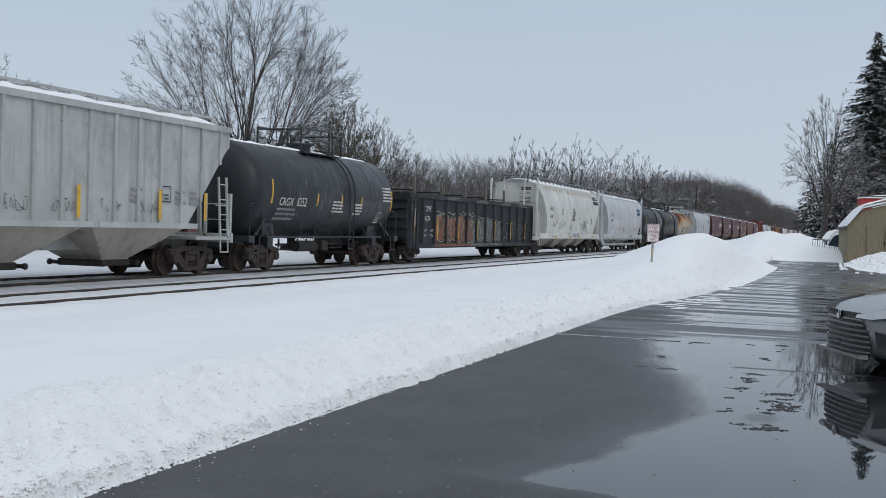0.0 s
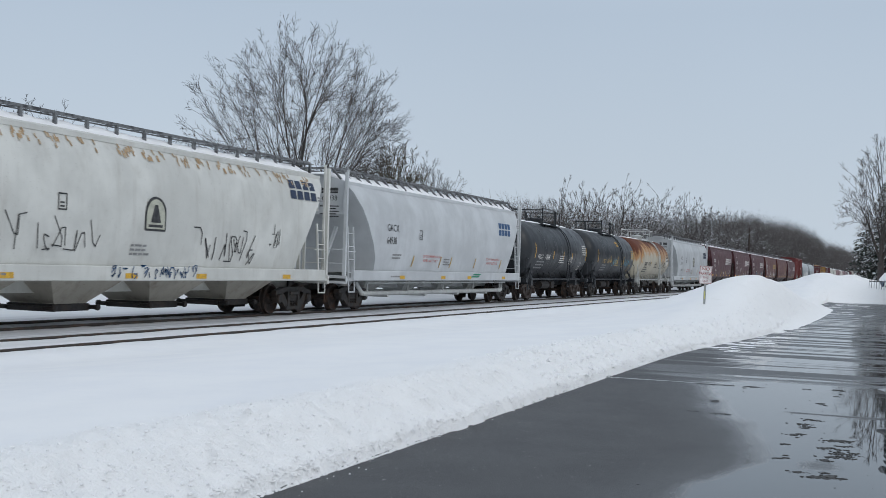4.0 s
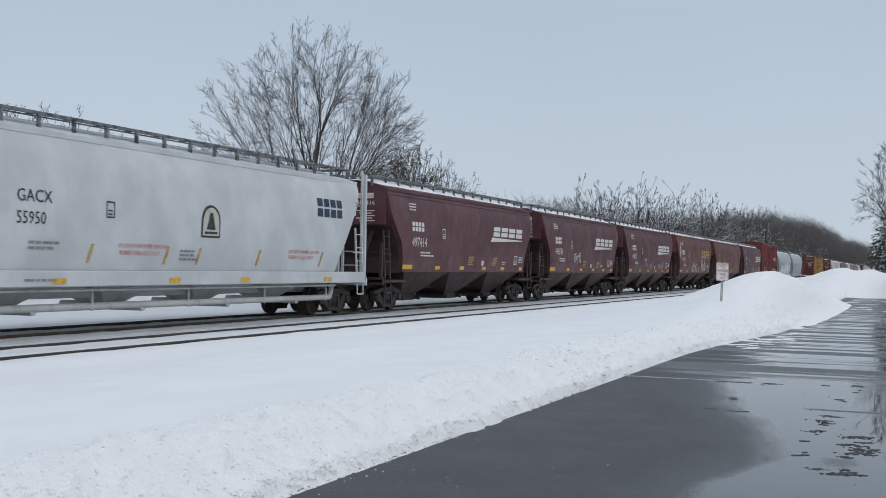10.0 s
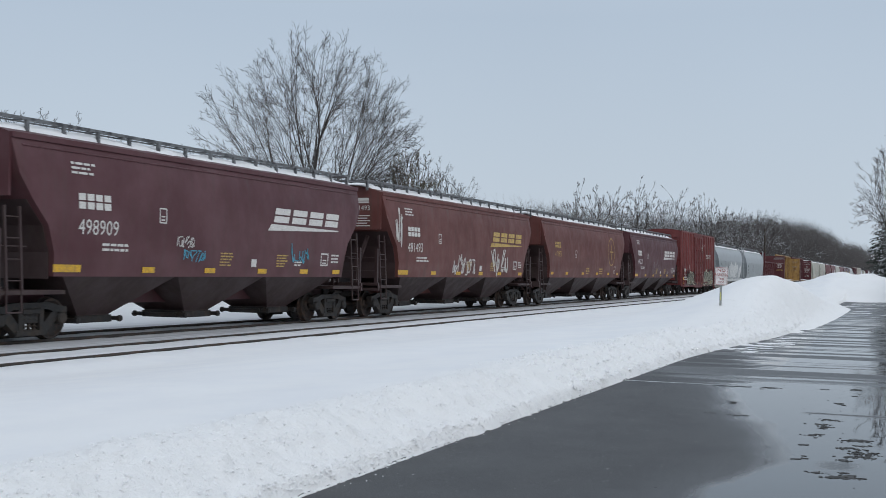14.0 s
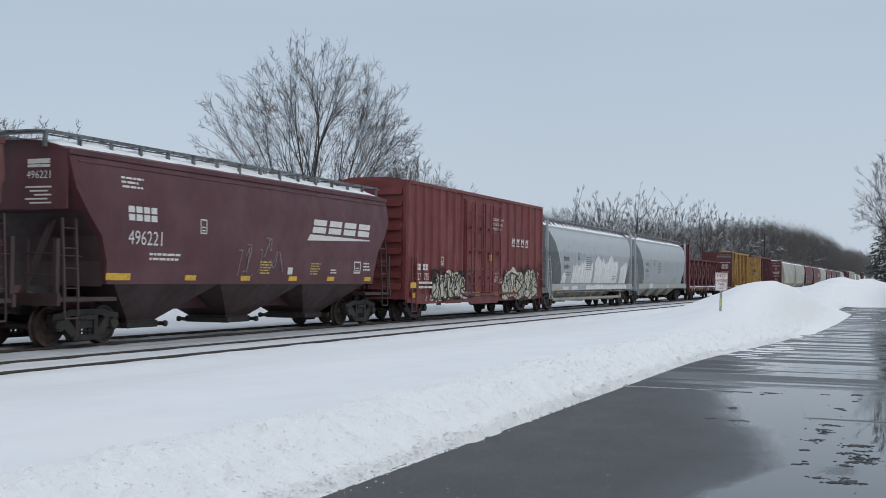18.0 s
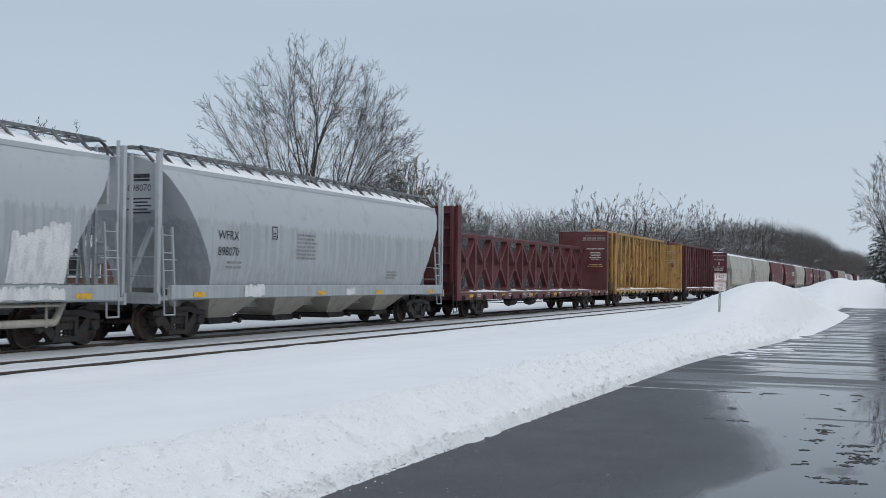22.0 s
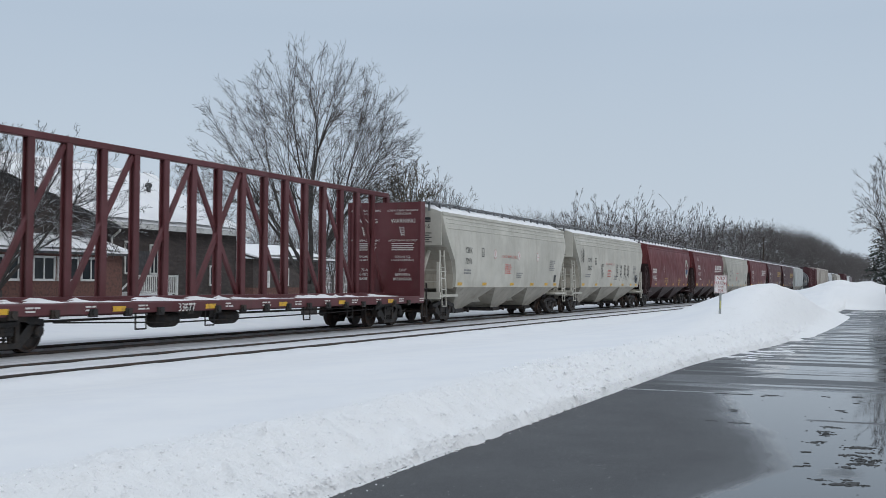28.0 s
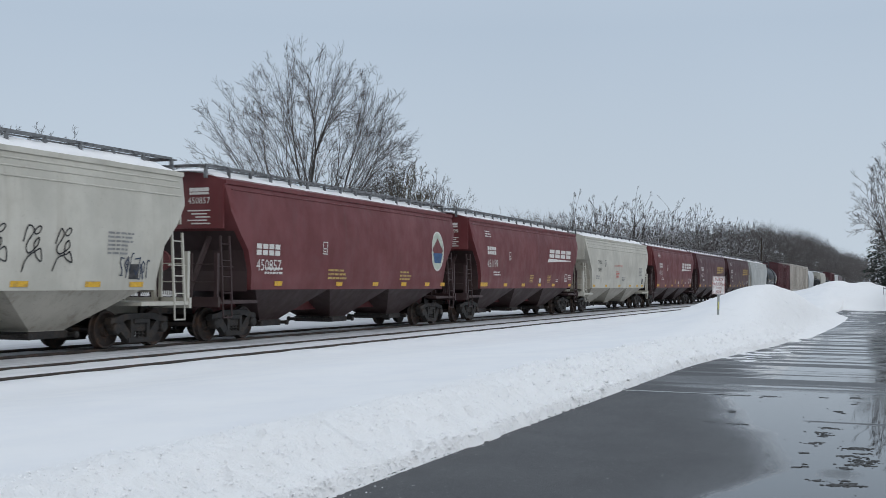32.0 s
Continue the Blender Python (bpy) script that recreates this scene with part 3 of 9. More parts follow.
def coupler_geo():
    g = Geo().box(-0.1, 0.62, -0.10, 0.10, 0.78, 0.98, 0.03)
    g.prism([(0.55, 0.74), (0.86, 0.74), (0.90, 0.82), (0.90, 0.96), (0.84, 1.02), (0.55, 1.02)], -0.16, 0.14)
    g.rod((0.1, -0.34, 0.72), (0.55, -0.36, 0.46), 0.03, 6).rod((0.55, -0.36, 0.46), (0.95, -0.30, 0.50), 0.03, 6)
    return g.box(-0.25, 0.12, -0.36, 0.36, 0.70, 1.04)


def running_gear(root, length, axle_in, steel, sill=True, sill_mat=None, brakes=True):
    """Bogies, couplers and centre sill of a car of the given coupled length; axle_in: from the coupling to the outer axle."""
    half = length / 2
    for s in (-1, 1):
        truck(root, s * (half - axle_in - 0.889), steel)
        part("coupler", coupler_geo, STEEL_DARK, root, key="coupler", at=pose(s * (half - 0.86), 0, 0, 0, 0, 0 if s > 0 else 180))
    if sill:
        part("centre_sill", Geo().box(-half + 0.8, half - 0.8, -0.30, 0.30, 0.70, 1.06), sill_mat or STEEL_DARK, root)
    if not brakes:
        return
    g = Geo()
    x0 = -half + axle_in + 2.6
    g.rod((x0, -0.5, 0.62), (-x0, -0.5, 0.66), 0.03, 6)
    g.rod((x0 * 0.4 - 0.5, -0.75, 0.74), (x0 * 0.4 + 0.9, -0.75, 0.74), 0.19, 12)
    g.box(x0 * 0.4 + 1.2, x0 * 0.4 + 1.7, -0.95, -0.55, 0.58, 0.92)
    part("brake_rigging", g, STEEL_DARK, root)


def ladder_geo(z0, z1, w=0.42, d=0.0, pitch=0.38, stirrup=True):
    """A side ladder, its foot at z0; x along the car."""
    g = Geo()
    for s in (-1, 1):
        g.bar((s * w / 2, 0, z0), (s * w / 2, d, z1), 0.05, 0.05)
    n = int((z1 - z0) / pitch)
    for i in range(n):
        z = z0 + (i + 0.5) * (z1 - z0) / n
        y = d * (z - z0) / (z1 - z0)
        g.rod((-w / 2, y, z), (w / 2, y, z), 0.016, 5)
    if stirrup:
        g.path([(-w / 2, 0, z0), (-w / 2, -0.02, z0 - 0.42), (w / 2, -0.02, z0 - 0.42), (w / 2, 0, z0)], 0.022, 5)
    return g


# ------------------------------------------------ writing on the near side
def on_side(prof, z, proud=0.012):
    return -prof(z) - proud


def decal(root, name, quads_xz, prof, material, label="", proud=0.012):
    """Flat shapes in x, z laid on the near side."""
    g = Geo()
    for poly in quads_xz:
        zs = [p[1] for p in poly]
        if len(poly) == 4 and max(zs) - min(zs) > 0.35:
            (a, b, c, d) = poly
            n = int((max(zs) - min(zs)) / 0.3) + 1
            rows = []
            for i in range(n + 1):
                t = i / n
                rows.append(((a[0] + (d[0] - a[0]) * t, a[1] + (d[1] - a[1]) * t), (b[0] + (c[0] - b[0]) * t, b[1] + (c[1] - b[1]) * t)))
            for (p, q), (r, s) in zip(rows, rows[1:]):
                g.add([(x, on_side(prof, z, proud), z) for x, z in (p, q, s, r)], [(0, 1, 2, 3)])
        else:
            g.add([(x, on_side(prof, z, proud), z) for x, z in poly], [tuple(range(len(poly)))])
    return part(name, g, material, root, label)


def rect(x, z, w, h, lean=0.0):
    return [(x, z), (x + w, z), (x + w + lean, z + h), (x + lean, z + h)]


def letters(root, body, x, z, height, prof, material, squeeze=1.0, name="lettering", proud=0.014, lean=0.0):
    """Words in the built-in font, cap height in metres, laid on the near side."""
    key = "text " + body
    if key not in SHARED:
        cu = bpy.data.curves.new("words", "FONT")
        cu.body, cu.size, cu.resolution_u = body, 1.0, 2
        tmp = bpy.data.objects.new("words", cu)
        scene.collection.objects.link(tmp)
        me = bpy.data.meshes.new_from_object(tmp.evaluated_get(bpy.context.evaluated_depsgraph_get()))
        bpy.data.objects.remove(tmp)
        bpy.data.curves.remove(cu)
        SHARED[key] = ([v.co.copy() for v in me.vertices], [tuple(p.vertices) for p in me.polygons])
        bpy.data.meshes.remove(me)
    vs, fs = SHARED[key]
    k = height / 0.70
    g = Geo()
    pts = [(x + v.x * k * squeeze + v.y * k * lean, z + v.y * k) for v in vs]
    g.add([(a, on_side(prof, b, proud), b) for a, b in pts], fs)
    return part(name, g, material, root)


def fine_print(root, x, z, w, rows, prof, material, pitch=0.09, seed=0, name="fine_print"):
    """Lines that cannot be read: bars broken like words."""
    rnd = random.Random(seed + int(x * 100))
    polys = []
    for r in range(rows):
        a, end = x, x + w * rnd.uniform(0.7, 1.0)
        while a < end - 0.04:
            b = min(end, a + rnd.uniform(0.08, 0.3))
            polys.append(rect(a, z - r * pitch, b - a, pitch * 0.5))
            a = b + 0.035
    return decal(root, name, polys, prof, material, proud=0.013)


def frame_box(root, x, z, w, h, prof, material, bars=3, name="data_panel", line=0.03):
    polys = [rect(x, z, w, line), rect(x, z + h - line, w, line), rect(x, z, line, h), rect(x + w - line, z, line, h)]
    polys += [rect(x + w * 0.22, z + h * (0.18 + 0.22 * i), w * 0.5, h * 0.09) for i in range(bars)]
    return decal(root, name, polys, prof, material)


def tape(root, xs, z, prof, w=0.42, h=0.13, material=None):
    for x in xs:
        decal(root, "reflective_tape", [rect(x - w / 2, z, w, h)], prof, material or YELLOW_TAPE)


def split_block(root, x, z, w, h, lean, prof, material):
    """A plain leaning block, split by a thin slot."""
    shape = [(0, 0), (1, 0), (1, 0.45), (0, 0.45), (0, 0.56), (1, 0.56), (1, 1), (0, 1)]
    g = Geo()
    g.add([(x + w * u + lean * v, on_side(prof, z + h * v), z + h * v) for u, v in shape], [(0, 1, 2, 3), (4, 5, 6, 7)])
    return part("painted_mark", g, material, root)


def emblem_slash(root, x, z, w, prof, material):
    """The owner's sloping mark: four leaning blocks over a long wedge."""
    h = w * 0.092
    for i in range(4):
        split_block(root, x + 0.07 * w + i * w * 0.226, z, w * 0.185, h, h * 0.4, prof, material)
    wedge = [(x, z - 0.055 * w), (x + 0.95 * w, z - 0.030 * w), (x + 0.95 * w, z - 0.022 * w), (x + 0.04 * w, z - 0.012 * w)]
    return decal(root, "painted_wedge", [wedge], prof, material)


def emblem_blocks(root, x, z, w, h, prof, material, n=4, lean=0.0, word=None):
    """An owner's mark: lettered where it is a plain code, else blocks of its size."""
    if word:
        return letters(root, word, x, z, h, prof, material, 1.0, "reporting_mark")
    for i in range(n):
        split_block(root, x + i * w / n, z, w / n * 0.8, h, lean, prof, material)


def soft_line(knots, closed=False, fine=5):
    """A smooth line through knots."""
    pts, n = [], len(knots)
    for i in range(n if closed else n - 1):
        p = [knots[(i + k) % n] if closed else knots[min(n - 1, max(0, i + k))] for k in (-1, 0, 1, 2)]
        for j in range(fine):
            t = j / fine
            pts.append(tuple(0.5 * (2 * p[1][a] + (p[2][a] - p[0][a]) * t + (2 * p[0][a] - 5 * p[1][a] + 4 * p[2][a] - p[3][a]) * t * t + (3 * p[1][a] - p[0][a] - 3 * p[2][a] + p[3][a]) * t**3) for a in (0, 1)))
    return pts + [pts[0] if closed else knots[-1]]


def stroke(g, pts, r, prof, proud):
    for (ax, az), (bx, bz) in zip(pts, pts[1:]):
        dx, dz = bx - ax, bz - az
        k = r / max(1e-6, math.hypot(dx, dz))
        ox, oz, ex, ez = -dz * k, dx * k, dx * k * 0.5, dz * k * 0.5
        g.add([(p, on_side(prof, q, proud), q) for p, q in ((ax + ox - ex, az + oz - ez), (ax - ox - ex, az - oz - ez), (bx - ox + ex, bz - oz + ez), (bx + ox + ex, bz + oz + ez))], [(0, 1, 2, 3)])


def squiggle(root, x, z, w, h, prof, material, seed, loops=5, r=0.022, name="graffiti"):
    """Sprayed lines: jagged strokes that lean and cross, sign by sign."""
    rnd = random.Random(seed)
    r, loops = r * 0.62, int(loops * 1.5 + 0.5)
    for i in range(loops):
        x0, wide = x + w * i / loops, w / loops * rnd.uniform(0.8, 1.35)
        tall, lift, lean = h * rnd.uniform(0.6, 1.0), h * rnd.uniform(0.0, 0.2), rnd.uniform(-0.1, 0.3)
        strokes = []
        for _ in range(rnd.randint(1, 2)):
            knots = [(rnd.choice((0.0, 0.1, 0.5, 0.9, 1.0)), rnd.choice((0.0, 0.05, 0.5, 0.95, 1.0))) for _ in range(rnd.randint(3, 5))]
            line = [(x0 + wide * (u + rnd.uniform(-0.1, 0.1)) + lean * tall * v * 0.4, z + lift + tall * min(1.0, max(0.0, v + rnd.uniform(-0.1, 0.1)))) for u, v in knots]
            soft = [line[0]]
            for a, b, c in zip(line, line[1:], line[2:]):
                soft += [(0.3 * a[0] + 0.7 * b[0], 0.3 * a[1] + 0.7 * b[1]), (0.15 * a[0] + 0.7 * b[0] + 0.15 * c[0], 0.15 * a[1] + 0.7 * b[1] + 0.15 * c[1]), (0.7 * b[0] + 0.3 * c[0], 0.7 * b[1] + 0.3 * c[1])]
            strokes.append(soft + [line[-1]])
        for soft in strokes:
            g = Geo()
            stroke(g, soft, r, prof, 0.017)
            part(name, g, material, root)


def outlined_letters(root, x, z, w, h, prof, material, seed, n=4, r=0.02, proud=0.017):
    """Fat sprayed signs drawn as outlines: each a closed bent loop with a notch or an eye in it."""
    rnd = random.Random(seed)
    step = w / n
    for i in range(n):
        a, tall, lean = x + i * step, h * rnd.uniform(0.8, 1.0), rnd.uniform(-0.1, 0.18)
        place = lambda u, v: (a + step * (0.04 + 0.98 * u) + lean * tall * v, z + (h - tall) * 0.4 + tall * v)
        rim = [(0.0, 0.05), (0.05, 0.5), (0.0, 0.95), (0.45, 1.0), (0.95, 0.92), (rnd.uniform(0.7, 1.0), 0.7), (rnd.uniform(0.5, 0.75), 0.55), (0.98, 0.35), (0.92, 0.03), (0.55, 0.0), (0.5, rnd.uniform(0.12, 0.35)), (0.35, 0.0)]
        rim = [(u + rnd.uniform(-0.2, 0.2), v + rnd.uniform(-0.14, 0.14)) for u, v in rim]
        if rnd.random() < 0.5:
            rim = [(1 - u, v) for u, v in rim]
        if rnd.random() < 0.4:
            rim = [(u, 1 - v) for u, v in rim]
        g = Geo()
        stroke(g, soft_line([place(u, v) for u, v in rim], True), r, prof, proud)
        eye = [(0.35, 0.62), (0.58, 0.66), (0.55, 0.78), (0.36, 0.76)] if rnd.random() < 0.6 else [(0.25, 0.3), (0.4, 0.52), (0.3, 0.7)]
        part("graffiti", g, material, root)
        g = Geo()
        stroke(g, soft_line([place(u, v) for u, v in eye], len(eye) == 4), r * 0.8, prof, proud)
        part("graffiti", g, material, root)


def sprayed_field(root, x, z, w, h, prof, material, seed, proud=0.012, ends=True):
    """A sprayed ground with a waving top and soft ends."""
    rnd = random.Random(seed)
    n = max(6, int(w / 0.07))
    a, b, c = rnd.uniform(0, 6), rnd.uniform(0, 6), rnd.uniform(0, 6)
    top = lambda u: z + h * (0.86 + 0.08 * math.sin(2.2 * u * w + a) + 0.05 * math.sin(6.1 * u * w + b)) * (1.0 if not ends else min(1.0, 0.55 + 4 * min(u, 1 - u)))
    bottom = lambda u: z + 0.05 * h * (1 + math.sin(3.7 * u * w + c))
    polys = [[(x + w * i / n, bottom(i / n)), (x + w * (i + 1) / n, bottom((i + 1) / n)), (x + w * (i + 1) / n, top((i + 1) / n)), (x + w * i / n, top(i / n))] for i in range(n)]
    return decal(root, "graffiti", polys, prof, material, proud=proud)


def mural_paint():
    """Sprayed colours that run into one another: rust orange, brown, grey-blue and bare black."""
    n = Nodes("sprayed_mural")
    c = n.mix(n.span(n.noise(1.7, 6, 0.7, (1, 1, 1), n.flat), 0.42, 0.62), (0.20, 0.075, 0.035), (0.10, 0.06, 0.045))
    c = n.mix(n.span(n.axis("X", n.flat), -2.2, -0.6), c, n.mix(n.span(n.noise(2.3, 5, 0.6, (1, 1, 1), n.flat), 0.45, 0.6), (0.085, 0.075, 0.065), (0.13, 0.15, 0.155)))
    c = n.mix(n.span(n.noise(2.8, 5, 0.7, (1, 1, 0.6), n.flat), 0.60, 0.66, 0.0, 0.85), c, (0.03, 0.03, 0.032))
    c = n.mix(n.span(n.noise(1.1, 4, 0.6, (1, 1, 1)), 0.66, 0.70, 0.0, 0.8), c, (0.05, 0.11, 0.07))
    return n.done(c, 0.7)


def filled_graffiti(root, x, z, w, h, prof, fill, line, seed, letters_n=5):
    """Fat sprayed letters: pale fills with dark outlines."""
    sprayed_field(root, x, z, w, h, prof, fill, seed)
    outlined_letters(root, x, z + h * 0.04, w, h * 0.88, prof, line, seed * 7, letters_n, 0.035)
    outlined_letters(root, x + 0.1, z + h * 0.1, w * 0.95, h * 0.7, prof, line, seed * 7 + 3, letters_n + 2, 0.016, 0.019)
    squiggle(root, x, z + h * 0.2, w, h * 0.7, prof, line, seed * 7 + 1, letters_n, 0.03)


def ragged_patch(root, x, z, w, h, prof, material, seed, name="paint_patch", low=0.35):
    """A rolled-on patch of paint with a ragged top."""
    rnd = random.Random(seed)
    n = max(4, int(w / 0.2))
    polys, last = [], h * rnd.uniform(0.5, 0.8)
    for i in range(n):
        a, b = x + w * i / n, x + w * (i + 1) / n
        last = min(h, max(h * low, last + rnd.uniform(-0.11, 0.11) * h))
        foot = z + rnd.uniform(0, 0.04)
        polys.append(rect(a, foot, b - a, last - 0.06))
        top = foot + last - 0.06
        polys.append([(a, top), (b, top), (b - 0.05, top + 0.06), (a + 0.04, top + 0.05)])
    return decal(root, name, polys, prof, material, proud=0.010)


# ------------------------------------------------ covered hoppers
BAY_PROF = ([1.0, 1.35, 1.9, 2.8, 3.6, 4.0, 4.16, 4.2], [1.50, 1.52, 1.58, 1.61, 1.56, 1.47, 1.40, 1.40])
ROUND_PROF = ([0.9, 1.3, 1.7, 2.2, 2.8, 3.4, 3.8, 4.1, 4.3], [1.38, 1.44, 1.54, 1.61, 1.62, 1.57, 1.46, 1.28, 1.08])
RIB_PROF = ([1.0, 1.4, 4.15, 4.3], [1.50, 1.50, 1.50, 1.48])


def prof_of(table):
    return lambda z: float(np.interp(z, table[0], table[1]))


def hopper_body_geo(prof, eave, outline):
    """Loft between cross-sections; outline: rows of (x, lowest z) from the middle to the end."""
    rows = [(-x, z) for x, z in reversed(outline)] + [(x, z) for x, z in outline]
    rings = []
    for x, zb in rows:
        zs = [zb + (eave - zb) * i / 10 for i in range(11)]
        rings.append([(x, -prof(z), z) for z in zs] + [(x, prof(z), z) for z in reversed(zs)])
    return Geo().loft(rings)


def hopper_roof_geo(half, y_eave, eave, crest, hatch=True):
    g = Geo()
    ys = [-1.0, -0.93, -0.75, -0.45, -0.2, 0.2, 0.45, 0.75, 0.93, 1.0]
    ring = lambda x, d: [(x, y * y_eave, eave + (crest - eave) * (1 - abs(y) ** 2.2) - d) for y in ys]
    top, low = ring(0, 0), ring(0, 0.05)
    g.loft([[(x, y, z) for _, y, z in top] + [(x, y, z) for _, y, z in reversed(low)] for x in (-half, half)])
    for s in (-1, 1):
        g.box(-half, half, s * y_eave - 0.045, s * y_eave + 0.045, eave - 0.09, eave + 0.02)
    if hatch:
        g.box(-half + 0.5, half - 0.5, -0.33, 0.33, crest - 0.06, crest + 0.08, 0.04)
    return g


def running_board_geo(half, y, z, step, drop, lean=0.0):
    g = Geo()
    for s in (-1, 1):
        g.box(-half, half, s * y - 0.025, s * y + 0.025, z - 0.03, z + 0.03)
        g.box(-half, half, s * (y - 0.38) - 0.02, s * (y - 0.38) + 0.02, z - 0.03, z)
        for k in range(3):
            yy = s * (y - 0.10 - 0.09 * k)
            g.box(-half, half, yy - 0.010, yy + 0.010, z + 0.0, z + 0.02)
        n = int(2 * half / step)
        for i in range(n + 1):
            x = -half + 2 * half * i / n
            g.bar((x + lean, s * (y + 0.25 * bool(lean)), z - drop), (x, s * y, z), 0.07, 0.04 if lean else 0.08)
            g.box(x - 0.02, x + 0.02, min(s * y, s * (y - 0.4)), max(s * y, s * (y - 0.4)), z - 0.03, z)
    for e in (-1, 1):
        g.box(e * half - 0.25, e * half + 0.25, -y, y, z - 0.03, z)
    return g


def roof_snow_geo(half, y0, z, seed, depth=0.10):
    """Snow lying along the roof, thinning at a ragged edge."""
    rnd = random.Random(seed)
    g = Geo()
    n, rings = int(half * 5), []
    for i in range(n + 1):
        x = -half + 2 * half * i / n
        e = y0 * rnd.uniform(0.90, 1.04)
        t = depth * rnd.uniform(0.5, 1.1) * (0.3 if i in (0, n) else 1)
        low = lambda y: z(y) - 0.02
        rings.append([(x, -e, low(e)), (x, -e * 0.96, z(e * 0.96) + t * 0.45), (x, -e * 0.7, z(e * 0.7) + t), (x, -e * 0.35, z(e * 0.35) + t * 0.9), (x, 0, z(0) + t * 0.8),
                      (x, e * 0.35, z(e * 0.35) + t * 0.9), (x, e * 0.7, z(e * 0.7) + t), (x, e, low(e))])
    return g.loft(rings)


def chute_geo(top_x, bottom_x, z_top, z_bot, y_top, y_bot):
    ring = lambda hx, hy, z: [(-hx, -hy, z), (hx, -hy, z), (hx, hy, z), (-hx, hy, z)]
    return Geo().loft([ring(top_x, y_top, z_top), ring(bottom_x, y_bot, z_bot), ring(bottom_x, y_bot * 0.98, z_bot - 0.06)])


def gate_geo(w, y, z):
    """The outlet's frame with a sliding gate, its shafts ending in capstans beyond the frame."""
    g = Geo().box(-w - 0.06, w + 0.06, -y, y, z - 0.15, z + 0.02, 0.02)
    for s in (-1, 1):
        g.box(s * (w + 0.14) - 0.09, s * (w + 0.14) + 0.09, -y * 0.92, y * 0.92, z - 0.12, z - 0.03)
        for t in (-1, 1):
            g.lathe([(t * y * 0.9, 0.05), (t * (y + 0.10), 0.05), (t * (y + 0.11), 0.075), (t * (y + 0.18), 0.075), (t * (y + 0.2), 0.0001)], 8, "y", (s * (w + 0.17), 0, z - 0.07))
            g.box(s * (w + 0.02), s * (w + 0.30), t * y * 0.8 - 0.035, t * y * 0.8 + 0.035, z - 0.10, z - 0.05)
    return g


def end_panel_geo(prof, eave, crest, low, wide):
    """The upright sheet at a car's end, under the roof's curve; it faces -x."""
    side = [(-min(wide, prof(z)), z) for z in (low, (low + eave) / 2, eave)]
    crown = [(-wide * 0.5, eave + (crest - eave) * 0.8), (wide * 0.5, eave + (crest - eave) * 0.8)]
    ring = side + crown + [(-y, z) for y, z in reversed(side)]
    return Geo().loft([[(x, y, z) for y, z in ring] for x in (0.0, 0.06)])


def end_frame_geo(x_body, x_end, top, width=1.42):
    """Posts, braces, grab rails and the platform at one end (towards +x)."""
    g = Geo()
    for s in (-1, 1):
        g.box(x_end - 0.08, x_end + 0.02, s * width - 0.05, s * width + 0.05, 1.02, top)
        g.bar((x_end - 0.04, s * 0.45, 1.05), (x_body - 0.35, s * 0.75, 2.75), 0.10, 0.10)
        g.box(x_end - 0.06, x_end, s * 0.62 - 0.04, s * 0.62 + 0.04, 1.0, top)
        for z in (1.55, 2.0):
            g.rod((x_end, s * 0.62, z), (x_end, s * width, z), 0.016, 5)
        g.rod((x_body - 0.5, s * width, 1.95), (x_end, s * width, 1.95), 0.016, 5)
    g.box(x_body - 1.6, x_end + 0.03, -1.47, 1.47, 0.98, 1.07)
    g.box(x_end - 0.06, x_end + 0.03, -1.5, 1.5, 0.90, 1.16)
    return g


def brake_wheel_geo():
    g = Geo().lathe([(0.0, 0.26), (0.03, 0.28), (0.06, 0.26), (0.03, 0.24)], 18, "x")
    for a in range(4):
        c, s = math.cos(a * 1.571), math.sin(a * 1.571)
        g.rod((0.03, 0, 0), (0.03, 0.26 * c, 0.26 * s), 0.014, 5)
    return g.box(-0.2, 0.0, -0.12, 0.12, -0.16, 0.16)


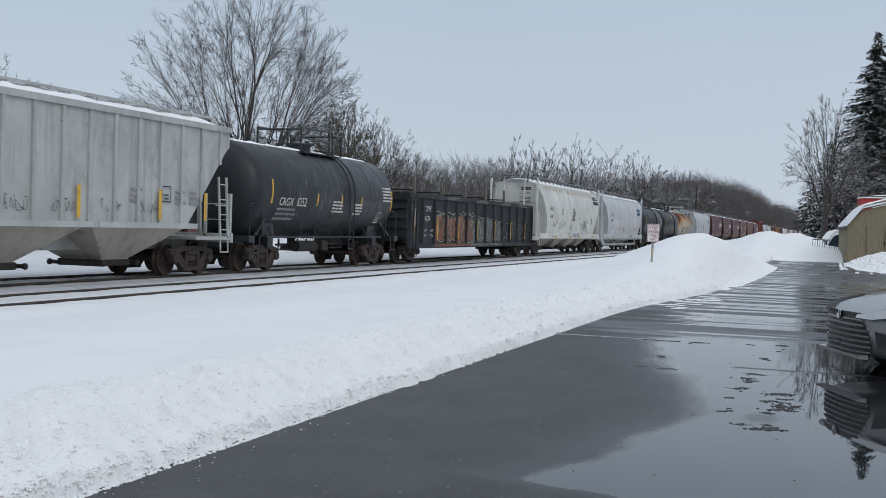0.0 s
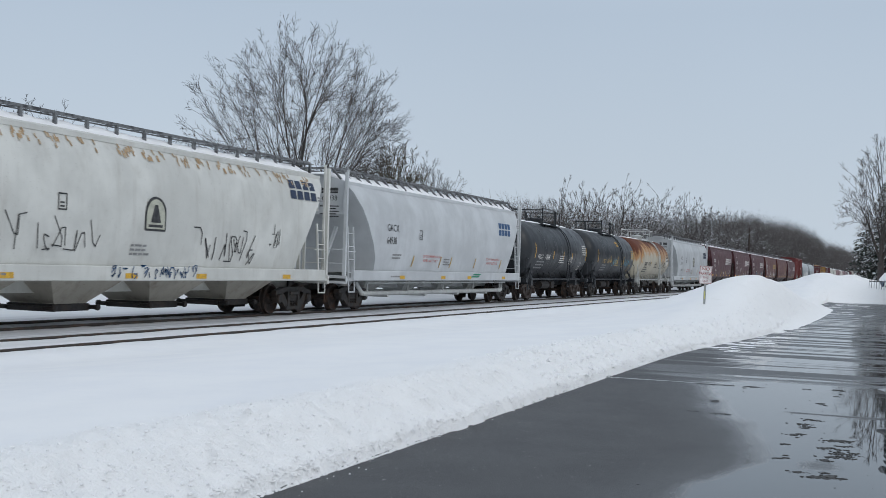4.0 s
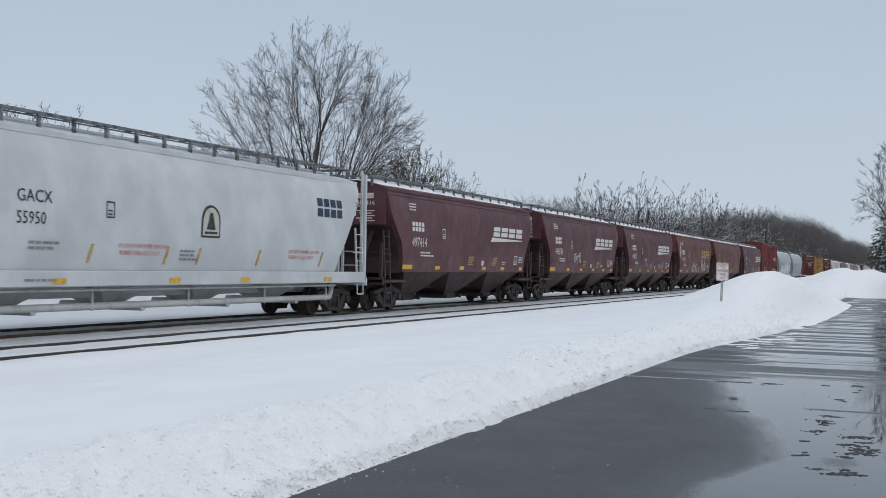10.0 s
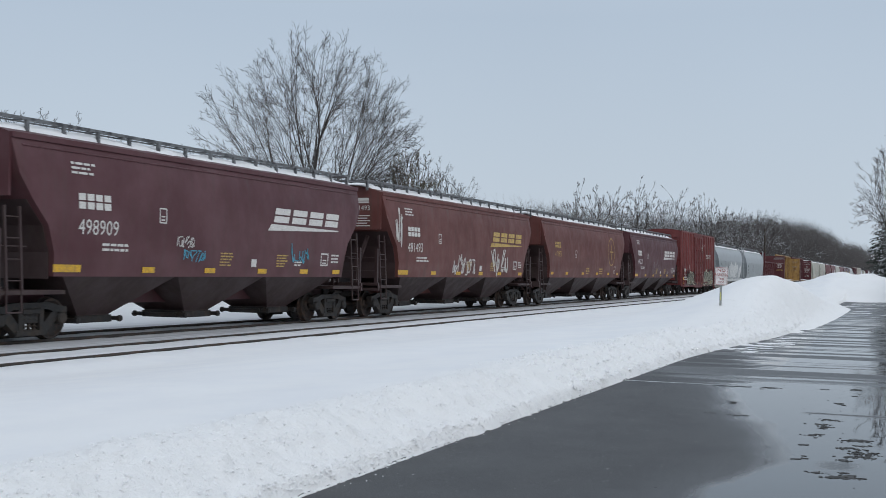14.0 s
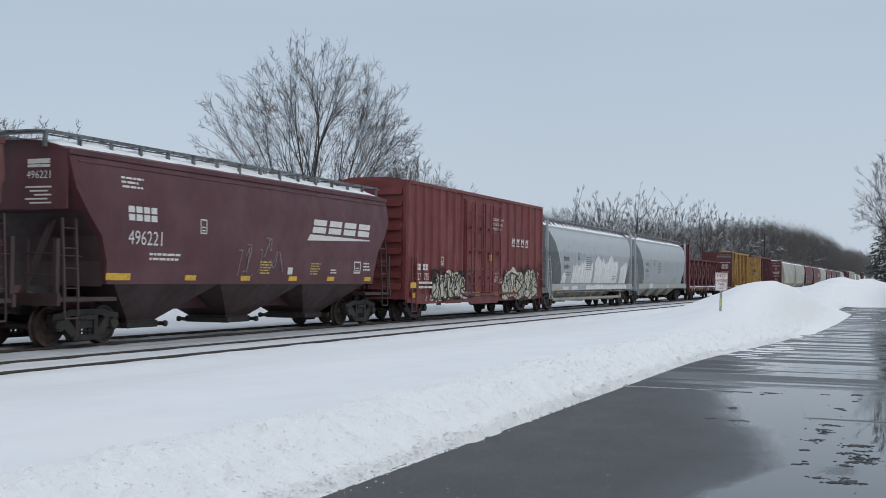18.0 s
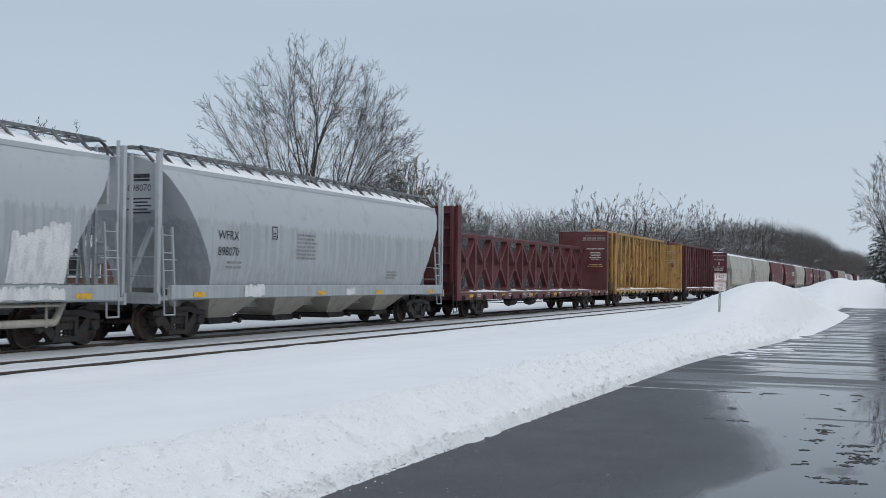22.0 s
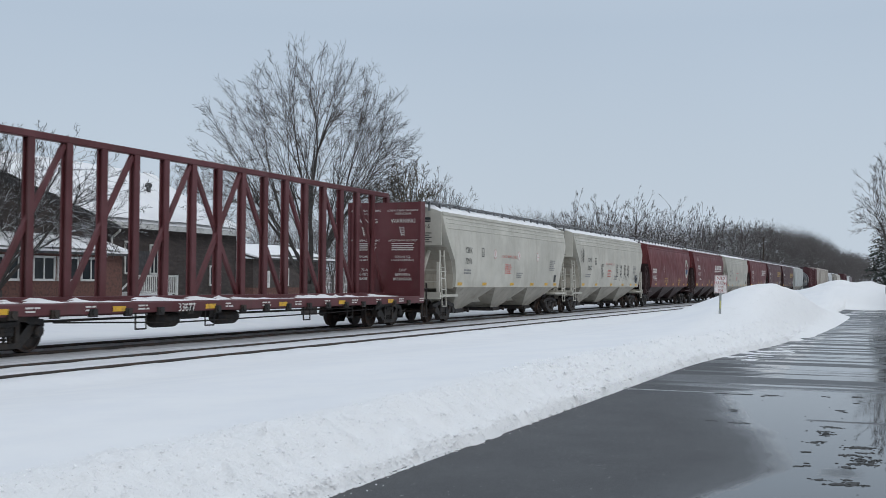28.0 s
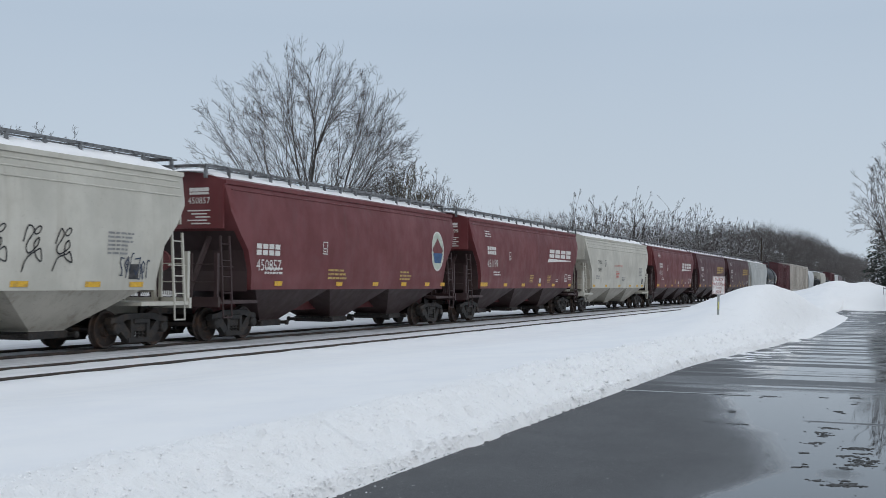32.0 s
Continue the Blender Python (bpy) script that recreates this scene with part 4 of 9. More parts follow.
def covered_hopper(spec):
    """A covered hopper. Its spec gives the coupled length, the style ('bay', 'round' or 'rib'), paint and writing."""
    length, style, paint = spec["length"], spec["style"], PAINT[spec["paint"]]
    root = new("covered_hopper")
    tagged(root, spec["label"], "hopper car", "cars of the train")
    half = length / 2
    body_half = half - 0.93
    steel = STEEL_BROWN if spec.get("rusty") else STEEL_DARK
    running_gear(root, length, spec.get("axle", 1.15), steel, True, paint, False)
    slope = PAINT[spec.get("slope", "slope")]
    # maroon cars' end fittings take the darkened paint, standing in for end shade
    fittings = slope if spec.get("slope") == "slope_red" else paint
    k = f"{style} {length:.1f} "
    if style == "bay":
        prof, eave, crest, y_eave = prof_of(BAY_PROF), 4.2, 4.46, 1.42
        outline = [(0, 1.35), (body_half - 1.18, 1.35), (body_half - 1.12, 1.85), (body_half - 0.92, 2.4), (body_half - 0.45, 2.9), (body_half - 0.1, 3.4), (body_half, 4.1)]
    elif style == "round":
        prof, eave, crest, y_eave = prof_of(ROUND_PROF), 4.22, 4.46, 1.2
        outline = [(0, 1.25), (body_half - 1.85, 1.25), (body_half - 1.75, 1.75), (body_half - 1.45, 2.25), (body_half - 1.0, 2.9), (body_half - 0.6, 3.4), (body_half - 0.2, 3.9), (body_half, 4.15)]
    else:
        prof, eave, crest, y_eave = prof_of(RIB_PROF), 4.1, 4.3, 1.5
        outline = [(0, 1.4), (body_half - 2.1, 1.4), (body_half - 0.25, 3.4), (body_half, 3.6)]
    part("body", lambda: hopper_body_geo(prof, eave, outline), paint, root, key=k + "body", smooth=28)
    part("roof", lambda: hopper_roof_geo(body_half, y_eave, eave, crest), paint, root, key=k + "roof", smooth=30)
    if style == "round":
        rb = lambda: running_board_geo(half - 0.75, 0.78, 4.66, 1.05 if not spec.get("lean") else 0.75, 0.36, spec.get("lean", 0.0))
    else:
        rb = lambda: running_board_geo(half - 0.75, 0.96 if style == "bay" else 0.80, 4.60 if style == "bay" else 4.46, 1.05, 0.34 if style == "bay" else 0.2)
    part("running_board", rb, GALVANISED if style != "rib" else paint, root, key=k + "board" + str(spec.get("lean", 0)))
    if spec.get("snow", True):
        lie = lambda y: eave + (crest - eave) * (1 - min(1.0, abs(y) / y_eave) ** 2.2)
        part("roof_snow", roof_snow_geo(body_half - 0.1, y_eave * spec.get("snow_width", 0.76), lie, spec["seed"], 0.14), SNOW, root, "wind-packed snow along the roof", smooth=60)
    for s in (-1, 1):
        m = pose(0, 0, 0, 0, 0, 0 if s > 0 else 180)
        part("end_frame", lambda: end_frame_geo(body_half, half - 0.62, 4.5 if style == "round" else 2.3, 1.40), fittings, root, key=k + "end", at=m)
        part("ladder", lambda: ladder_geo(1.05, 2.75, 0.42, 0.10), fittings, root, key=k + "ladder", at=pose(s * (half - 1.05), -1.47, 0))
        part("ladder", lambda: ladder_geo(1.05, 2.75, 0.42, 0.10), fittings, root, key=k + "ladder", at=pose(s * (half - 1.05), 1.47, 0, 0, 0, 180))
        if style != "rib":
            part("end_panel", lambda: end_panel_geo(prof, eave, crest, 2.95 if style == "bay" else 3.15, 1.40 if style == "bay" else 1.22), paint, root, key=k + "end panel", at=pose(s * (body_half + 0.01), 0, 0, 0, 0, 0 if s < 0 else 180))
        if style == "bay":
            cuts = [(o[0] + 0.02, o[1]) for o in outline[2:5]]
            # plate over the sloping end, its darker colour standing in for the recess's shade
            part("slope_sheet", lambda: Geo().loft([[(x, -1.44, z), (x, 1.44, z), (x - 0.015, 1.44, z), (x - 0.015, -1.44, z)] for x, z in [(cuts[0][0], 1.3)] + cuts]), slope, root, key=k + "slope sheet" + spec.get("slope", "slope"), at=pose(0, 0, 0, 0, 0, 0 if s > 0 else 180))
        if style == "round":
            part("corner_post", lambda: Geo().box(-0.028, 0.028, -0.03, 0.03, 1.0, 4.6), paint, root, key="corner_post", at=pose(s * (half - 0.80), -1.36, 0))
    part("brake_wheel", brake_wheel_geo, paint, root, key="brake_wheel", at=pose(-half + 0.75, 0.35, 2.1, 0, 0, 180))
    # chutes under the bays
    bays = spec.get("bays", 3)
    span = (body_half - (1.5 if style == "bay" else 1.9)) * 2
    pitch = span / bays
    for i in range(bays):
        x = -span / 2 + pitch * (i + 0.5)
        if spec.get("pipes"):
            part("chute", lambda: chute_geo(pitch * 0.42, 0.28, 1.28, 0.52, 1.1, 0.3), slope, root, key=k + f"pipe chute {bays}", at=pose(x, 0, 0))
            part("outlet_valve", lambda: Geo().rod((0, -1.2, 0.5), (0, 1.2, 0.5), 0.1, 10).box(-0.25, 0.25, -0.25, 0.25, 0.42, 0.62), slope, root, key="outlet", at=pose(x, 0, 0))
        else:
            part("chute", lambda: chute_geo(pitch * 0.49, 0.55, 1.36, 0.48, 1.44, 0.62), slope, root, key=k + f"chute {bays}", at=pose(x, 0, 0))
            part("outlet_gate", lambda: gate_geo(0.56, 0.64, 0.44), STEEL_DARK, root, key="gate", at=pose(x, 0, 0))
    if spec.get("sill"):
        for s in (-1, 1):
            part("side_sill", lambda: Geo().box(-half + 1.0, half - 1.0, -0.06, 0.06, 1.0, 1.34, 0.02), paint, root, key=k + "sill", at=pose(0, s * 1.52, 0))
    if spec.get("pipes"):
        g = Geo()
        z, x1 = 0.55, span / 2 + 0.3
        g.path([(-x1 - 0.35, -1.05, 0.95), (-x1, -1.15, z), (x1, -1.15, z), (x1 + 0.35, -1.05, 0.95)], 0.085, 10)
        for i in range(bays + 1):
            g.rod((-span / 2 + pitch * i, -1.2, 1.05), (-span / 2 + pitch * i, -1.2, z - 0.1), 0.03, 6)
        g.rod((-x1, -1.35, 0.92), (x1, -1.35, 0.92), 0.035, 6)
        part("unloading_pipe", g, slope, root, smooth=40)
    if style == "rib":
        for i in range(17):
            x = -body_half + 0.55 + i * (2 * body_half - 1.1) / 16
            zb = float(np.interp(abs(x), [o[0] for o in outline], [o[1] for o in outline]))
            part("side_rib", Geo().box(-0.05, 0.05, -0.06, 0.05, zb, 4.06, 0.0), paint, root, at=pose(x, -1.50, 0))
        part("top_chord", Geo().box(-body_half, body_half, -1.58, -1.46, 4.00, 4.15), paint, root)
        part("side_sill", Geo().box(-body_half + 1.7, body_half - 1.7, -1.57, -1.45, 1.28, 1.42), paint, root)
    if style == "bay":
        for z in (3.98,) if spec.get("slope") == "slope_red" else (3.62, 3.82, 3.98):
            part("side_ridge", lambda: Geo().box(-body_half + 0.25, body_half - 0.25, -0.022, 0.02, -0.02, 0.02, 0.012), paint, root, key=k + "ridge", at=pose(0, -prof(z), z))
    writing = spec.get("writing")
    if writing:
        writing(root, prof, half)
    return root


# ------------------------------------------------ tank cars
TANK_R, TANK_Z = 1.50, 2.52


def tank_prof(z):
    return math.sqrt(max(0.0, TANK_R**2 - (z - TANK_Z) ** 2))


def tank_geo(half):
    cap = [(0.0, 0.02), (0.03, 0.5), (0.12, 0.95), (0.27, 1.26), (0.42, 1.42), (0.62, TANK_R)]
    prof = [(-half + a, r) for a, r in cap] + [(half - a, r) for a, r in reversed(cap)]
    return Geo().lathe(prof, 56, "x", (0, 0, TANK_Z))


def tank_car(spec):
    length, paint = spec["length"], PAINT[spec["paint"]]
    frame_paint = PAINT[spec.get("frame", spec["paint"])]
    root = new("tank_car")
    tagged(root, spec["label"], "tank car", "cars of the train")
    half = length / 2
    running_gear(root, length, 1.15, STEEL_BROWN if spec.get("rusty") else STEEL_DARK, False)
    th = half - 0.62
    k = f"tank {length:.1f} "
    part("tank", lambda: tank_geo(th), paint, root, key=k + "shell", smooth=50)
    for x in (-th * 0.52, 0.0, th * 0.52):
        part("weld_band", lambda: Geo().lathe([(-0.03, TANK_R), (-0.02, TANK_R + 0.006), (0.02, TANK_R + 0.006), (0.03, TANK_R)], 56, "x", (0, 0, TANK_Z)), paint, root, key="weld", smooth=40, at=pose(x, 0, 0))
    for s in (-1, 1):
        g = Geo().box(0, 2.9, -0.33, 0.33, 0.72, 1.08)
        g.box(2.55, 2.9, -1.45, 1.45, 0.90, 1.10).box(0.9, 1.25, -1.2, 1.2, 0.74, 1.1)
        for t in (-1, 1):
            g.prism([(0.6, 1.05), (1.45, 1.05), (1.35, 1.65), (0.75, 1.65)], t * 1.02 - 0.06, t * 1.02 + 0.06)
            g.bar((2.3, t * 1.3, 1.1), (1.3, t * 1.15, 1.75), 0.08, 0.08)
        part("stub_sill", g, frame_paint, root, at=pose(s * (half - 3.35), 0, 0, 0, 0, 0 if s > 0 else 180))
        for t in (-1, 1):
            rail = Geo().path([(half - 0.55, t * 1.4, 1.1), (half - 0.55, t * 1.4, 1.95), (half - 0.75, t * 1.36, 2.08), (half - 1.45, t * 1.32, 2.08), (half - 1.5, t * 1.32, 1.1)], 0.022, 6)
            part("end_railing", rail, frame_paint, root, at=pose(0, 0, 0, 0, 0, 0 if s > 0 else 180))
        part("end_ladder", lambda: ladder_geo(1.0, 1.1, 0.4), frame_paint, root, key="tank step", at=pose(s * (half - 0.95), -1.42, 0))
    g = Geo()
    for t in (-1, 1):
        g.rod((-th + 1.2, t * 1.28, 1.06), (th - 1.2, t * 1.28, 1.06), 0.035, 6)
    for i in range(9):
        x = -th + 1.6 + i * (2 * th - 3.2) / 8
        g.bar((x, -1.28, 1.06), (x + 0.22, -1.05, 1.42), 0.03, 0.05)
    part("side_rail", g, frame_paint, root)
    g = Geo().rod((-0.4, 0, 1.05), (-0.4, 0, 0.62), 0.14, 10).box(-0.65, -0.15, -0.28, 0.28, 0.55, 0.72)
    g.rod((-2.4, -0.45, 0.78), (2.4, -0.45, 0.80), 0.04, 6)
    for i in range(7):
        g.rod((-2.2 + i * 0.7, -0.45, 0.98), (-2.2 + i * 0.7, -0.45, 0.68), 0.035, 6)
    part("bottom_outlet", g, STEEL_DARK, root)
    # manway, platform and railing on top
    zt = TANK_Z + TANK_R
    x0 = spec.get("top_x", 0.0)
    part("manway", Geo().lathe([(zt - 0.1, 0.42), (zt + 0.16, 0.42), (zt + 0.18, 0.48), (zt + 0.25, 0.48), (zt + 0.28, 0.3), (zt + 0.30, 0.0001)], 20, "z", (x0, 0, 0)), frame_paint, root, smooth=40)
    part("valve", Geo().rod((x0 + 0.85, 0.1, zt - 0.05), (x0 + 0.85, 0.1, zt + 0.42), 0.08, 8).rod((x0 + 0.85, -0.15, zt + 0.3), (x0 + 0.85, 0.3, zt + 0.3), 0.05, 8), frame_paint, root)
    top = frame_paint
    a, b, w = x0 - 1.5, x0 + 1.75, 0.82
    g = Geo().box(a + 0.3, b, -w, -w + 0.45, zt - 0.12, zt - 0.08).box(a + 0.3, b, w - 0.45, w, zt - 0.12, zt - 0.08)
    for x in (a + 0.6, x0, b - 0.4):
        g.bar((x, -w, zt - 0.1), (x, -w * 0.8, zt - 0.38), 0.05, 0.05)
        g.bar((x, w, zt - 0.1), (x, w * 0.8, zt - 0.38), 0.05, 0.05)
    part("platform", g, top, root)
    g = Geo()
    h = 0.72
    for t in (-1, 1):
        g.path([(a, t * w, zt - 0.1), (a, t * w, zt + h), (x0 + 0.6, t * w, zt + h), (x0 + 0.75, t * w, zt + h - 0.15), (x0 + 0.75, t * w, zt - 0.1)], spec.get("rail", 0.034), 6)
        g.path([(b - 0.75, t * w, zt - 0.1), (b - 0.75, t * w, zt + h - 0.08), (b, t * w, zt + h - 0.08), (b, t * w, zt - 0.1)], spec.get("rail", 0.034), 6)
        g.rod((a, t * w, zt + h * 0.5), (x0 + 0.7, t * w, zt + h * 0.5), 0.022, 5)
    for x in (a, b):
        g.rod((x, -w, zt + h - 0.08), (x, w, zt + h - 0.08), 0.03, 6)
    part("safety_railing", g, top, root)
    g = Geo()
    for s in (-1, 1):
        pts = []
        for i in range(13):
            an = radians(2 + i * 7.0)
            pts.append((x0 + 1.2 + s * 0.2, -(TANK_R + 0.10) * math.cos(an), TANK_Z + (TANK_R + 0.10) * math.sin(an)))
        g.path([(x0 + 1.2 + s * 0.2, -TANK_R - 0.06, 0.62)] + pts, 0.028, 5)
    for i in range(11):
        z = 0.66 + i * 0.33
        y = -TANK_R - 0.06 if z < TANK_Z else -math.sqrt(max(0.05, (TANK_R + 0.10) ** 2 - (z - TANK_Z) ** 2))
        g.rod((x0 + 1.0, y, z), (x0 + 1.4, y, z), 0.018, 5)
    part("ladder", g, top, root)
    # snow along the crown
    rnd = random.Random(spec["seed"])
    rings, n = [], 44
    for i in range(n + 1):
        x = -th + 0.7 + (2 * th - 1.4) * i / n
        e = 0.34 * rnd.uniform(0.55, 1.25) * spec.get("snow", 1.0)
        t = 0.07 * rnd.uniform(0.5, 1.2)
        z = lambda y: TANK_Z + math.sqrt(TANK_R**2 - y * y)
        rings.append([(x, -e, z(e) - 0.02), (x, -e * 0.8, z(e * 0.8) + t * 0.5), (x, 0, z(0) + t), (x, e * 0.8, z(e * 0.8) + t * 0.5), (x, e, z(e) - 0.02)])
    part("crown_snow", Geo().loft(rings), SNOW, root, "thin snow along the tank's crown", smooth=60)
    if spec.get("writing"):
        spec["writing"](root, tank_prof, half)
    return root


# ------------------------------------------------ gondola, boxcar, centre-beam flats
def flat_prof(y):
    return lambda z: y


STAKE_WOOD = plain("grey_timber", (0.16, 0.145, 0.13), 0.85, 0, (0.10, 0.09, 0.08), 5.0, (1, 1, 0.3))


def gondola(spec):
    length, paint = spec["length"], PAINT[spec["paint"]]
    root = new("gondola_car")
    tagged(root, spec["label"], "gondola car", "cars of the train")
    half = length / 2
    running_gear(root, length, 1.15, STEEL_BROWN if spec.get("rusty") else STEEL_DARK)
    bh = half - 0.72
    for s in (-1, 1):
        part("side_wall", lambda: Geo().box(-bh, bh, -0.03, 0.03, 0.66, 2.82), paint, root, key=f"gondola wall {length:.1f}", at=pose(0, s * 1.40, 0))
        part("top_chord", lambda: Geo().box(-bh, bh, -0.09, 0.09, 2.70, 2.88, 0.02), paint, root, key=f"gondola chord {length:.1f}", at=pose(0, s * 1.42, 0))
        part("side_sill", lambda: Geo().box(-bh, bh, -0.07, 0.07, 0.60, 0.80, 0.02), paint, root, key=f"gondola sill {length:.1f}", at=pose(0, s * 1.43, 0))
        end = Geo().box(0, 0.06, -1.42, 1.42, 1.0, 2.82)
        for z in (1.1, 1.5, 1.9, 2.3, 2.65):
            end.box(0.05, 0.16, -1.42, 1.42, z - 0.06, z + 0.06, 0.02)
        part("end_wall", end, paint, root, at=pose(s * bh, 0, 0, 0, 0, 0 if s > 0 else 180))
    n = 14
    rib = lambda: Geo().loft([[(x, y, z) for x, y in ((-0.11, 0.0), (-0.07, -d), (0.07, -d), (0.11, 0.0))] for z, d in ((0.66, 0.07), (0.9, 0.13), (2.7, 0.13))])
    for i in range(n):
        x = -bh + 0.12 + i * (2 * bh - 0.24) / (n - 1)
        for s in (-1, 1):
            part("side_stake", rib, paint, root, key="gondola stake", at=pose(x, s * 1.42, 0, 0, 0, 0 if s < 0 else 180))
    part("floor", Geo().box(-bh, bh, -1.4, 1.4, 0.95, 1.05), STEEL_BROWN, root)
    for s in (-1, 1):
        part("ladder", lambda: ladder_geo(0.72, 2.6, 0.38, 0.0), paint, root, key="gondola ladder", at=pose(s * (bh - 0.45), -1.58, 0))
    if spec.get("load"):
        for i, x in enumerate((-8.4, -4.9, -1.5, 1.9, 5.3)):
            for y, up in ((-1.15, 3.62), (1.1, 3.50)):
                part("load_stake", Geo().box(x - 0.055, x + 0.055, y, y + 0.11, 1.05, up - 0.06 * (i % 3)), STAKE_WOOD, root, "grey timber stake")
            part("cross_bar", Geo().box(x - 0.04, x + 0.04, -1.1, 1.15, 3.02, 3.08), STEEL_DARK, root)
        for i in range(5):
            part("load_beam", Geo().box(-bh + 0.8 + i * 0.2, bh - 1.4 - i * 0.15, -1.1 + i * 0.45, -0.85 + i * 0.45, 2.75, 2.94), STEEL_DARK, root, "dark steel beam")
    if spec.get("writing"):
        spec["writing"](root, flat_prof(1.44), half)
    return root


def boxcar(spec):
    length, paint = spec["length"], PAINT[spec["paint"]]
    root = new("boxcar")
    tagged(root, spec["label"], "boxcar", "cars of the train")
    half = length / 2
    running_gear(root, length, spec.get("axle", 1.5), STEEL_BROWN if spec.get("rusty") else STEEL_DARK)
    bh, top = half - 0.66, spec.get("top", 5.0)
    shell = [(-1.5, 0.95), (1.5, 0.95), (1.5, top - 0.12), (1.46, top), (0.7, top + 0.14), (-0.7, top + 0.14), (-1.46, top), (-1.5, top - 0.12)]
    part("body", Geo().loft([[(x, y, z) for y, z in shell] for x in (-bh, bh)]), paint, root)
    sill = Geo()
    for s in (-1, 1):
        sill.prism([(-bh, 0.98), (bh, 0.98), (bh, 0.70), (bh - 1.3, 0.62), (1.7, 0.62), (1.6, 0.54), (-1.6, 0.54), (-1.7, 0.62), (-bh + 1.3, 0.62), (-bh, 0.70)], s * 1.5 - 0.04, s * 1.5 + 0.04)
    part("side_sill", sill, paint, root)
    part("roof_edge", Geo().box(-bh - 0.02, bh + 0.02, -1.56, -1.46, top - 0.1, top + 0.02).box(-bh - 0.02, bh + 0.02, 1.46, 1.56, top - 0.1, top + 0.02), paint, root)
    dx0, dx1 = spec.get("door", (-2.45, 1.85))
    for side in (-1, 1):
        y = side * 1.5
        xs = [-bh + 0.05 + i * (dx0 + bh - 0.25) / 7 for i in range(8)] + [dx1 + 0.2 + i * (bh - dx1 - 0.25) / 6 for i in range(7)]
        for x in xs:
            part("side_post", lambda: Geo().loft([[(a, b, z) for a, b in ((-0.09, 0.0), (-0.05, -0.075), (0.05, -0.075), (0.09, 0.0))] for z in (0.98, top - 0.1)]), paint, root, key=f"box post {top}", at=pose(x, y, 0, 0, 0, 0 if side < 0 else 180))
        m = (dx0 + dx1) / 2
        for a, b in ((dx0, m), (m, dx1)):
            w = (b - a) / 2 - 0.03
            door = part("door", Geo().box(-w, w, -0.10, 0.0, 1.0, top - 0.28), paint, root, "plug door with pressed panels", at=pose((a + b) / 2, y, 0, 0, 0, 0 if side < 0 else 180))
            for z in (1.35, 1.95, 2.75, 3.5, 4.2):
                part("door_rib", Geo().box(-w + 0.06, w - 0.06, -0.135, -0.10, z - 0.04, z + 0.04), paint, door)
            for k in (-1, 0, 1):
                part("door_stile", Geo().box(k * w * 0.92 - 0.045, k * w * 0.92 + 0.045, -0.15, -0.10, 1.05, top - 0.35), paint, door)
            g = Geo()
            for s in (-0.55, 0.55):
                g.rod((s * w, -0.19, 0.95), (s * w, -0.19, top - 0.4), 0.022, 6)
                for z in (1.6, 2.6, 3.6):
                    g.box(s * w - 0.05, s * w + 0.05, -0.21, -0.12, z - 0.05, z + 0.05)
            part("lock_bar", g, paint, door)
        part("door_rail", Geo().box(dx0 - 0.3, dx1 + 2.2, -0.16, 0.0, 0.90, 0.98), paint, root, at=pose(0, y, 0, 0, 0, 0 if side < 0 else 180))
    for s in (-1, 1):
        end = Geo().box(0, 0.04, -1.48, 1.48, 0.8, top)
        for i in range(9):
            part("end_rib", lambda: Geo().box(0.042, 0.13, -1.35, 1.35, -0.11, 0.11, 0.05), paint, root, key="box end rib", at=pose(s * bh, 0, 1.25 + i * 0.42, 0, 0, 0 if s > 0 else 180))
        end.box(0.0, 0.1, -1.52, -1.40, 0.8, top).box(0.0, 0.1, 1.40, 1.52, 0.8, top)
        part("end_wall", end, paint, root, at=pose(s * bh, 0, 0, 0, 0, 0 if s > 0 else 180))
        part("ladder", lambda: ladder_geo(0.80, 2.3, 0.40, 0.0), paint, root, key="box ladder", at=pose(s * (bh - 0.42), -1.62, 0))
    part("brake_wheel", brake_wheel_geo, paint, root, key="brake_wheel", at=pose(-bh - 0.12, 0.6, 1.9, 0, 0, 180))
    if spec.get("writing"):
        spec["writing"](root, flat_prof(1.585), half)
    return root


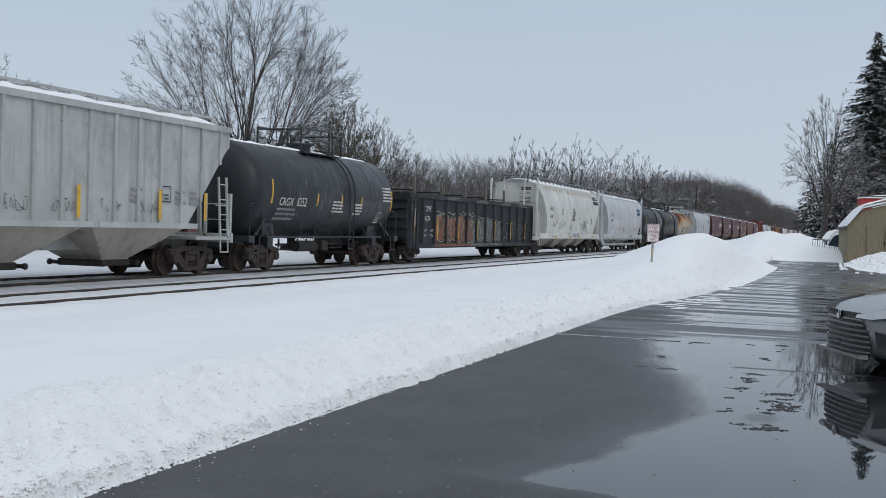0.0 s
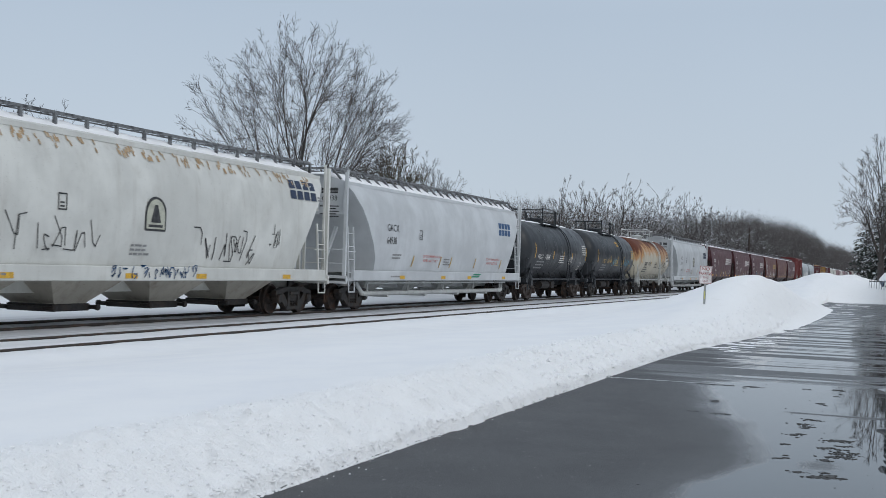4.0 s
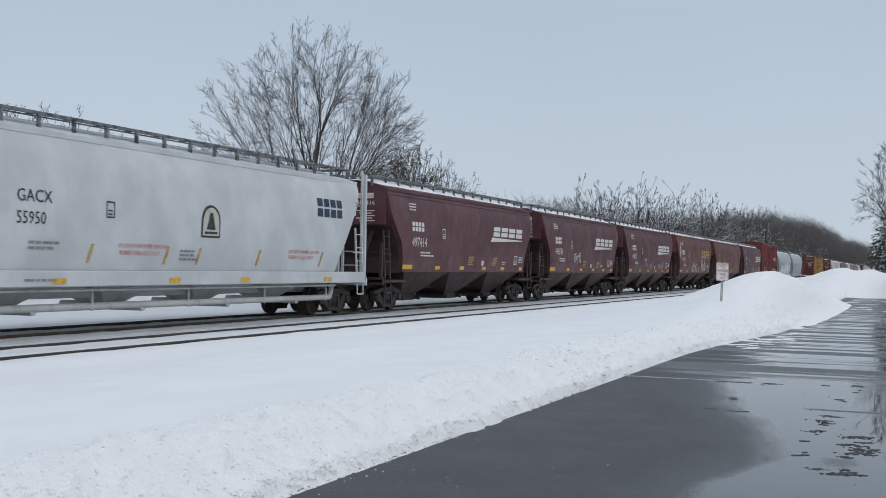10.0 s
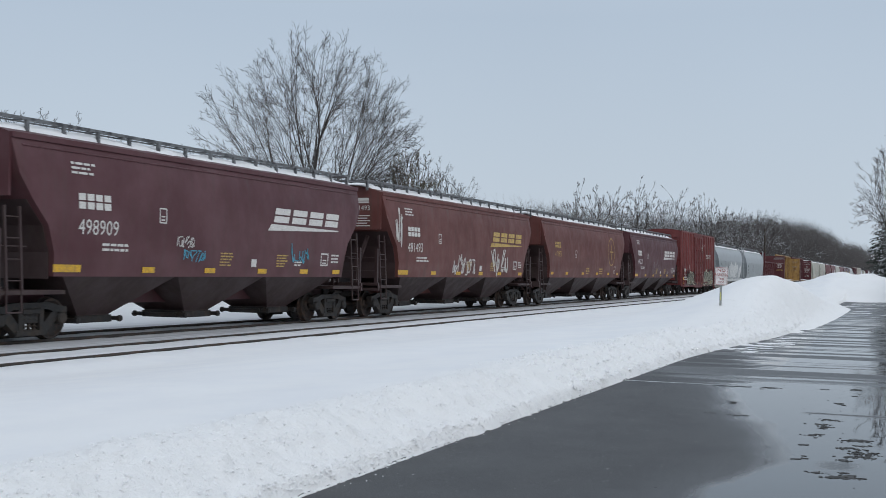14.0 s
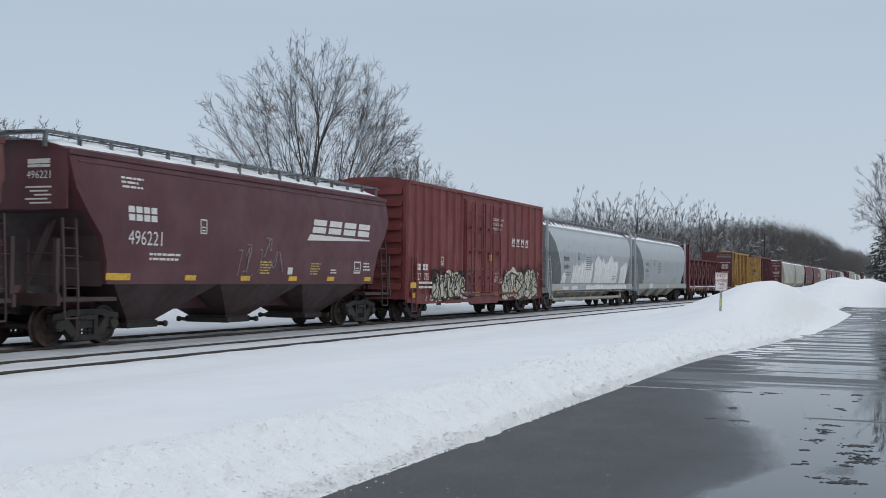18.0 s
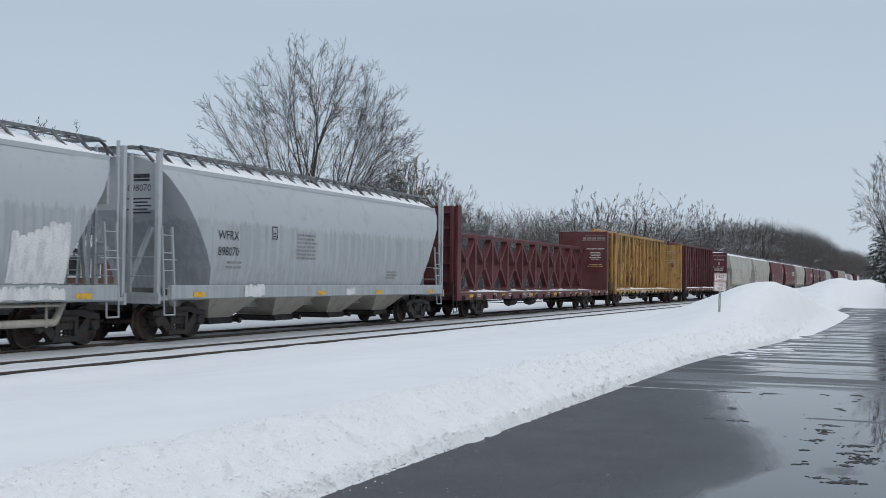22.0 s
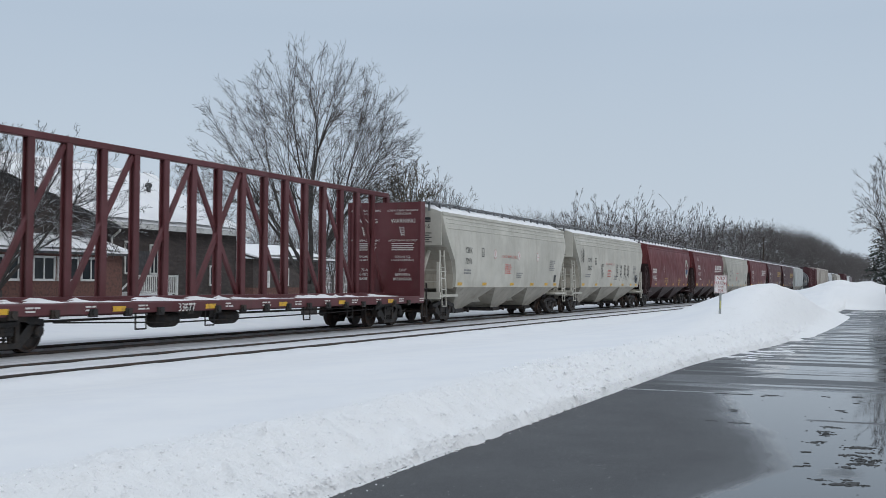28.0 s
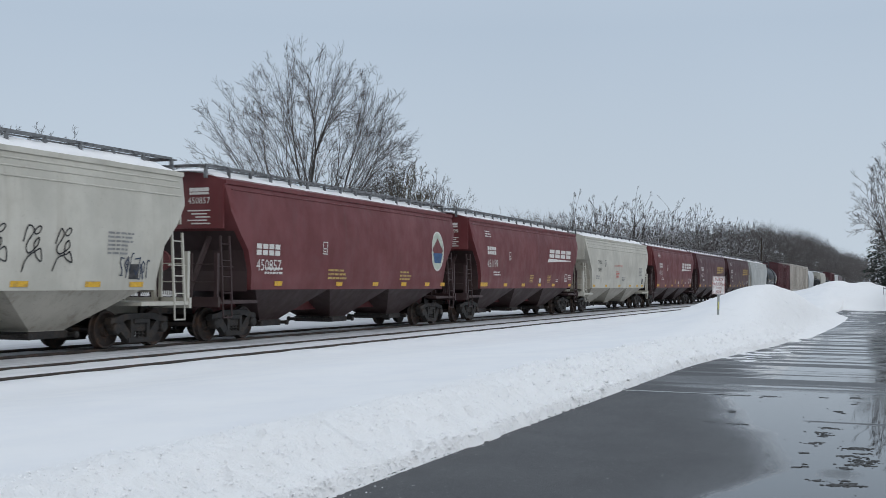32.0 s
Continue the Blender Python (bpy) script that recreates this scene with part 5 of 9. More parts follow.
def centre_beam(spec):
    """A centre-beam flat car: deck, two bulkheads and a truss along the middle."""
    length, paint = spec["length"], PAINT[spec["paint"]]
    bulk = PAINT[spec.get("bulkhead", spec["paint"])]
    root = new("centre_beam_flat_car")
    tagged(root, spec["label"], "flat car", "cars of the train")
    half = length / 2
    running_gear(root, length, spec.get("axle", 2.15), STEEL_DARK, True, paint)
    bh = half - 0.85
    low = 0.72 if spec["truss"] == "diamond" else 0.78
    part("deck", Geo().box(-bh, bh, -1.40, 1.40, 0.92, 1.02), paint, root)
    for s in (-1, 1):
        part("side_sill", Geo().box(-bh, bh, -0.07, 0.07, low, 1.03, 0.02), paint, root, at=pose(0, s * 1.40, 0))
        part("bulkhead", Geo().box(-0.16, 0.16, -1.42, 1.42, 1.0, 4.45), bulk, root, at=pose(s * (bh - 0.2), 0, 0))
        for t in (-1, 1):
            part("bulkhead_edge", lambda: Geo().box(-0.2, 0.2, -0.05, 0.05, 1.0, 4.47), bulk, root, key="bulkhead edge " + spec["paint"], at=pose(s * (bh - 0.2), t * 1.425, 0))
            part("bulkhead_post", lambda: Geo().box(0.163, 0.4, -0.05, 0.05, 1.0, 4.45), bulk, root, key="bulkhead post " + spec["paint"], at=pose(s * (bh - 0.2), t * 1.27, 0, 0, 0, 0 if s > 0 else 180))
        for z in (1.5, 2.2, 2.9, 3.6, 4.2):
            part("bulkhead_brace", lambda: Geo().box(0.163, 0.34, -1.21, 1.21, -0.05, 0.05), bulk, root, key="bulkhead brace " + spec["paint"], at=pose(s * (bh - 0.2), 0, z, 0, 0, 0 if s > 0 else 180))
        part("end_ladder", lambda: ladder_geo(0.70, 1.5, 0.4, 0.0, 0.4), STEEL_DARK, root, key="beam ladder", at=pose(s * (bh + 0.12), -1.42, 0))
    snow = Geo()
    rnd = random.Random(spec["seed"])
    rings = []
    for i in range(60):
        x = -bh + 0.5 + (2 * bh - 1) * i / 59
        t = max(0.004, rnd.uniform(-0.03, 0.07))
        e = rnd.uniform(0.3, 1.1)
        rings.append([(x, -e, 1.0), (x, -e * 0.9, 1.02 + t * 0.5), (x, -e * 0.5, 1.02 + t), (x, -0.2, 1.02 + t * 1.6), (x, 0.2, 1.02 + t * 1.6), (x, 1.1, 1.0 + t)])
    part("deck_snow", snow.loft(rings), SNOW, root, "thin snow on the deck", smooth=60)
    a, b, top, n, kind = -bh + 0.2, bh - 0.2, spec["beam_top"], spec["bays"], spec["truss"]
    wide = 0.07 if kind == "open" else 0.14
    part("top_chord", Geo().box(a, b, -wide - 0.03, wide + 0.03, top - 0.16, top, 0.02), paint, root)
    part("bottom_chord", Geo().box(a, b, -0.2, 0.2, 1.0, 1.14), paint, root)
    step = (b - a) / n
    if kind == "diamond":
        a, step = -10.96, 2.2
    rnd = random.Random(spec["seed"] + 5)
    for i in range(n + 1):
        x = a + i * step
        if kind == "diamond":
            g = Geo().box(-0.11, 0.11, -wide, wide, 1.05, top - 0.1)
            g.prism([(-0.34, 1.10), (0.34, 1.10), (0.13, 1.42), (-0.13, 1.42)], -wide - 0.01, wide + 0.01)
            g.prism([(-0.13, top - 0.42), (0.13, top - 0.42), (0.34, top - 0.12), (-0.34, top - 0.12)], -wide - 0.01, wide + 0.01)
        else:
            g = Geo().box(-0.03, 0.03, -wide, wide, 1.05, top - 0.1).box(-0.10, 0.10, -wide - 0.02, -wide + 0.02, 1.05, top - 0.1).box(-0.10, 0.10, wide - 0.02, wide + 0.02, 1.05, top - 0.1)
        part("beam_post", g, paint, root, at=pose(x, 0, 0))
        if kind == "diamond" and i < n:
            mid, lo, hi = (top + 1) / 2, 1.2, top - 0.2
            for u, v in (((0.08, lo), (step / 2, mid)), ((step / 2, mid), (step - 0.08, hi)), ((0.08, hi), (step / 2, mid)), ((step / 2, mid), (step - 0.08, lo))):
                part("beam_brace", Geo().bar((u[0], 0, u[1]), (v[0], 0, v[1]), 0.24, 0.16), paint, root, at=pose(x, 0, 0))
            part("node_plate", Geo().prism([(step / 2 - 0.15, mid - 0.26), (step / 2 + 0.15, mid - 0.26), (step / 2 + 0.15, mid + 0.26), (step / 2 - 0.15, mid + 0.26)], -0.15, 0.15), paint, root, at=pose(x, 0, 0))
        elif kind == "open" and i % 2 == 0 and i < n - 1:
            middle = n // 4 * 2
            if i <= middle:
                part("beam_brace", Geo().bar((0.12, 0, 1.15), (2 * step - 0.12, 0, top - 0.2), 0.09, 0.13), paint, root, at=pose(x, 0, 0))
            if i >= middle:
                part("beam_brace", Geo().bar((0.12, 0.05, top - 0.2), (2 * step - 0.12, 0.05, 1.15), 0.09, 0.13), paint, root, at=pose(x, 0, 0))
    for i in range(int(2 * bh / 1.2)):
        x = -bh + 0.7 + i * 1.2
        part("winch", lambda: Geo().rod((0, -1.55, 0.82), (0, -1.40, 0.82), 0.075, 8).box(-0.12, 0.12, -1.52, -1.44, 0.72, 0.9), STEEL_DARK, root, key="winch", at=pose(x, 0, 0))
    for x in (-bh * 0.45, -bh * 0.2, bh * 0.25, bh * 0.5):
        part("step_iron", lambda: Geo().path([(-0.2, -1.3, 0.80), (-0.2, -1.3, 0.40), (0.2, -1.3, 0.40), (0.2, -1.3, 0.80)], 0.02, 5), STEEL_DARK, root, key="step iron", at=pose(x, 0, 0))
    part("brake_pipe", Geo().path([(-bh + 3.5, -1.1, 0.62), (-bh * 0.3, -1.1, 0.50), (bh * 0.3, -1.1, 0.55), (bh - 3.5, -1.1, 0.62)], 0.02, 5), STEEL_DARK, root)
    for x in (-bh * 0.32, -bh * 0.08):
        part("air_tank", lambda: Geo().lathe([(-0.55, 0.0001), (-0.5, 0.16), (-0.4, 0.2), (0.4, 0.2), (0.5, 0.16), (0.55, 0.0001)], 12, "x", (0, -0.85, 0.58)), STEEL_DARK, root, key="air tank", smooth=40, at=pose(x, 0, 0))
    if spec.get("writing"):
        spec["writing"](root, flat_prof(1.475), half)
    return root

# ------------------------------------------------ what is painted on each car
def maroon_marks(number, big=True, emblem=WHITE_INK, marks=WHITE_INK):
    def write(root, prof, half):
        e = half - 0.93
        emblem_blocks(root, -e + 1.8, 2.79, 1.1, 0.33, prof, marks)
        letters(root, number, -e + 1.8, 2.25, 0.33, prof, marks, 0.95)
        emblem_slash(root, e - 5.75, 2.86, 4.35, prof, emblem)
        fine_print(root, -e + 2.6, 2.02, 1.2, 2, prof, marks, 0.11, 1)
        fine_print(root, -e + 1.6, 3.72, 0.8, 3, prof, marks, 0.10, 2)
        frame_box(root, -e + 4.6, 2.6, 0.28, 0.36, prof, marks, 2, "plate_box")
        fine_print(root, -0.4, 1.93, 0.62, 5, prof, GOLD_INK, 0.075, 3)
        fine_print(root, 2.4, 1.93, 0.62, 5, prof, GOLD_INK, 0.075, 4)
        decal(root, "small_notice", [rect(1.1, 1.62, 0.26, 0.2)], prof, WHITE_INK)
        frame_box(root, e - 2.65, 1.68, 0.46, 0.38, prof, marks, 2, line=0.045)
        fine_print(root, e - 2.0, 1.98, 0.55, 3, prof, marks, 0.10, 5)
        fine_print(root, e - 4.2, 1.75, 0.5, 2, prof, marks, 0.08, 6)
        tape(root, [-e + 1.55], 1.44, prof, 0.85, 0.16)
        tape(root, [-e + 4.3, -e + 6.8, -e + 9.3, -e + 11.6, e - 1.6], 1.44, prof, 0.46, 0.13)
        emblem_blocks_end(root, number, half)
    return write


def emblem_blocks_end(root, number, half, material=None):
    """The number repeated on the end sheet, which faces the way the train goes."""
    x = -half + 0.915
    ink = material or WHITE_INK
    part("end_mark", Geo().box(x, x + 0.004, -0.95, -0.35, 3.92, 4.02).box(x, x + 0.004, -0.95, -0.35, 3.84, 3.90), ink, root)
    words_on_bulkhead(root, number, x, -0.65, 3.60, 0.17, ink)
    g = Geo()
    for r in range(5):
        g.box(x, x + 0.004, -1.0 + 0.1 * (r % 2), -0.3 - 0.12 * (r % 3), 3.40 - r * 0.085, 3.435 - r * 0.085)
    part("end_print", g, ink, root)


def round_emblem(root, x, z, r, prof, material, inner=None, squash=1.0, cross=True):
    ring = lambda k: [(x + k * r * squash * math.cos(a * 0.2244), z + k * r * math.sin(a * 0.2244)) for a in range(28)]
    outer, mid = ring(1.0), ring(0.93)
    decal(root, "round_emblem", [[outer[i], outer[(i + 1) % 28], mid[(i + 1) % 28], mid[i]] for i in range(28)], prof, material)
    if inner:
        decal(root, "round_emblem_field", [ring(0.93)], prof, inner, proud=0.010)
    if not cross:
        return decal(root, "round_emblem_band", [[(x - 0.8 * r * squash, z - 0.1 * r), (x + 0.8 * r * squash, z - 0.1 * r), (x + 0.5 * r * squash, z - 0.6 * r), (x - 0.5 * r * squash, z - 0.6 * r)]], prof, BLUE_INK, proud=0.014)
    polys = [rect(x - 0.05 * r, z - 0.55 * r, 0.1 * r, 1.1 * r), rect(x - 0.5 * r * squash, z - 0.05 * r, 1.0 * r * squash, 0.1 * r)]
    return decal(root, "round_emblem_cross", polys, prof, material)


def beehive(root, x, z, prof, size=0.75):
    arch = [(x + size * 0.5 * math.cos(a * 0.314), z + size * 0.55 + size * 0.5 * math.sin(a * 0.314)) for a in range(11)]
    decal(root, "arched_emblem", [[(x - size * 0.55, z), (x + size * 0.55, z)] + [(p[0] + (p[0] - x) * 0.1, p[1] + 0.03) for p in arch]], prof, BLACK_INK, proud=0.011)
    decal(root, "arched_emblem_field", [[(x - size * 0.48, z + 0.05), (x + size * 0.48, z + 0.05)] + [(x + (p[0] - x) * 0.94, p[1] - 0.03) for p in arch]], prof, plain("pale_emblem", (0.46, 0.46, 0.38), bump=0), proud=0.014)
    decal(root, "arched_emblem_peak", [[(x - 0.2, z + 0.2), (x + 0.2, z + 0.2), (x + 0.06, z + 0.62), (x - 0.06, z + 0.62)], rect(x - 0.28, z + 0.09, 0.56, 0.06)], prof, BLACK_INK, proud=0.017)


def pale_marks(number, mark=BLUE_INK, big=(3.34, 3.0), words=True, ink=BLACK_INK, hive=None, inset=2.5, code="GACX"):
    def write(root, prof, half):
        e = half - 0.93
        emblem_blocks(root, -e + inset, 2.72, 0.9, 0.25, prof, ink, word=code)
        letters(root, number, -e + inset, 2.28, 0.25, prof, ink, 0.95)
        frame_box(root, -e + 5.4, 2.5, 0.28, 0.36, prof, ink, 2, "plate_box")
        fine_print(root, -e + 3.1, 1.88, 0.9, 2, prof, GREY_INK, 0.11, 1)
        emblem_blocks(root, e - big[0], big[1], 1.65, 0.55, prof, mark, 4, 0.05)
        fine_print(root, e - 0.7, 3.5, 0.4, 2, prof, GREY_INK, 0.08, 2)
        if words:
            letters(root, "DO NOT HAMMER ON CAR", -e + 5.9, 1.86, 0.10, prof, RED_INK)
            letters(root, "RUBBER MALLET ONLY", -e + 5.95, 1.70, 0.10, prof, RED_INK)
            letters(root, "DO NOT HAMMER ON CAR", e - 4.9, 1.86, 0.10, prof, RED_INK)
            letters(root, "RUBBER MALLET ONLY", e - 4.85, 1.70, 0.10, prof, RED_INK)
            decal(root, "reflective_tape", [rect(x, 1.5, 0.09, 0.42, 0.10) for x in (-e + 4.9, -e + 7.6, -0.2, 2.6, e - 3.0)], prof, GOLD_INK)
        fine_print(root, -0.9, 1.8, 0.8, 3, prof, GREY_INK, 0.1, 3)
        fine_print(root, -e + 3.0, 1.12, 1.1, 1, prof_of(([0, 2], [1.58, 1.58])), GREY_INK, 0.1, 4)
        if hive:
            beehive(root, hive, 2.18, prof)
        tape(root, [-e + 4, -e + 8, 2.0, e - 2.5], 1.06, prof_of(([0, 2], [1.58, 1.58])), 0.45, 0.12)
        emblem_blocks_end(root, number, half, BLACK_INK)
    return write


def car4_marks(root, prof, half):
    pale_marks("12166", NAVY_INK, (2.35, 3.4), False, BLACK_INK, -0.05, 2.15)(root, prof, half)
    e = half - 0.93
    squiggle(root, -e + 3.9, 1.55, 2.9, 0.85, prof, BLACK_INK, 11, 5, 0.02)
    squiggle(root, 1.6, 1.4, 3.0, 0.95, prof, BLACK_INK, 12, 5, 0.024)
    squiggle(root, 5.3, 1.9, 0.5, 0.6, prof, BLACK_INK, 13, 3, 0.02)
    squiggle(root, -1.6, 1.05, 3.4, 0.30, prof_of(([0, 2], [1.585, 1.585])), BLUE_INK, 14, 11, 0.022)
    rust = plain("orange_rust_runs", (0.36, 0.24, 0.13), 0.8, 0, (0.48, 0.40, 0.30), 9.0, bump=0)
    rnd = random.Random(4)
    for i in range(34):
        x = -e + 0.7 + i * 0.48 + rnd.uniform(-0.2, 0.2)
        runs = [rect(x + k * 0.05, 4.10 - rnd.uniform(0.05, 0.30) ** 1.0, 0.05, 0.10 + rnd.uniform(0, 0.06)) for k in range(rnd.randint(2, 7))]
        decal(root, "rust_stain", runs, prof, rust, proud=0.008)


def car5_marks(root, prof, half):
    pale_marks("64938", BLUE_INK, (3.34, 3.0), True)(root, prof, half)
    decal(root, "green_mark", [rect(2.2, 1.13, 0.9, 0.06, 0.1), rect(2.4, 1.22, 0.9, 0.06, 0.1)], prof_of(([0, 2], [1.585, 1.585])), GREEN_INK)


def washed_marks(number, patches, code):
    def write(root, prof, half):
        e = half - 0.93
        emblem_blocks(root, -e + 1.95, 2.51, 0.84, 0.24, prof, BLACK_INK, word=code)
        letters(root, number, -e + 1.95, 2.10, 0.23, prof, BLACK_INK, 1.0)
        frame_box(root, -e + 4.6, 2.6, 0.28, 0.36, prof, BLACK_INK, 2, "plate_box")
        fine_print(root, -e + 2.4, 1.9, 1.0, 2, prof, GREY_INK, 0.12, 1)
        fine_print(root, -2.6, 2.75, 1.2, 7, prof, GREY_INK, 0.11, 2)
        fine_print(root, 3.6, 1.75, 0.9, 3, prof, GREY_INK, 0.1, 3)
        white = plain("rolled_white_paint", (0.66, 0.66, 0.64), 0.7, 0, (0.52, 0.53, 0.53), 5.0, (1, 1, 0.3))
        for i, (x, z, w, h) in enumerate(patches):
            ragged_patch(root, x, z, w, h, prof if z > 1.3 else prof_of(([0, 2], [1.59, 1.59])), white, i + 3, "paint_patch", 0.7)
        tape(root, [-e + 1.2, -e + 3.8, -1.0, 3.0, e - 1.2], 1.05, prof_of(([0, 2], [1.58, 1.58])), 0.5, 0.12)
        emblem_blocks_end(root, number, half, BLACK_INK)
    return write


def through_sill_marks(number, scribbles=False, red_dots=False, code="TCMX", inset=2.3):
    def write(root, prof, half):
        e = half - 0.93
        emblem_blocks(root, -e + inset, 2.72, 0.8, 0.22, prof, BLACK_INK, word=code)
        letters(root, number, -e + inset, 2.29, 0.22, prof, BLACK_INK, 0.95)
        frame_box(root, -e + 3.9, 2.6, 0.28, 0.36, prof, BLACK_INK, 2, "plate_box")
        fine_print(root, -e + 1.9, 2.0, 1.1, 2, prof, GREY_INK, 0.12, 1)
        fine_print(root, e - 3.0, 2.6, 0.9, 6, prof, GREY_INK, 0.09, 2)
        fine_print(root, 0.2, 1.95, 0.9, 3, prof, GREY_INK, 0.09, 3)
        letters(root, "DO NOT HAMMER ON CAR", -1.9, 2.62, 0.12, prof, RED_INK)
        fine_print(root, -1.4, 2.3, 0.95, 5, prof, RED_INK, 0.09, 9)
        if red_dots:
            for x in (-2.7, 0.5, 3.3):
                round_emblem(root, x, 2.75, 0.19, prof, RED_INK, WHITE_INK)
        if scribbles:
            for i, x in enumerate((-3.0, 0.6, 1.6, 2.6, 3.5)):
                g, w = Geo(), random.Random(40 + i)
                loop = [(0.1, 0.55), (0.3, 0.95), (0.5, 0.8), (0.2, 0.5), (0.35, 0.3), (0.7, 0.45), (0.75, 0.65), (0.55, 0.55), (0.6, 0.2), (0.9, 0.15), (0.85, 0.4), (0.6, 0.35), (0.2, 0.15), (0.05, -0.1)]
                stroke(g, soft_line([(x + 0.62 * (u + w.uniform(-0.06, 0.06)), 1.85 + 0.85 * (v + w.uniform(-0.05, 0.05))) for u, v in loop]), 0.016, prof, 0.017)
                stroke(g, soft_line([(x + 0.62 * (0.7 + 0.16 * math.cos(a)), 1.85 + 0.85 * (0.85 + 0.1 * math.sin(a + 0.6))) for a in (0, 1.2, 2.5, 3.8, 5.0)], True), 0.014, prof, 0.017)
                part("graffiti", g, BLACK_INK, root)
            squiggle(root, -e + 0.9, 2.6, 0.7, 0.9, prof, BLACK_INK, 47, 4, 0.018)
            squiggle(root, e - 2.6, 1.6, 1.1, 0.6, prof, NAVY_INK, 48, 4, 0.02)
        decal(root, "stencil_box", [rect(e - 2.2, 1.6, 0.34, 0.34)], prof, BLACK_INK)
        tape(root, [-e + 1.6, -e + 4.4, -0.3, 2.6, e - 3.4, e - 1.9], 1.42, prof, 0.5, 0.12)
        emblem_blocks_end(root, number, half, BLACK_INK)
    return write


def tank_marks(number, ink=WHITE_INK, extra=None, scratch=True, x0=-4.2, code=None):
    def write(root, prof, half):
        emblem_blocks(root, x0, 2.06, 0.95, 0.25, prof, ink, word=code)
        letters(root, number, x0 + 1.22, 2.06, 0.28, prof, ink, 0.9)
        fine_print(root, x0, 1.90, 1.4, 3, prof, GREY_INK if ink is not BLACK_INK else BLACK_INK, 0.15, 1)
        fine_print(root, -0.2, 2.25, 1.0, 4, prof, ink, 0.11, 2)
        fine_print(root, 1.7, 2.2, 0.8, 4, prof, ink, 0.11, 3)
        frame_box(root, 4.0, 1.6, 0.4, 0.4, prof, ink, 2)
        fine_print(root, 4.3, 2.9, 0.9, 5, prof, ink, 0.12, 7, "data_table")
        for x in (-4.75, -1.5, 0.45, 2.2, 5.15):
            decal(root, "reflective_tape", [rect(x, 2.1, 0.09, 0.75 if abs(x) > 3 else 0.42)], prof, YELLOW_TAPE)
        if scratch:
            rnd = random.Random(int(number) if number.isdigit() else 1)
            for _ in range(34):
                x, z = rnd.choice((-3.0, -1.2, 0.4, 3.4, 3.9, 4.4)) + rnd.gauss(0, 0.5), rnd.uniform(1.5, 3.0)
                decal(root, "scraped_paint", [rect(x, z, rnd.uniform(0.012, 0.028), rnd.uniform(0.15, 0.7), rnd.uniform(-0.14, 0.14))], prof, GREY_INK, proud=0.011)
        if extra:
            extra(root, prof, half)
    return write


def tank7_extra(root, prof, half):
    squiggle(root, -0.9, 1.9, 1.3, 0.5, prof, CYAN_SPRAY, 71, 4, 0.022)
    squiggle(root, 2.5, 1.9, 1.3, 0.5, prof, CYAN_SPRAY, 72, 4, 0.022)
    decal(root, "yellow_placard", [rect(0.6, 3.15, 0.55, 0.12, -0.1), rect(0.55, 3.33, 0.55, 0.10, -0.1)], prof, YELLOW_TAPE)
    decal(root, "data_board", [rect(4.3, 2.3, 0.75, 0.5)], prof, GREY_INK)


def tank8_extra(root, prof, half):
    squiggle(root, 2.2, 1.75, 1.6, 0.75, prof, BLACK_INK, 73, 6, 0.018)
    decal(root, "data_board", [rect(4.25, 2.1, 0.75, 0.55)], prof, WHITE_INK)


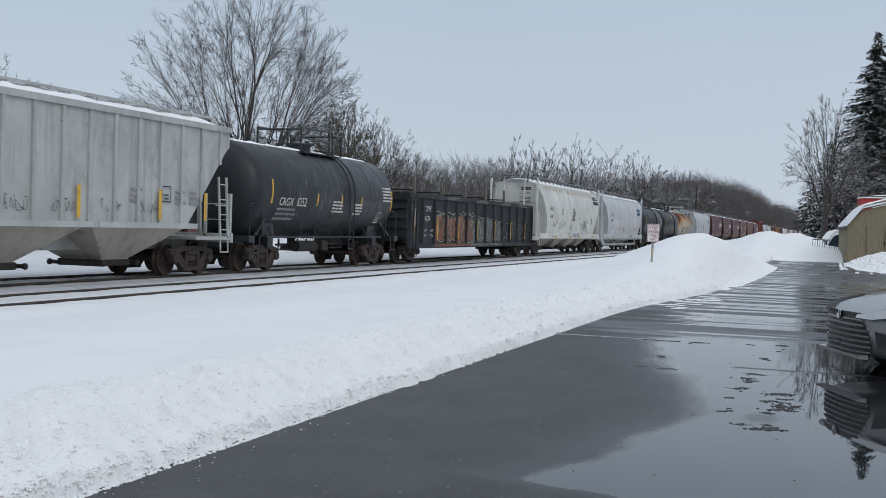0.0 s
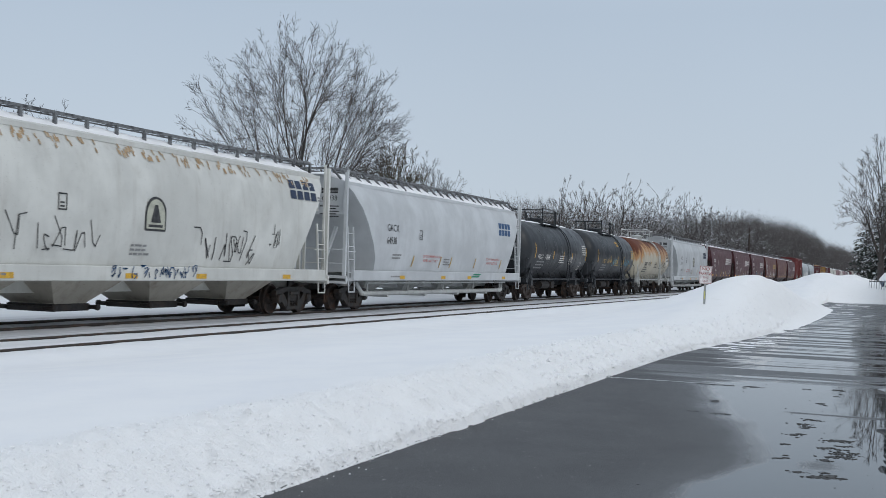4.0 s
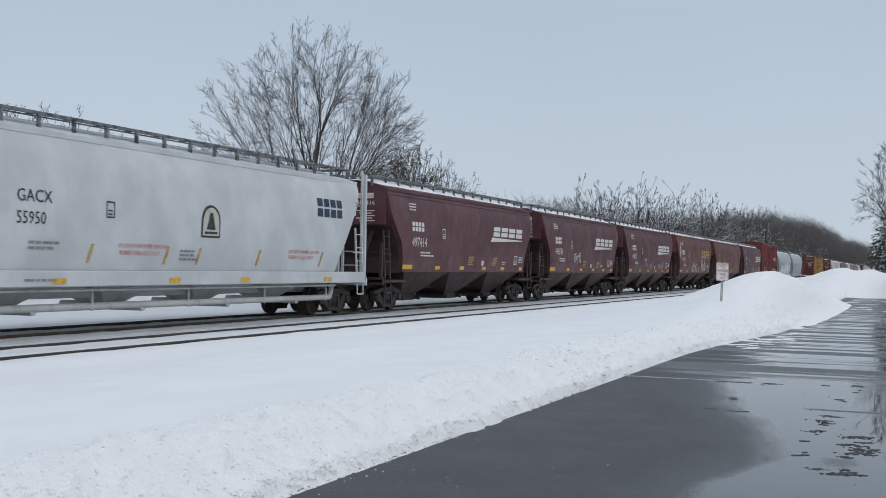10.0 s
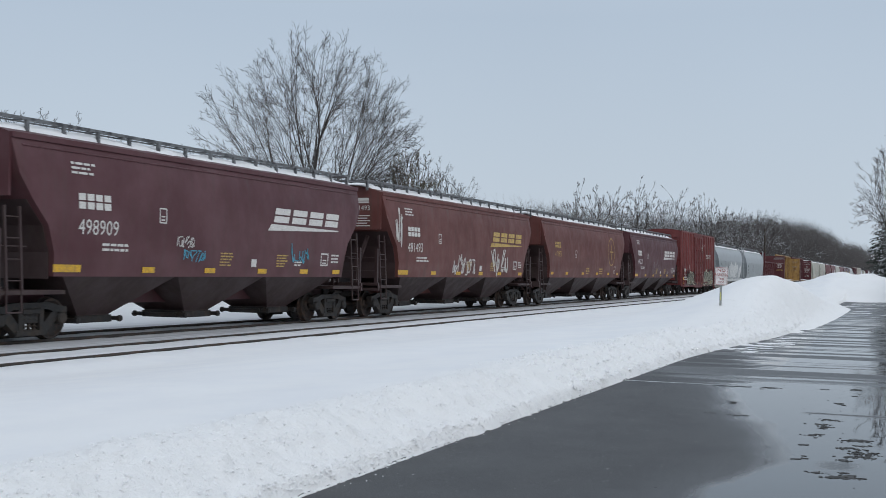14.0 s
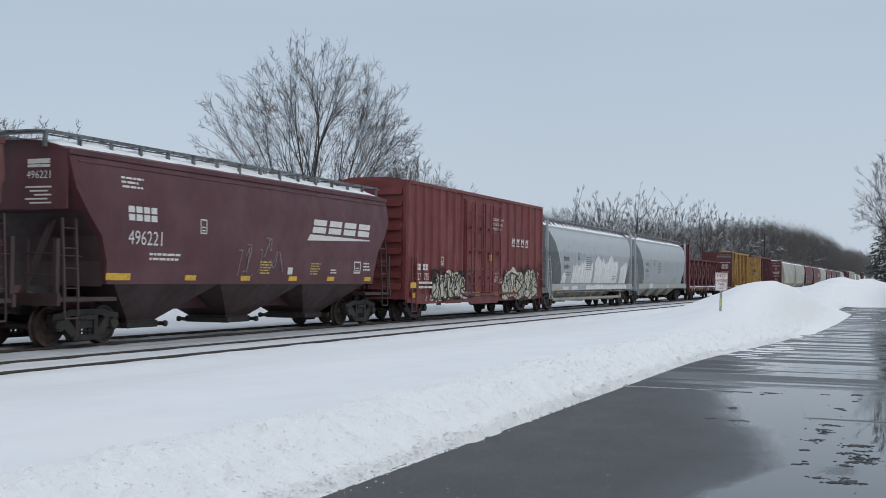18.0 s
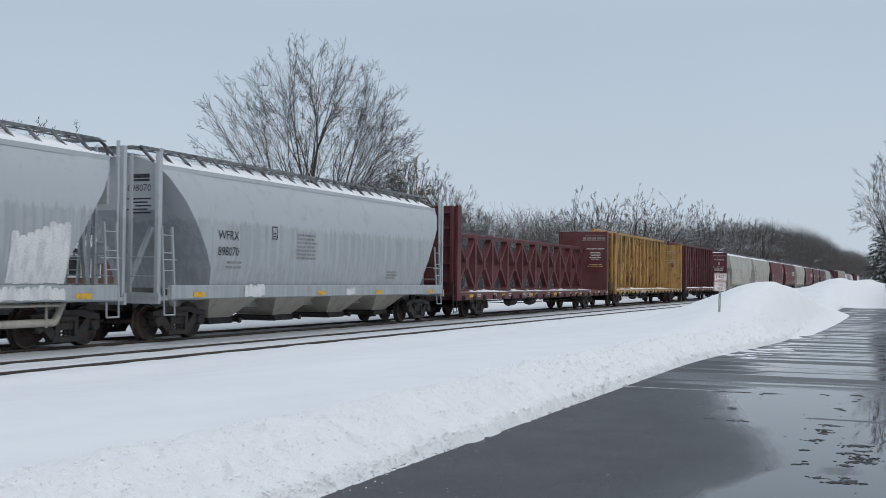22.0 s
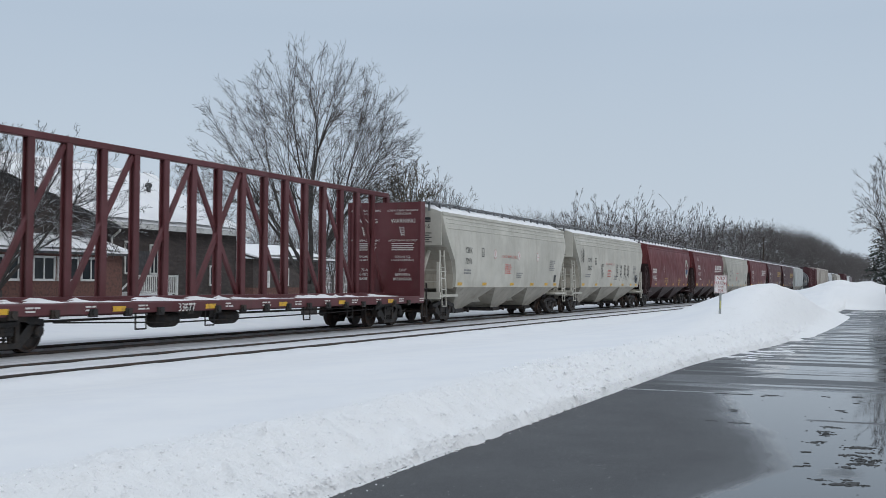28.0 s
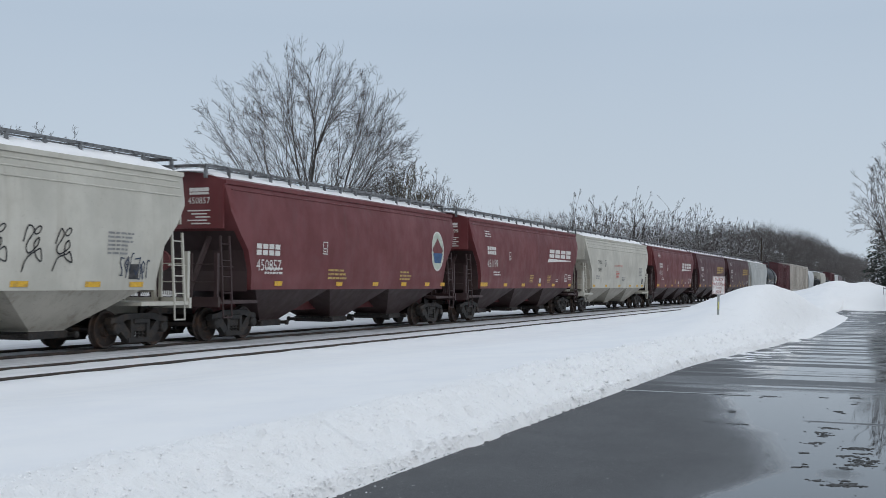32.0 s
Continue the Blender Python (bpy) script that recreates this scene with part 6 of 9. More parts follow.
def gondola_marks(root, prof, half):
    emblem_blocks(root, -8.14, 2.17, 0.75, 0.24, flat_prof(1.45), WHITE_INK, word="TCMX")
    letters(root, "34374", -8.14, 1.74, 0.24, flat_prof(1.45), WHITE_INK, 0.9)
    mural = mural_paint()
    line = plain("pale_spray_line", (0.40, 0.41, 0.36), 0.7, 0, (0.2, 0.2, 0.18), 5.0, bump=0)
    # the ribs stand 1.51 m apart; the sprayed field runs over plates and ribs
    for i in range(7):
        x = -9.79 + 1.506 * (i + 2)
        z1 = (2.18, 2.16, 2.12, 2.12, 2.05, 2.0, 1.9)[i]
        sprayed_field(root, x + 0.10, 0.80, 1.32, z1 - 0.76, flat_prof(1.44), mural, 80 + i, ends=i == 6)
        decal(root, "graffiti", [rect(x - 0.05, 0.66, 1.50, 0.135)], flat_prof(1.50), mural)
        decal(root, "graffiti", [rect(x - 0.07, 0.85, 0.14, z1 - 0.95)], flat_prof(1.552), mural)
        outlined_letters(root, x + 0.1, 0.86, 1.3, z1 - 0.86, flat_prof(1.452), line, 90 + i, (1, 2, 2, 1, 2, 3, 2)[i], 0.017)
        g = Geo()
        stroke(g, soft_line([(x + 0.1, z1 - 0.02), (x + 0.5, z1 + 0.03), (x + 0.9, z1 - 0.06), (x + 1.4, z1 + 0.02)]), 0.016, flat_prof(1.452), 0.018)
        part("graffiti", g, line, root)
    for i, x in enumerate((3.9, 5.4, 6.9)):
        outlined_letters(root, x, 1.0 + 0.15 * (i % 2), 1.0, 0.8, flat_prof(1.452), GREY_INK, 100 + i, 2, 0.018)
    letters(root, "LD LMT", -8.25, 1.30, 0.11, flat_prof(1.45), WHITE_INK)
    letters(root, "212300", -7.35, 1.30, 0.11, flat_prof(1.45), WHITE_INK)
    letters(root, "LT WT", -8.25, 1.08, 0.11, flat_prof(1.45), WHITE_INK)
    letters(root, "73700", -7.30, 1.08, 0.11, flat_prof(1.45), WHITE_INK)
    # pale scrapes along the top chord
    for i, x in enumerate((-5.2, -0.9, 3.4, 6.6)):
        squiggle(root, x, 2.72, 1.9, 0.16, flat_prof(1.51), GREY_INK, 130 + i, 9, 0.018, "scraped_paint")
    squiggle(root, -9.9, 1.5, 0.8, 0.9, flat_prof(1.47), WHITE_INK, 120, 3, 0.022)
    for i in range(14):
        if i % 2 == 0:
            x = -9.6 + i * 1.47
            decal(root, "reflective_tape", [rect(x, 1.0, 0.09, 0.9)], flat_prof(1.56), YELLOW_TAPE)
    frame_box(root, 8.2, 1.1, 0.4, 0.4, flat_prof(1.45), WHITE_INK, 2)


def boxcar_marks(root, prof, half):
    for i, x in enumerate((-7.3, -6.65)):
        emblem_blocks(root, x, 1.84, 0.5, 0.23, prof, WHITE_INK, 2)
    letters(root, "727", -7.3, 1.49, 0.25, prof, WHITE_INK, 0.9)
    letters(root, "785", -6.55, 1.49, 0.25, prof, WHITE_INK, 0.9)
    fine_print(root, -7.0, 1.35, 1.5, 2, prof, WHITE_INK, 0.16, 1)
    frame_box(root, -4.95, 2.05, 0.25, 0.32, prof, WHITE_INK, 2, "plate_box")
    for i in range(4):
        decal(root, "painted_mark", [rect(3.25 + i * 0.64, 3.0, 0.42, 0.05), rect(3.27 + i * 0.64, 3.1, 0.1, 0.26, 0.06), rect(3.53 + i * 0.64, 3.1, 0.1, 0.26, 0.06), rect(3.30 + i * 0.64, 3.22, 0.32, 0.08)], prof, WHITE_INK)
    for i, words in enumerate(("CLOSE AND LOCK", "DOORS BEFORE", "MOVING CAR")):
        letters(root, words, 0.55, 4.0 - i * 0.2, 0.12, flat_prof(1.66), WHITE_INK)
    tan = plain("pale_sprayed_fill", (0.52, 0.50, 0.40), 0.7, 0, (0.40, 0.37, 0.28), 4.0, bump=0)
    filled_graffiti(root, -5.8, 0.76, 4.4, 1.15, prof, tan, BLACK_INK, 5, 6)
    filled_graffiti(root, 2.0, 0.66, 5.0, 1.45, prof, tan, BLACK_INK, 6, 5)
    squiggle(root, -6.4, 0.68, 2.0, 0.30, prof, WHITE_INK, 7, 7, 0.02)
    squiggle(root, 0.6, 1.3, 1.2, 0.5, flat_prof(1.66), WHITE_INK, 8, 4, 0.022)
    squiggle(root, 6.9, 1.6, 0.5, 0.4, prof, WHITE_INK, 9, 3, 0.02)
    tape(root, [-7.4, -4.2, -1.0, 1.3, 3.5, 5.9], 0.86, prof, 0.5, 0.20)
    decal(root, "notice", [rect(-7.9, 1.2, 0.5, 0.2), rect(0.15, 2.3, 0.3, 0.28)], flat_prof(1.66), YELLOW_TAPE)


def beam_sill_marks(root, number, half, bars=True):
    p = flat_prof(1.475)
    for i in range(12):
        x = -half + 2.2 + i * (2 * half - 4.4) / 11
        if i % 2 == 0:
            decal(root, "reflective_tape", [rect(x, 0.83, 0.45, 0.12)], p, YELLOW_TAPE)
        fine_print(root, x + 0.9, 0.93, 0.45, 2, p, WHITE_INK, 0.075, i)
    letters(root, number, -4.0, 0.79, 0.2, p, WHITE_INK, 1.0, proud=0.10)


def beam19_marks(root, prof, half):
    beam_sill_marks(root, "564 051", half)
    face = flat_prof(1.475)
    # writing on the bulkheads' inner faces, turned to the camera's side
    bulkhead_words(root, half, (("grey", 4.24, 0.03, 1.2), ("grey", 4.00, 0.13, 1.6), ("grey", 3.93, 0.02, 1.6), ("bar", 3.42, 0.05, 1.1), ("bar", 3.22, 0.04, 0.55), ("bar", 3.12, 0.04, 0.7), ("bar", 3.02, 0.04, 0.6), ("bar", 2.92, 0.04, 0.7), ("bar", 2.82, 0.04, 0.5), ("gold", 2.5, 0.04, 0.8), ("gold", 2.4, 0.04, 0.9)))


def bulkhead_words(root, half, rows):
    """Lines on the face of the rear bulkhead that looks along the deck to the car's front."""
    x = half - 0.85 - 0.2 - 0.165
    for kind, z, h, w in rows:
        if kind in ("bar", "gold", "grey"):
            g = Geo()
            rnd = random.Random(int(z * 100))
            a = -0.76 - w / 2
            end = a + w
            while a < end - 0.03:
                b = min(end, a + rnd.uniform(0.1, 0.3))
                g.add([(x, a, z), (x, b, z), (x, b, z + h), (x, a, z + h)], [(0, 1, 2, 3)])
                a = b + 0.03 + 0.25 * h
            part("bulkhead_print", g, {"bar": WHITE_INK, "gold": GOLD_INK, "grey": GREY_INK}[kind], root)
        else:
            words_on_bulkhead(root, kind, x - 0.004, -0.76, z, h)


def words_on_bulkhead(root, body, x, y, z, h, ink=None):
    ob = letters(root, body, 0, 0, h, flat_prof(0.0), ink or WHITE_INK, 0.95, "bulkhead_lettering", 0.0)
    xs = [v.co.x for v in ob.data.vertices]
    mid = (min(xs) + max(xs)) / 2
    for v in ob.data.vertices:
        v.co = (x, y - (v.co.x - mid) * -1.0 * -1.0, z + v.co.z)
    ob.data.update()


def beam20_marks(root, prof, half):
    beam_sill_marks(root, "856 462", half)
    bulkhead_words(root, half, (("grey", 3.9, 0.06, 0.8), ("grey", 3.75, 0.06, 0.7), ("grey", 3.2, 0.05, 0.8), ("grey", 3.05, 0.05, 0.7), ("grey", 2.6, 0.05, 0.7)))


def beam21_marks(root, prof, half):
    beam_sill_marks(root, "33677", half)
    x = half - 0.85 - 0.2 - 0.165
    rows = (("LOADING AND UNLOADING", 4.12, 0.07), ("INSTRUCTION", 4.0, 0.07), ("WARNING", 3.70, 0.15), ("AVOID TIPPING ACCIDENT", 3.02, 0.07), ("REMOVE ALL", 2.42, 0.08), ("LOOSE DUNNAGE", 2.30, 0.08),
            ("73'-0\"", 1.92, 0.10), ("BETWEEN", 1.76, 0.10), ("BULKHEADS", 1.60, 0.10))
    for y in (-0.76, 0.76):
        for words, z, h in rows:
            words_on_bulkhead(root, words, x - 0.004, y, z, h)
        g = Geo()
        for k in (-1, 1):
            g.bar((x - 0.006, y + 0.05 * k, 3.22), (x - 0.006, y + 0.09 * k + 0.05, 3.56), 0.02, 0.004)
        for k in range(4):
            g.box(x - 0.008, x - 0.004, y - 0.06 + 0.01 * k, y + 0.09 + 0.01 * k, 3.26 + 0.08 * k, 3.285 + 0.08 * k)
        for k in range(4):
            g.box(x - 0.006, x - 0.004, y - 0.45 + 0.05 * (k % 2), y + 0.45, 2.92 - 0.075 * k, 2.95 - 0.075 * k)
        part("bulkhead_print", g, WHITE_INK, root)


# ------------------------------------------------ the train, from its front to its tail
M_LABEL = "maroon covered hopper car with white marks"
CARS = [
    (29.45, covered_hopper, dict(length=18.6, style="rib", paint="old_grey", bays=3, slope="slope", seed=1, rusty=True, snow_width=0.9,
        label="weathered grey ribbed covered hopper car with snow on its roof", writing=lambda r, p, h: (
            [decal(r, "reflective_tape", [rect(x, 1.5, 0.13, 0.75 if x < 7 else 1.0)], flat_prof(1.575), YELLOW_TAPE) for x in (-6.2, -3.3, 1.45, 4.75, 6.95)],
            frame_box(r, 4.95, 1.95, 0.42, 0.42, flat_prof(1.53), BLACK_INK, 2), [squiggle(r, -2.8 + i * 1.7, 1.6, 0.9, 0.35, flat_prof(1.53), BLACK_INK, 30 + i, 3, 0.011) for i in range(5)],
            [fine_print(r, x, 2.2, 0.5, 3, flat_prof(1.53), GREY_INK, 0.14, 3) for x in (3.6, 5.6, 6.3)]))),
    (42.45, tank_car, dict(length=13.0, paint="black", seed=2, rusty=True, label="black tank car with white lettering and scraped paint", writing=tank_marks("6252", code="CRGX"))),
    (63.72, gondola, dict(length=21.27, paint="gondola", seed=3, rusty=True, load=True, label="black gondola car with orange graffiti and upright stakes", writing=gondola_marks)),
    (83.28, covered_hopper, dict(length=19.56, style="round", paint="white", bays=4, sill=True, slope="slope", seed=4, label="dirty white covered hopper car with rust stains and black graffiti", writing=car4_marks)),
    (103.02, covered_hopper, dict(length=19.74, style="round", paint="bright", bays=4, sill=True, pipes=True, slope="grey", lean=0.22, seed=5, snow_width=0.95, label="clean pale grey covered hopper car with a blue mark", writing=car5_marks)),
    (116.02, tank_car, dict(length=13.0, paint="black", seed=6, rusty=True, label="black tank car with scraped paint and white lettering", writing=tank_marks("10684", code="PRGX"))),
    (128.94, tank_car, dict(length=12.92, paint="black", seed=7, label="black tank car with yellow lettering and pale blue graffiti", writing=tank_marks("601154", GOLD_INK, tank7_extra, True, -3.5, "UTLX"))),
    (142.01, tank_car, dict(length=13.07, paint="rusted", frame="grey", rail=0.024, seed=8, snow=0.8, label="cream tank car with a wide rust stain running down its top", writing=tank_marks("170493", BLACK_INK, tank8_extra, False, -3.8))),
    (162.10, covered_hopper, dict(length=20.09, style="round", paint="bright", bays=4, sill=True, pipes=True, slope="grey", seed=9, snow=False, label="clean white covered hopper car with an arched emblem", writing=pale_marks("55950", NAVY_INK, (3.27, 2.98), True, BLACK_INK, 0.3, 2.7))),
    (179.60, covered_hopper, dict(length=17.5, style="bay", paint="maroon", slope="slope_red", seed=10, axle=1.05, label=M_LABEL, writing=maroon_marks("497414"))),
    (196.50, covered_hopper, dict(length=16.9, style="bay", paint="maroon", slope="slope_red", seed=11, axle=1.05, label=M_LABEL + " and a white scrawl",
        writing=lambda r, p, h: (maroon_marks("496546")(r, p, h), squiggle(r, -2.4, 1.8, 1.4, 0.6, p, WHITE_INK, 111, 4, 0.03)))),
    (213.56, covered_hopper, dict(length=17.06, style="bay", paint="maroon", slope="slope_red", seed=12, axle=1.1, label=M_LABEL + " and blue tags",
        writing=lambda r, p, h: (maroon_marks("498909")(r, p, h), squiggle(r, -2.0, 1.7, 1.1, 0.3, p, CYAN_SPRAY, 112, 4, 0.022), squiggle(r, 3.2, 1.7, 1.0, 0.55, p, CYAN_SPRAY, 113, 3, 0.03), squiggle(r, -2.4, 2.05, 0.8, 0.3, p, WHITE_INK, 114, 4, 0.02)))),
    (231.41, covered_hopper, dict(length=17.85, style="bay", paint="brown_red", slope="slope_red", seed=13, label="faded brown-red covered hopper car with white graffiti",
        writing=lambda r, p, h: (maroon_marks("481493", True, GOLD_INK)(r, p, h), squiggle(r, -1.86, 1.4, 2.5, 0.8, p, WHITE_INK, 115, 6, 0.05), squiggle(r, 2.4, 1.4, 2.2, 1.15, p, WHITE_INK, 116, 3, 0.07), squiggle(r, -7.2, 2.4, 0.5, 1.2, p, WHITE_INK, 117, 3, 0.04)))),
    (250.20, covered_hopper, dict(length=18.79, style="bay", paint="brown_red", slope="slope_red", seed=14, label="brown-red covered hopper car with a round gold emblem",
        writing=lambda r, p, h: (round_emblem(r, 4.95, 2.85, 0.82, p, GOLD_INK, None, 0.95), frame_box(r, -2.9, 2.4, 0.3, 0.38, p, WHITE_INK, 2), emblem_blocks(r, -6.6, 2.85, 1.0, 0.28, p, GOLD_INK), letters(r, "471871", -6.6, 2.4, 0.28, p, GOLD_INK),
            tape(r, [-6.9, -4.3, -1.2, 1.8, 4.4, 6.6], 1.5, p), fine_print(r, -0.6, 1.8, 0.9, 3, p, GOLD_INK, 0.13, 3), fine_print(r, 2.2, 1.8, 0.9, 3, p, GOLD_INK, 0.13, 3), frame_box(r, 5.6, 1.6, 0.42, 0.4, p, WHITE_INK, 2)))),
    (267.80, covered_hopper, dict(length=17.6, style="bay", paint="maroon", slope="slope_red", seed=15, label=M_LABEL + " and a thin scrawl",
        writing=lambda r, p, h: (maroon_marks("496221")(r, p, h), squiggle(r, -1.7, 1.55, 2.4, 1.0, p, GREY_INK, 118, 5, 0.02)))),
    (284.91, boxcar, dict(length=17.11, paint="box_red", seed=16, label="red ribbed boxcar with double doors and pale graffiti", writing=boxcar_marks)),
    (304.35, covered_hopper, dict(length=19.44, style="round", paint="washed", bays=4, sill=True, pipes=True, slope="slope", lean=0.22, seed=17, snow_width=0.98, label="grey covered hopper car with rolled white paint patches",
        writing=washed_marks("565069", ((-6.9, 1.36, 0.7, 0.75), (-5.1, 1.36, 4.0, 1.35), (-0.7, 1.36, 5.4, 1.6), (5.4, 1.36, 1.7, 1.3), (-6.9, 1.02, 1.0, 0.3), (-5.2, 1.02, 1.0, 0.3), (-2.5, 1.02, 9.5, 0.32)), "SOXX"))),
    (323.36, covered_hopper, dict(length=19.01, style="round", paint="washed", bays=4, sill=True, slope="slope", lean=0.22, seed=18, snow_width=0.98, label="grey covered hopper car with small white paint patches",
        writing=washed_marks("898070", ((-5.3, 1.02, 1.0, 0.45), (0.6, 1.02, 0.6, 0.3)), "WFRX"))),
    (349.45, centre_beam, dict(length=26.09, axle=3.5, paint="beam_red", truss="diamond", beam_top=3.54, bays=10, seed=19, label="empty maroon centre-beam flat car with a diamond truss", writing=beam19_marks)),
    (373.17, centre_beam, dict(length=23.72, axle=2.1, paint="yellow", truss="open", beam_top=4.77, bays=18, seed=20, label="empty faded yellow centre-beam flat car", writing=beam20_marks)),
    (397.42, centre_beam, dict(length=24.25, paint="beam_red", truss="open", beam_top=4.80, bays=18, seed=21, label="empty maroon centre-beam flat car with white warning lettering", writing=beam21_marks)),
    (415.77, covered_hopper, dict(length=18.35, style="bay", paint="warm_grey", slope="slope", seed=22, snow_width=0.95, label="pale warm grey covered hopper car with snow on its roof", writing=through_sill_marks("72916", False, True, "CEFX", 2.03))),
    (434.05, covered_hopper, dict(length=18.28, style="bay", paint="warm_grey", slope="slope", seed=23, snow_width=0.95, label="pale warm grey covered hopper car with black scribbles", writing=through_sill_marks("350427", True))),
    (451.87, covered_hopper, dict(length=17.82, style="bay", paint="red", slope="slope_red", seed=24, label="fresh red covered hopper car with a pale round emblem",
        writing=lambda r, p, h: (round_emblem(r, 6.15, 2.75, 0.74, p, WHITE_INK, plain("pale_round_field", (0.45, 0.5, 0.42), bump=0), 0.8, False), emblem_blocks(r, -6.66, 2.29, 1.3, 0.31, p, WHITE_INK), letters(r, "450857", -6.66, 1.87, 0.31, p, WHITE_INK),
            frame_box(r, -2.9, 2.4, 0.3, 0.38, p, WHITE_INK, 2), fine_print(r, -6.2, 1.9, 1.1, 2, p, WHITE_INK, 0.12, 1), tape(r, [-5.4, -1.7, 0.9, 3.2, 5.3, 6.8], 1.45, p), fine_print(r, -2.5, 1.9, 1.3, 3, p, GOLD_INK, 0.12, 3), fine_print(r, 2.8, 1.9, 1.0, 3, p, GOLD_INK, 0.12, 4), emblem_blocks_end(r, "450857", h)))),
    (469.88, covered_hopper, dict(length=18.01, style="bay", paint="red", slope="slope_red", seed=25, label="red covered hopper car with white marks", writing=maroon_marks("451199"))),
    (487.9, covered_hopper, dict(length=18.0, style="bay", paint="warm_grey", slope="slope", seed=26, snow_width=0.95, label="pale warm grey covered hopper car with snow on its roof", writing=through_sill_marks("250427"))),
    (505.9, covered_hopper, dict(length=18.0, style="bay", paint="red", slope="slope_red", seed=27, label="red covered hopper car with white marks", writing=maroon_marks("470321"))),
    (523.9, covered_hopper, dict(length=18.0, style="bay", paint="maroon", slope="slope_red", seed=28, label="dark maroon covered hopper car with gold marks", writing=maroon_marks("482112", True, GOLD_INK))),
    (541.9, covered_hopper, dict(length=18.0, style="bay", paint="maroon_dark", slope="slope_red", seed=29, label="dark maroon covered hopper car with gold marks", writing=maroon_marks("483320", True, GOLD_INK))),
    (560.0, covered_hopper, dict(length=18.1, style="bay", paint="grey", slope="slope", seed=30, label="grey covered hopper car with snow on its roof")),
    (573.0, tank_car, dict(length=13.0, paint="black", seed=31, label="black tank car with little lettering", writing=tank_marks("28841"))),
    (590.5, boxcar, dict(length=17.5, paint="maroon", seed=32, top=4.7, label="dark maroon boxcar behind a tank car")),
    (608.0, boxcar, dict(length=17.5, paint="cream", seed=33, top=4.9, label="weathered cream boxcar with maroon ends")),
    (625.5, boxcar, dict(length=17.5, paint="cream", seed=34, top=4.9, label="weathered cream boxcar with maroon ends")),
    (640.5, covered_hopper, dict(length=15.0, style="round", paint="bright", bays=2, sill=True, seed=35, label="short white covered hopper car")),
    (657.0, gondola, dict(length=16.5, paint="gondola", seed=36, load=True, label="black gondola car with a load of beams")),
    (675.0, covered_hopper, dict(length=18.0, style="bay", paint="warm_grey", seed=37, label="pale grey covered hopper car far down the track")),
    (691.5, gondola, dict(length=16.5, paint="gondola", seed=38, load=True, label="black gondola car far down the track")),
    (709.0, boxcar, dict(length=17.5, paint="maroon", seed=39, top=4.7, label="maroon boxcar far down the track")),
    (727.0, covered_hopper, dict(length=18.0, style="bay", paint="grey", seed=40, label="grey covered hopper car far down the track")),
    (745.0, covered_hopper, dict(length=18.0, style="bay", paint="maroon_dark", slope="slope_red", seed=41, label="dark covered hopper car far down the track")),
]
TRAIN = []
for tail, build, spec in CARS:
    car = build(spec)
    start = tail - spec["length"] / 2
    car.matrix_basis = pose(start, TRAIN_Y, RAIL_Z)
    TRAIN.append((car, start))

# ---------------------------------------------------------------- trees
def bark(name, col, snow=0.6, dark=None):
    n = Nodes(name)
    c = n.mix(n.span(n.noise(6.0, 4), 0.35, 0.7), col, dark or tuple(x * 0.6 for x in col))
    lie = n.math("MULTIPLY", n.span(n.up(), 0.45, 0.8), n.span(n.noise(1.3, 4), 0.62 - 0.35 * snow, 0.72 - 0.3 * snow))
    return n.done(n.mix(lie, c, (0.80, 0.82, 0.85)), 0.85, 0.0, 0.2)


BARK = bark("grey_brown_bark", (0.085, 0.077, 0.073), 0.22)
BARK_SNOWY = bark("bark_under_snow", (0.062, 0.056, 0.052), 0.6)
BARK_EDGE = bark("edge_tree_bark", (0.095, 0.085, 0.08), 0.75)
# paler than the near bark: distance haze is put into the colour
BARK_HAZED = bark("hazed_wood_bark", (0.135, 0.122, 0.118), 0.25, (0.085, 0.078, 0.076))


def needles(name, col, col2, snow):
    n = Nodes(name)
    c = n.mix(n.span(n.noise(3.0, 3), 0.35, 0.65), col, col2)
    lie = n.math("MULTIPLY", n.span(n.up(), 0.35, 0.8), n.span(n.noise(1.6, 4), 0.62 - 0.3 * snow, 0.70 - 0.3 * snow))
    return n.done(n.mix(lie, c, (0.78, 0.80, 0.84)), 0.8, 0.0, 0.2)


FIR = needles("dark_fir_needles", (0.022, 0.034, 0.027), (0.035, 0.046, 0.034), 0.38)
CEDAR = needles("brown_green_cedar", (0.085, 0.085, 0.062), (0.135, 0.11, 0.085), 0.5)


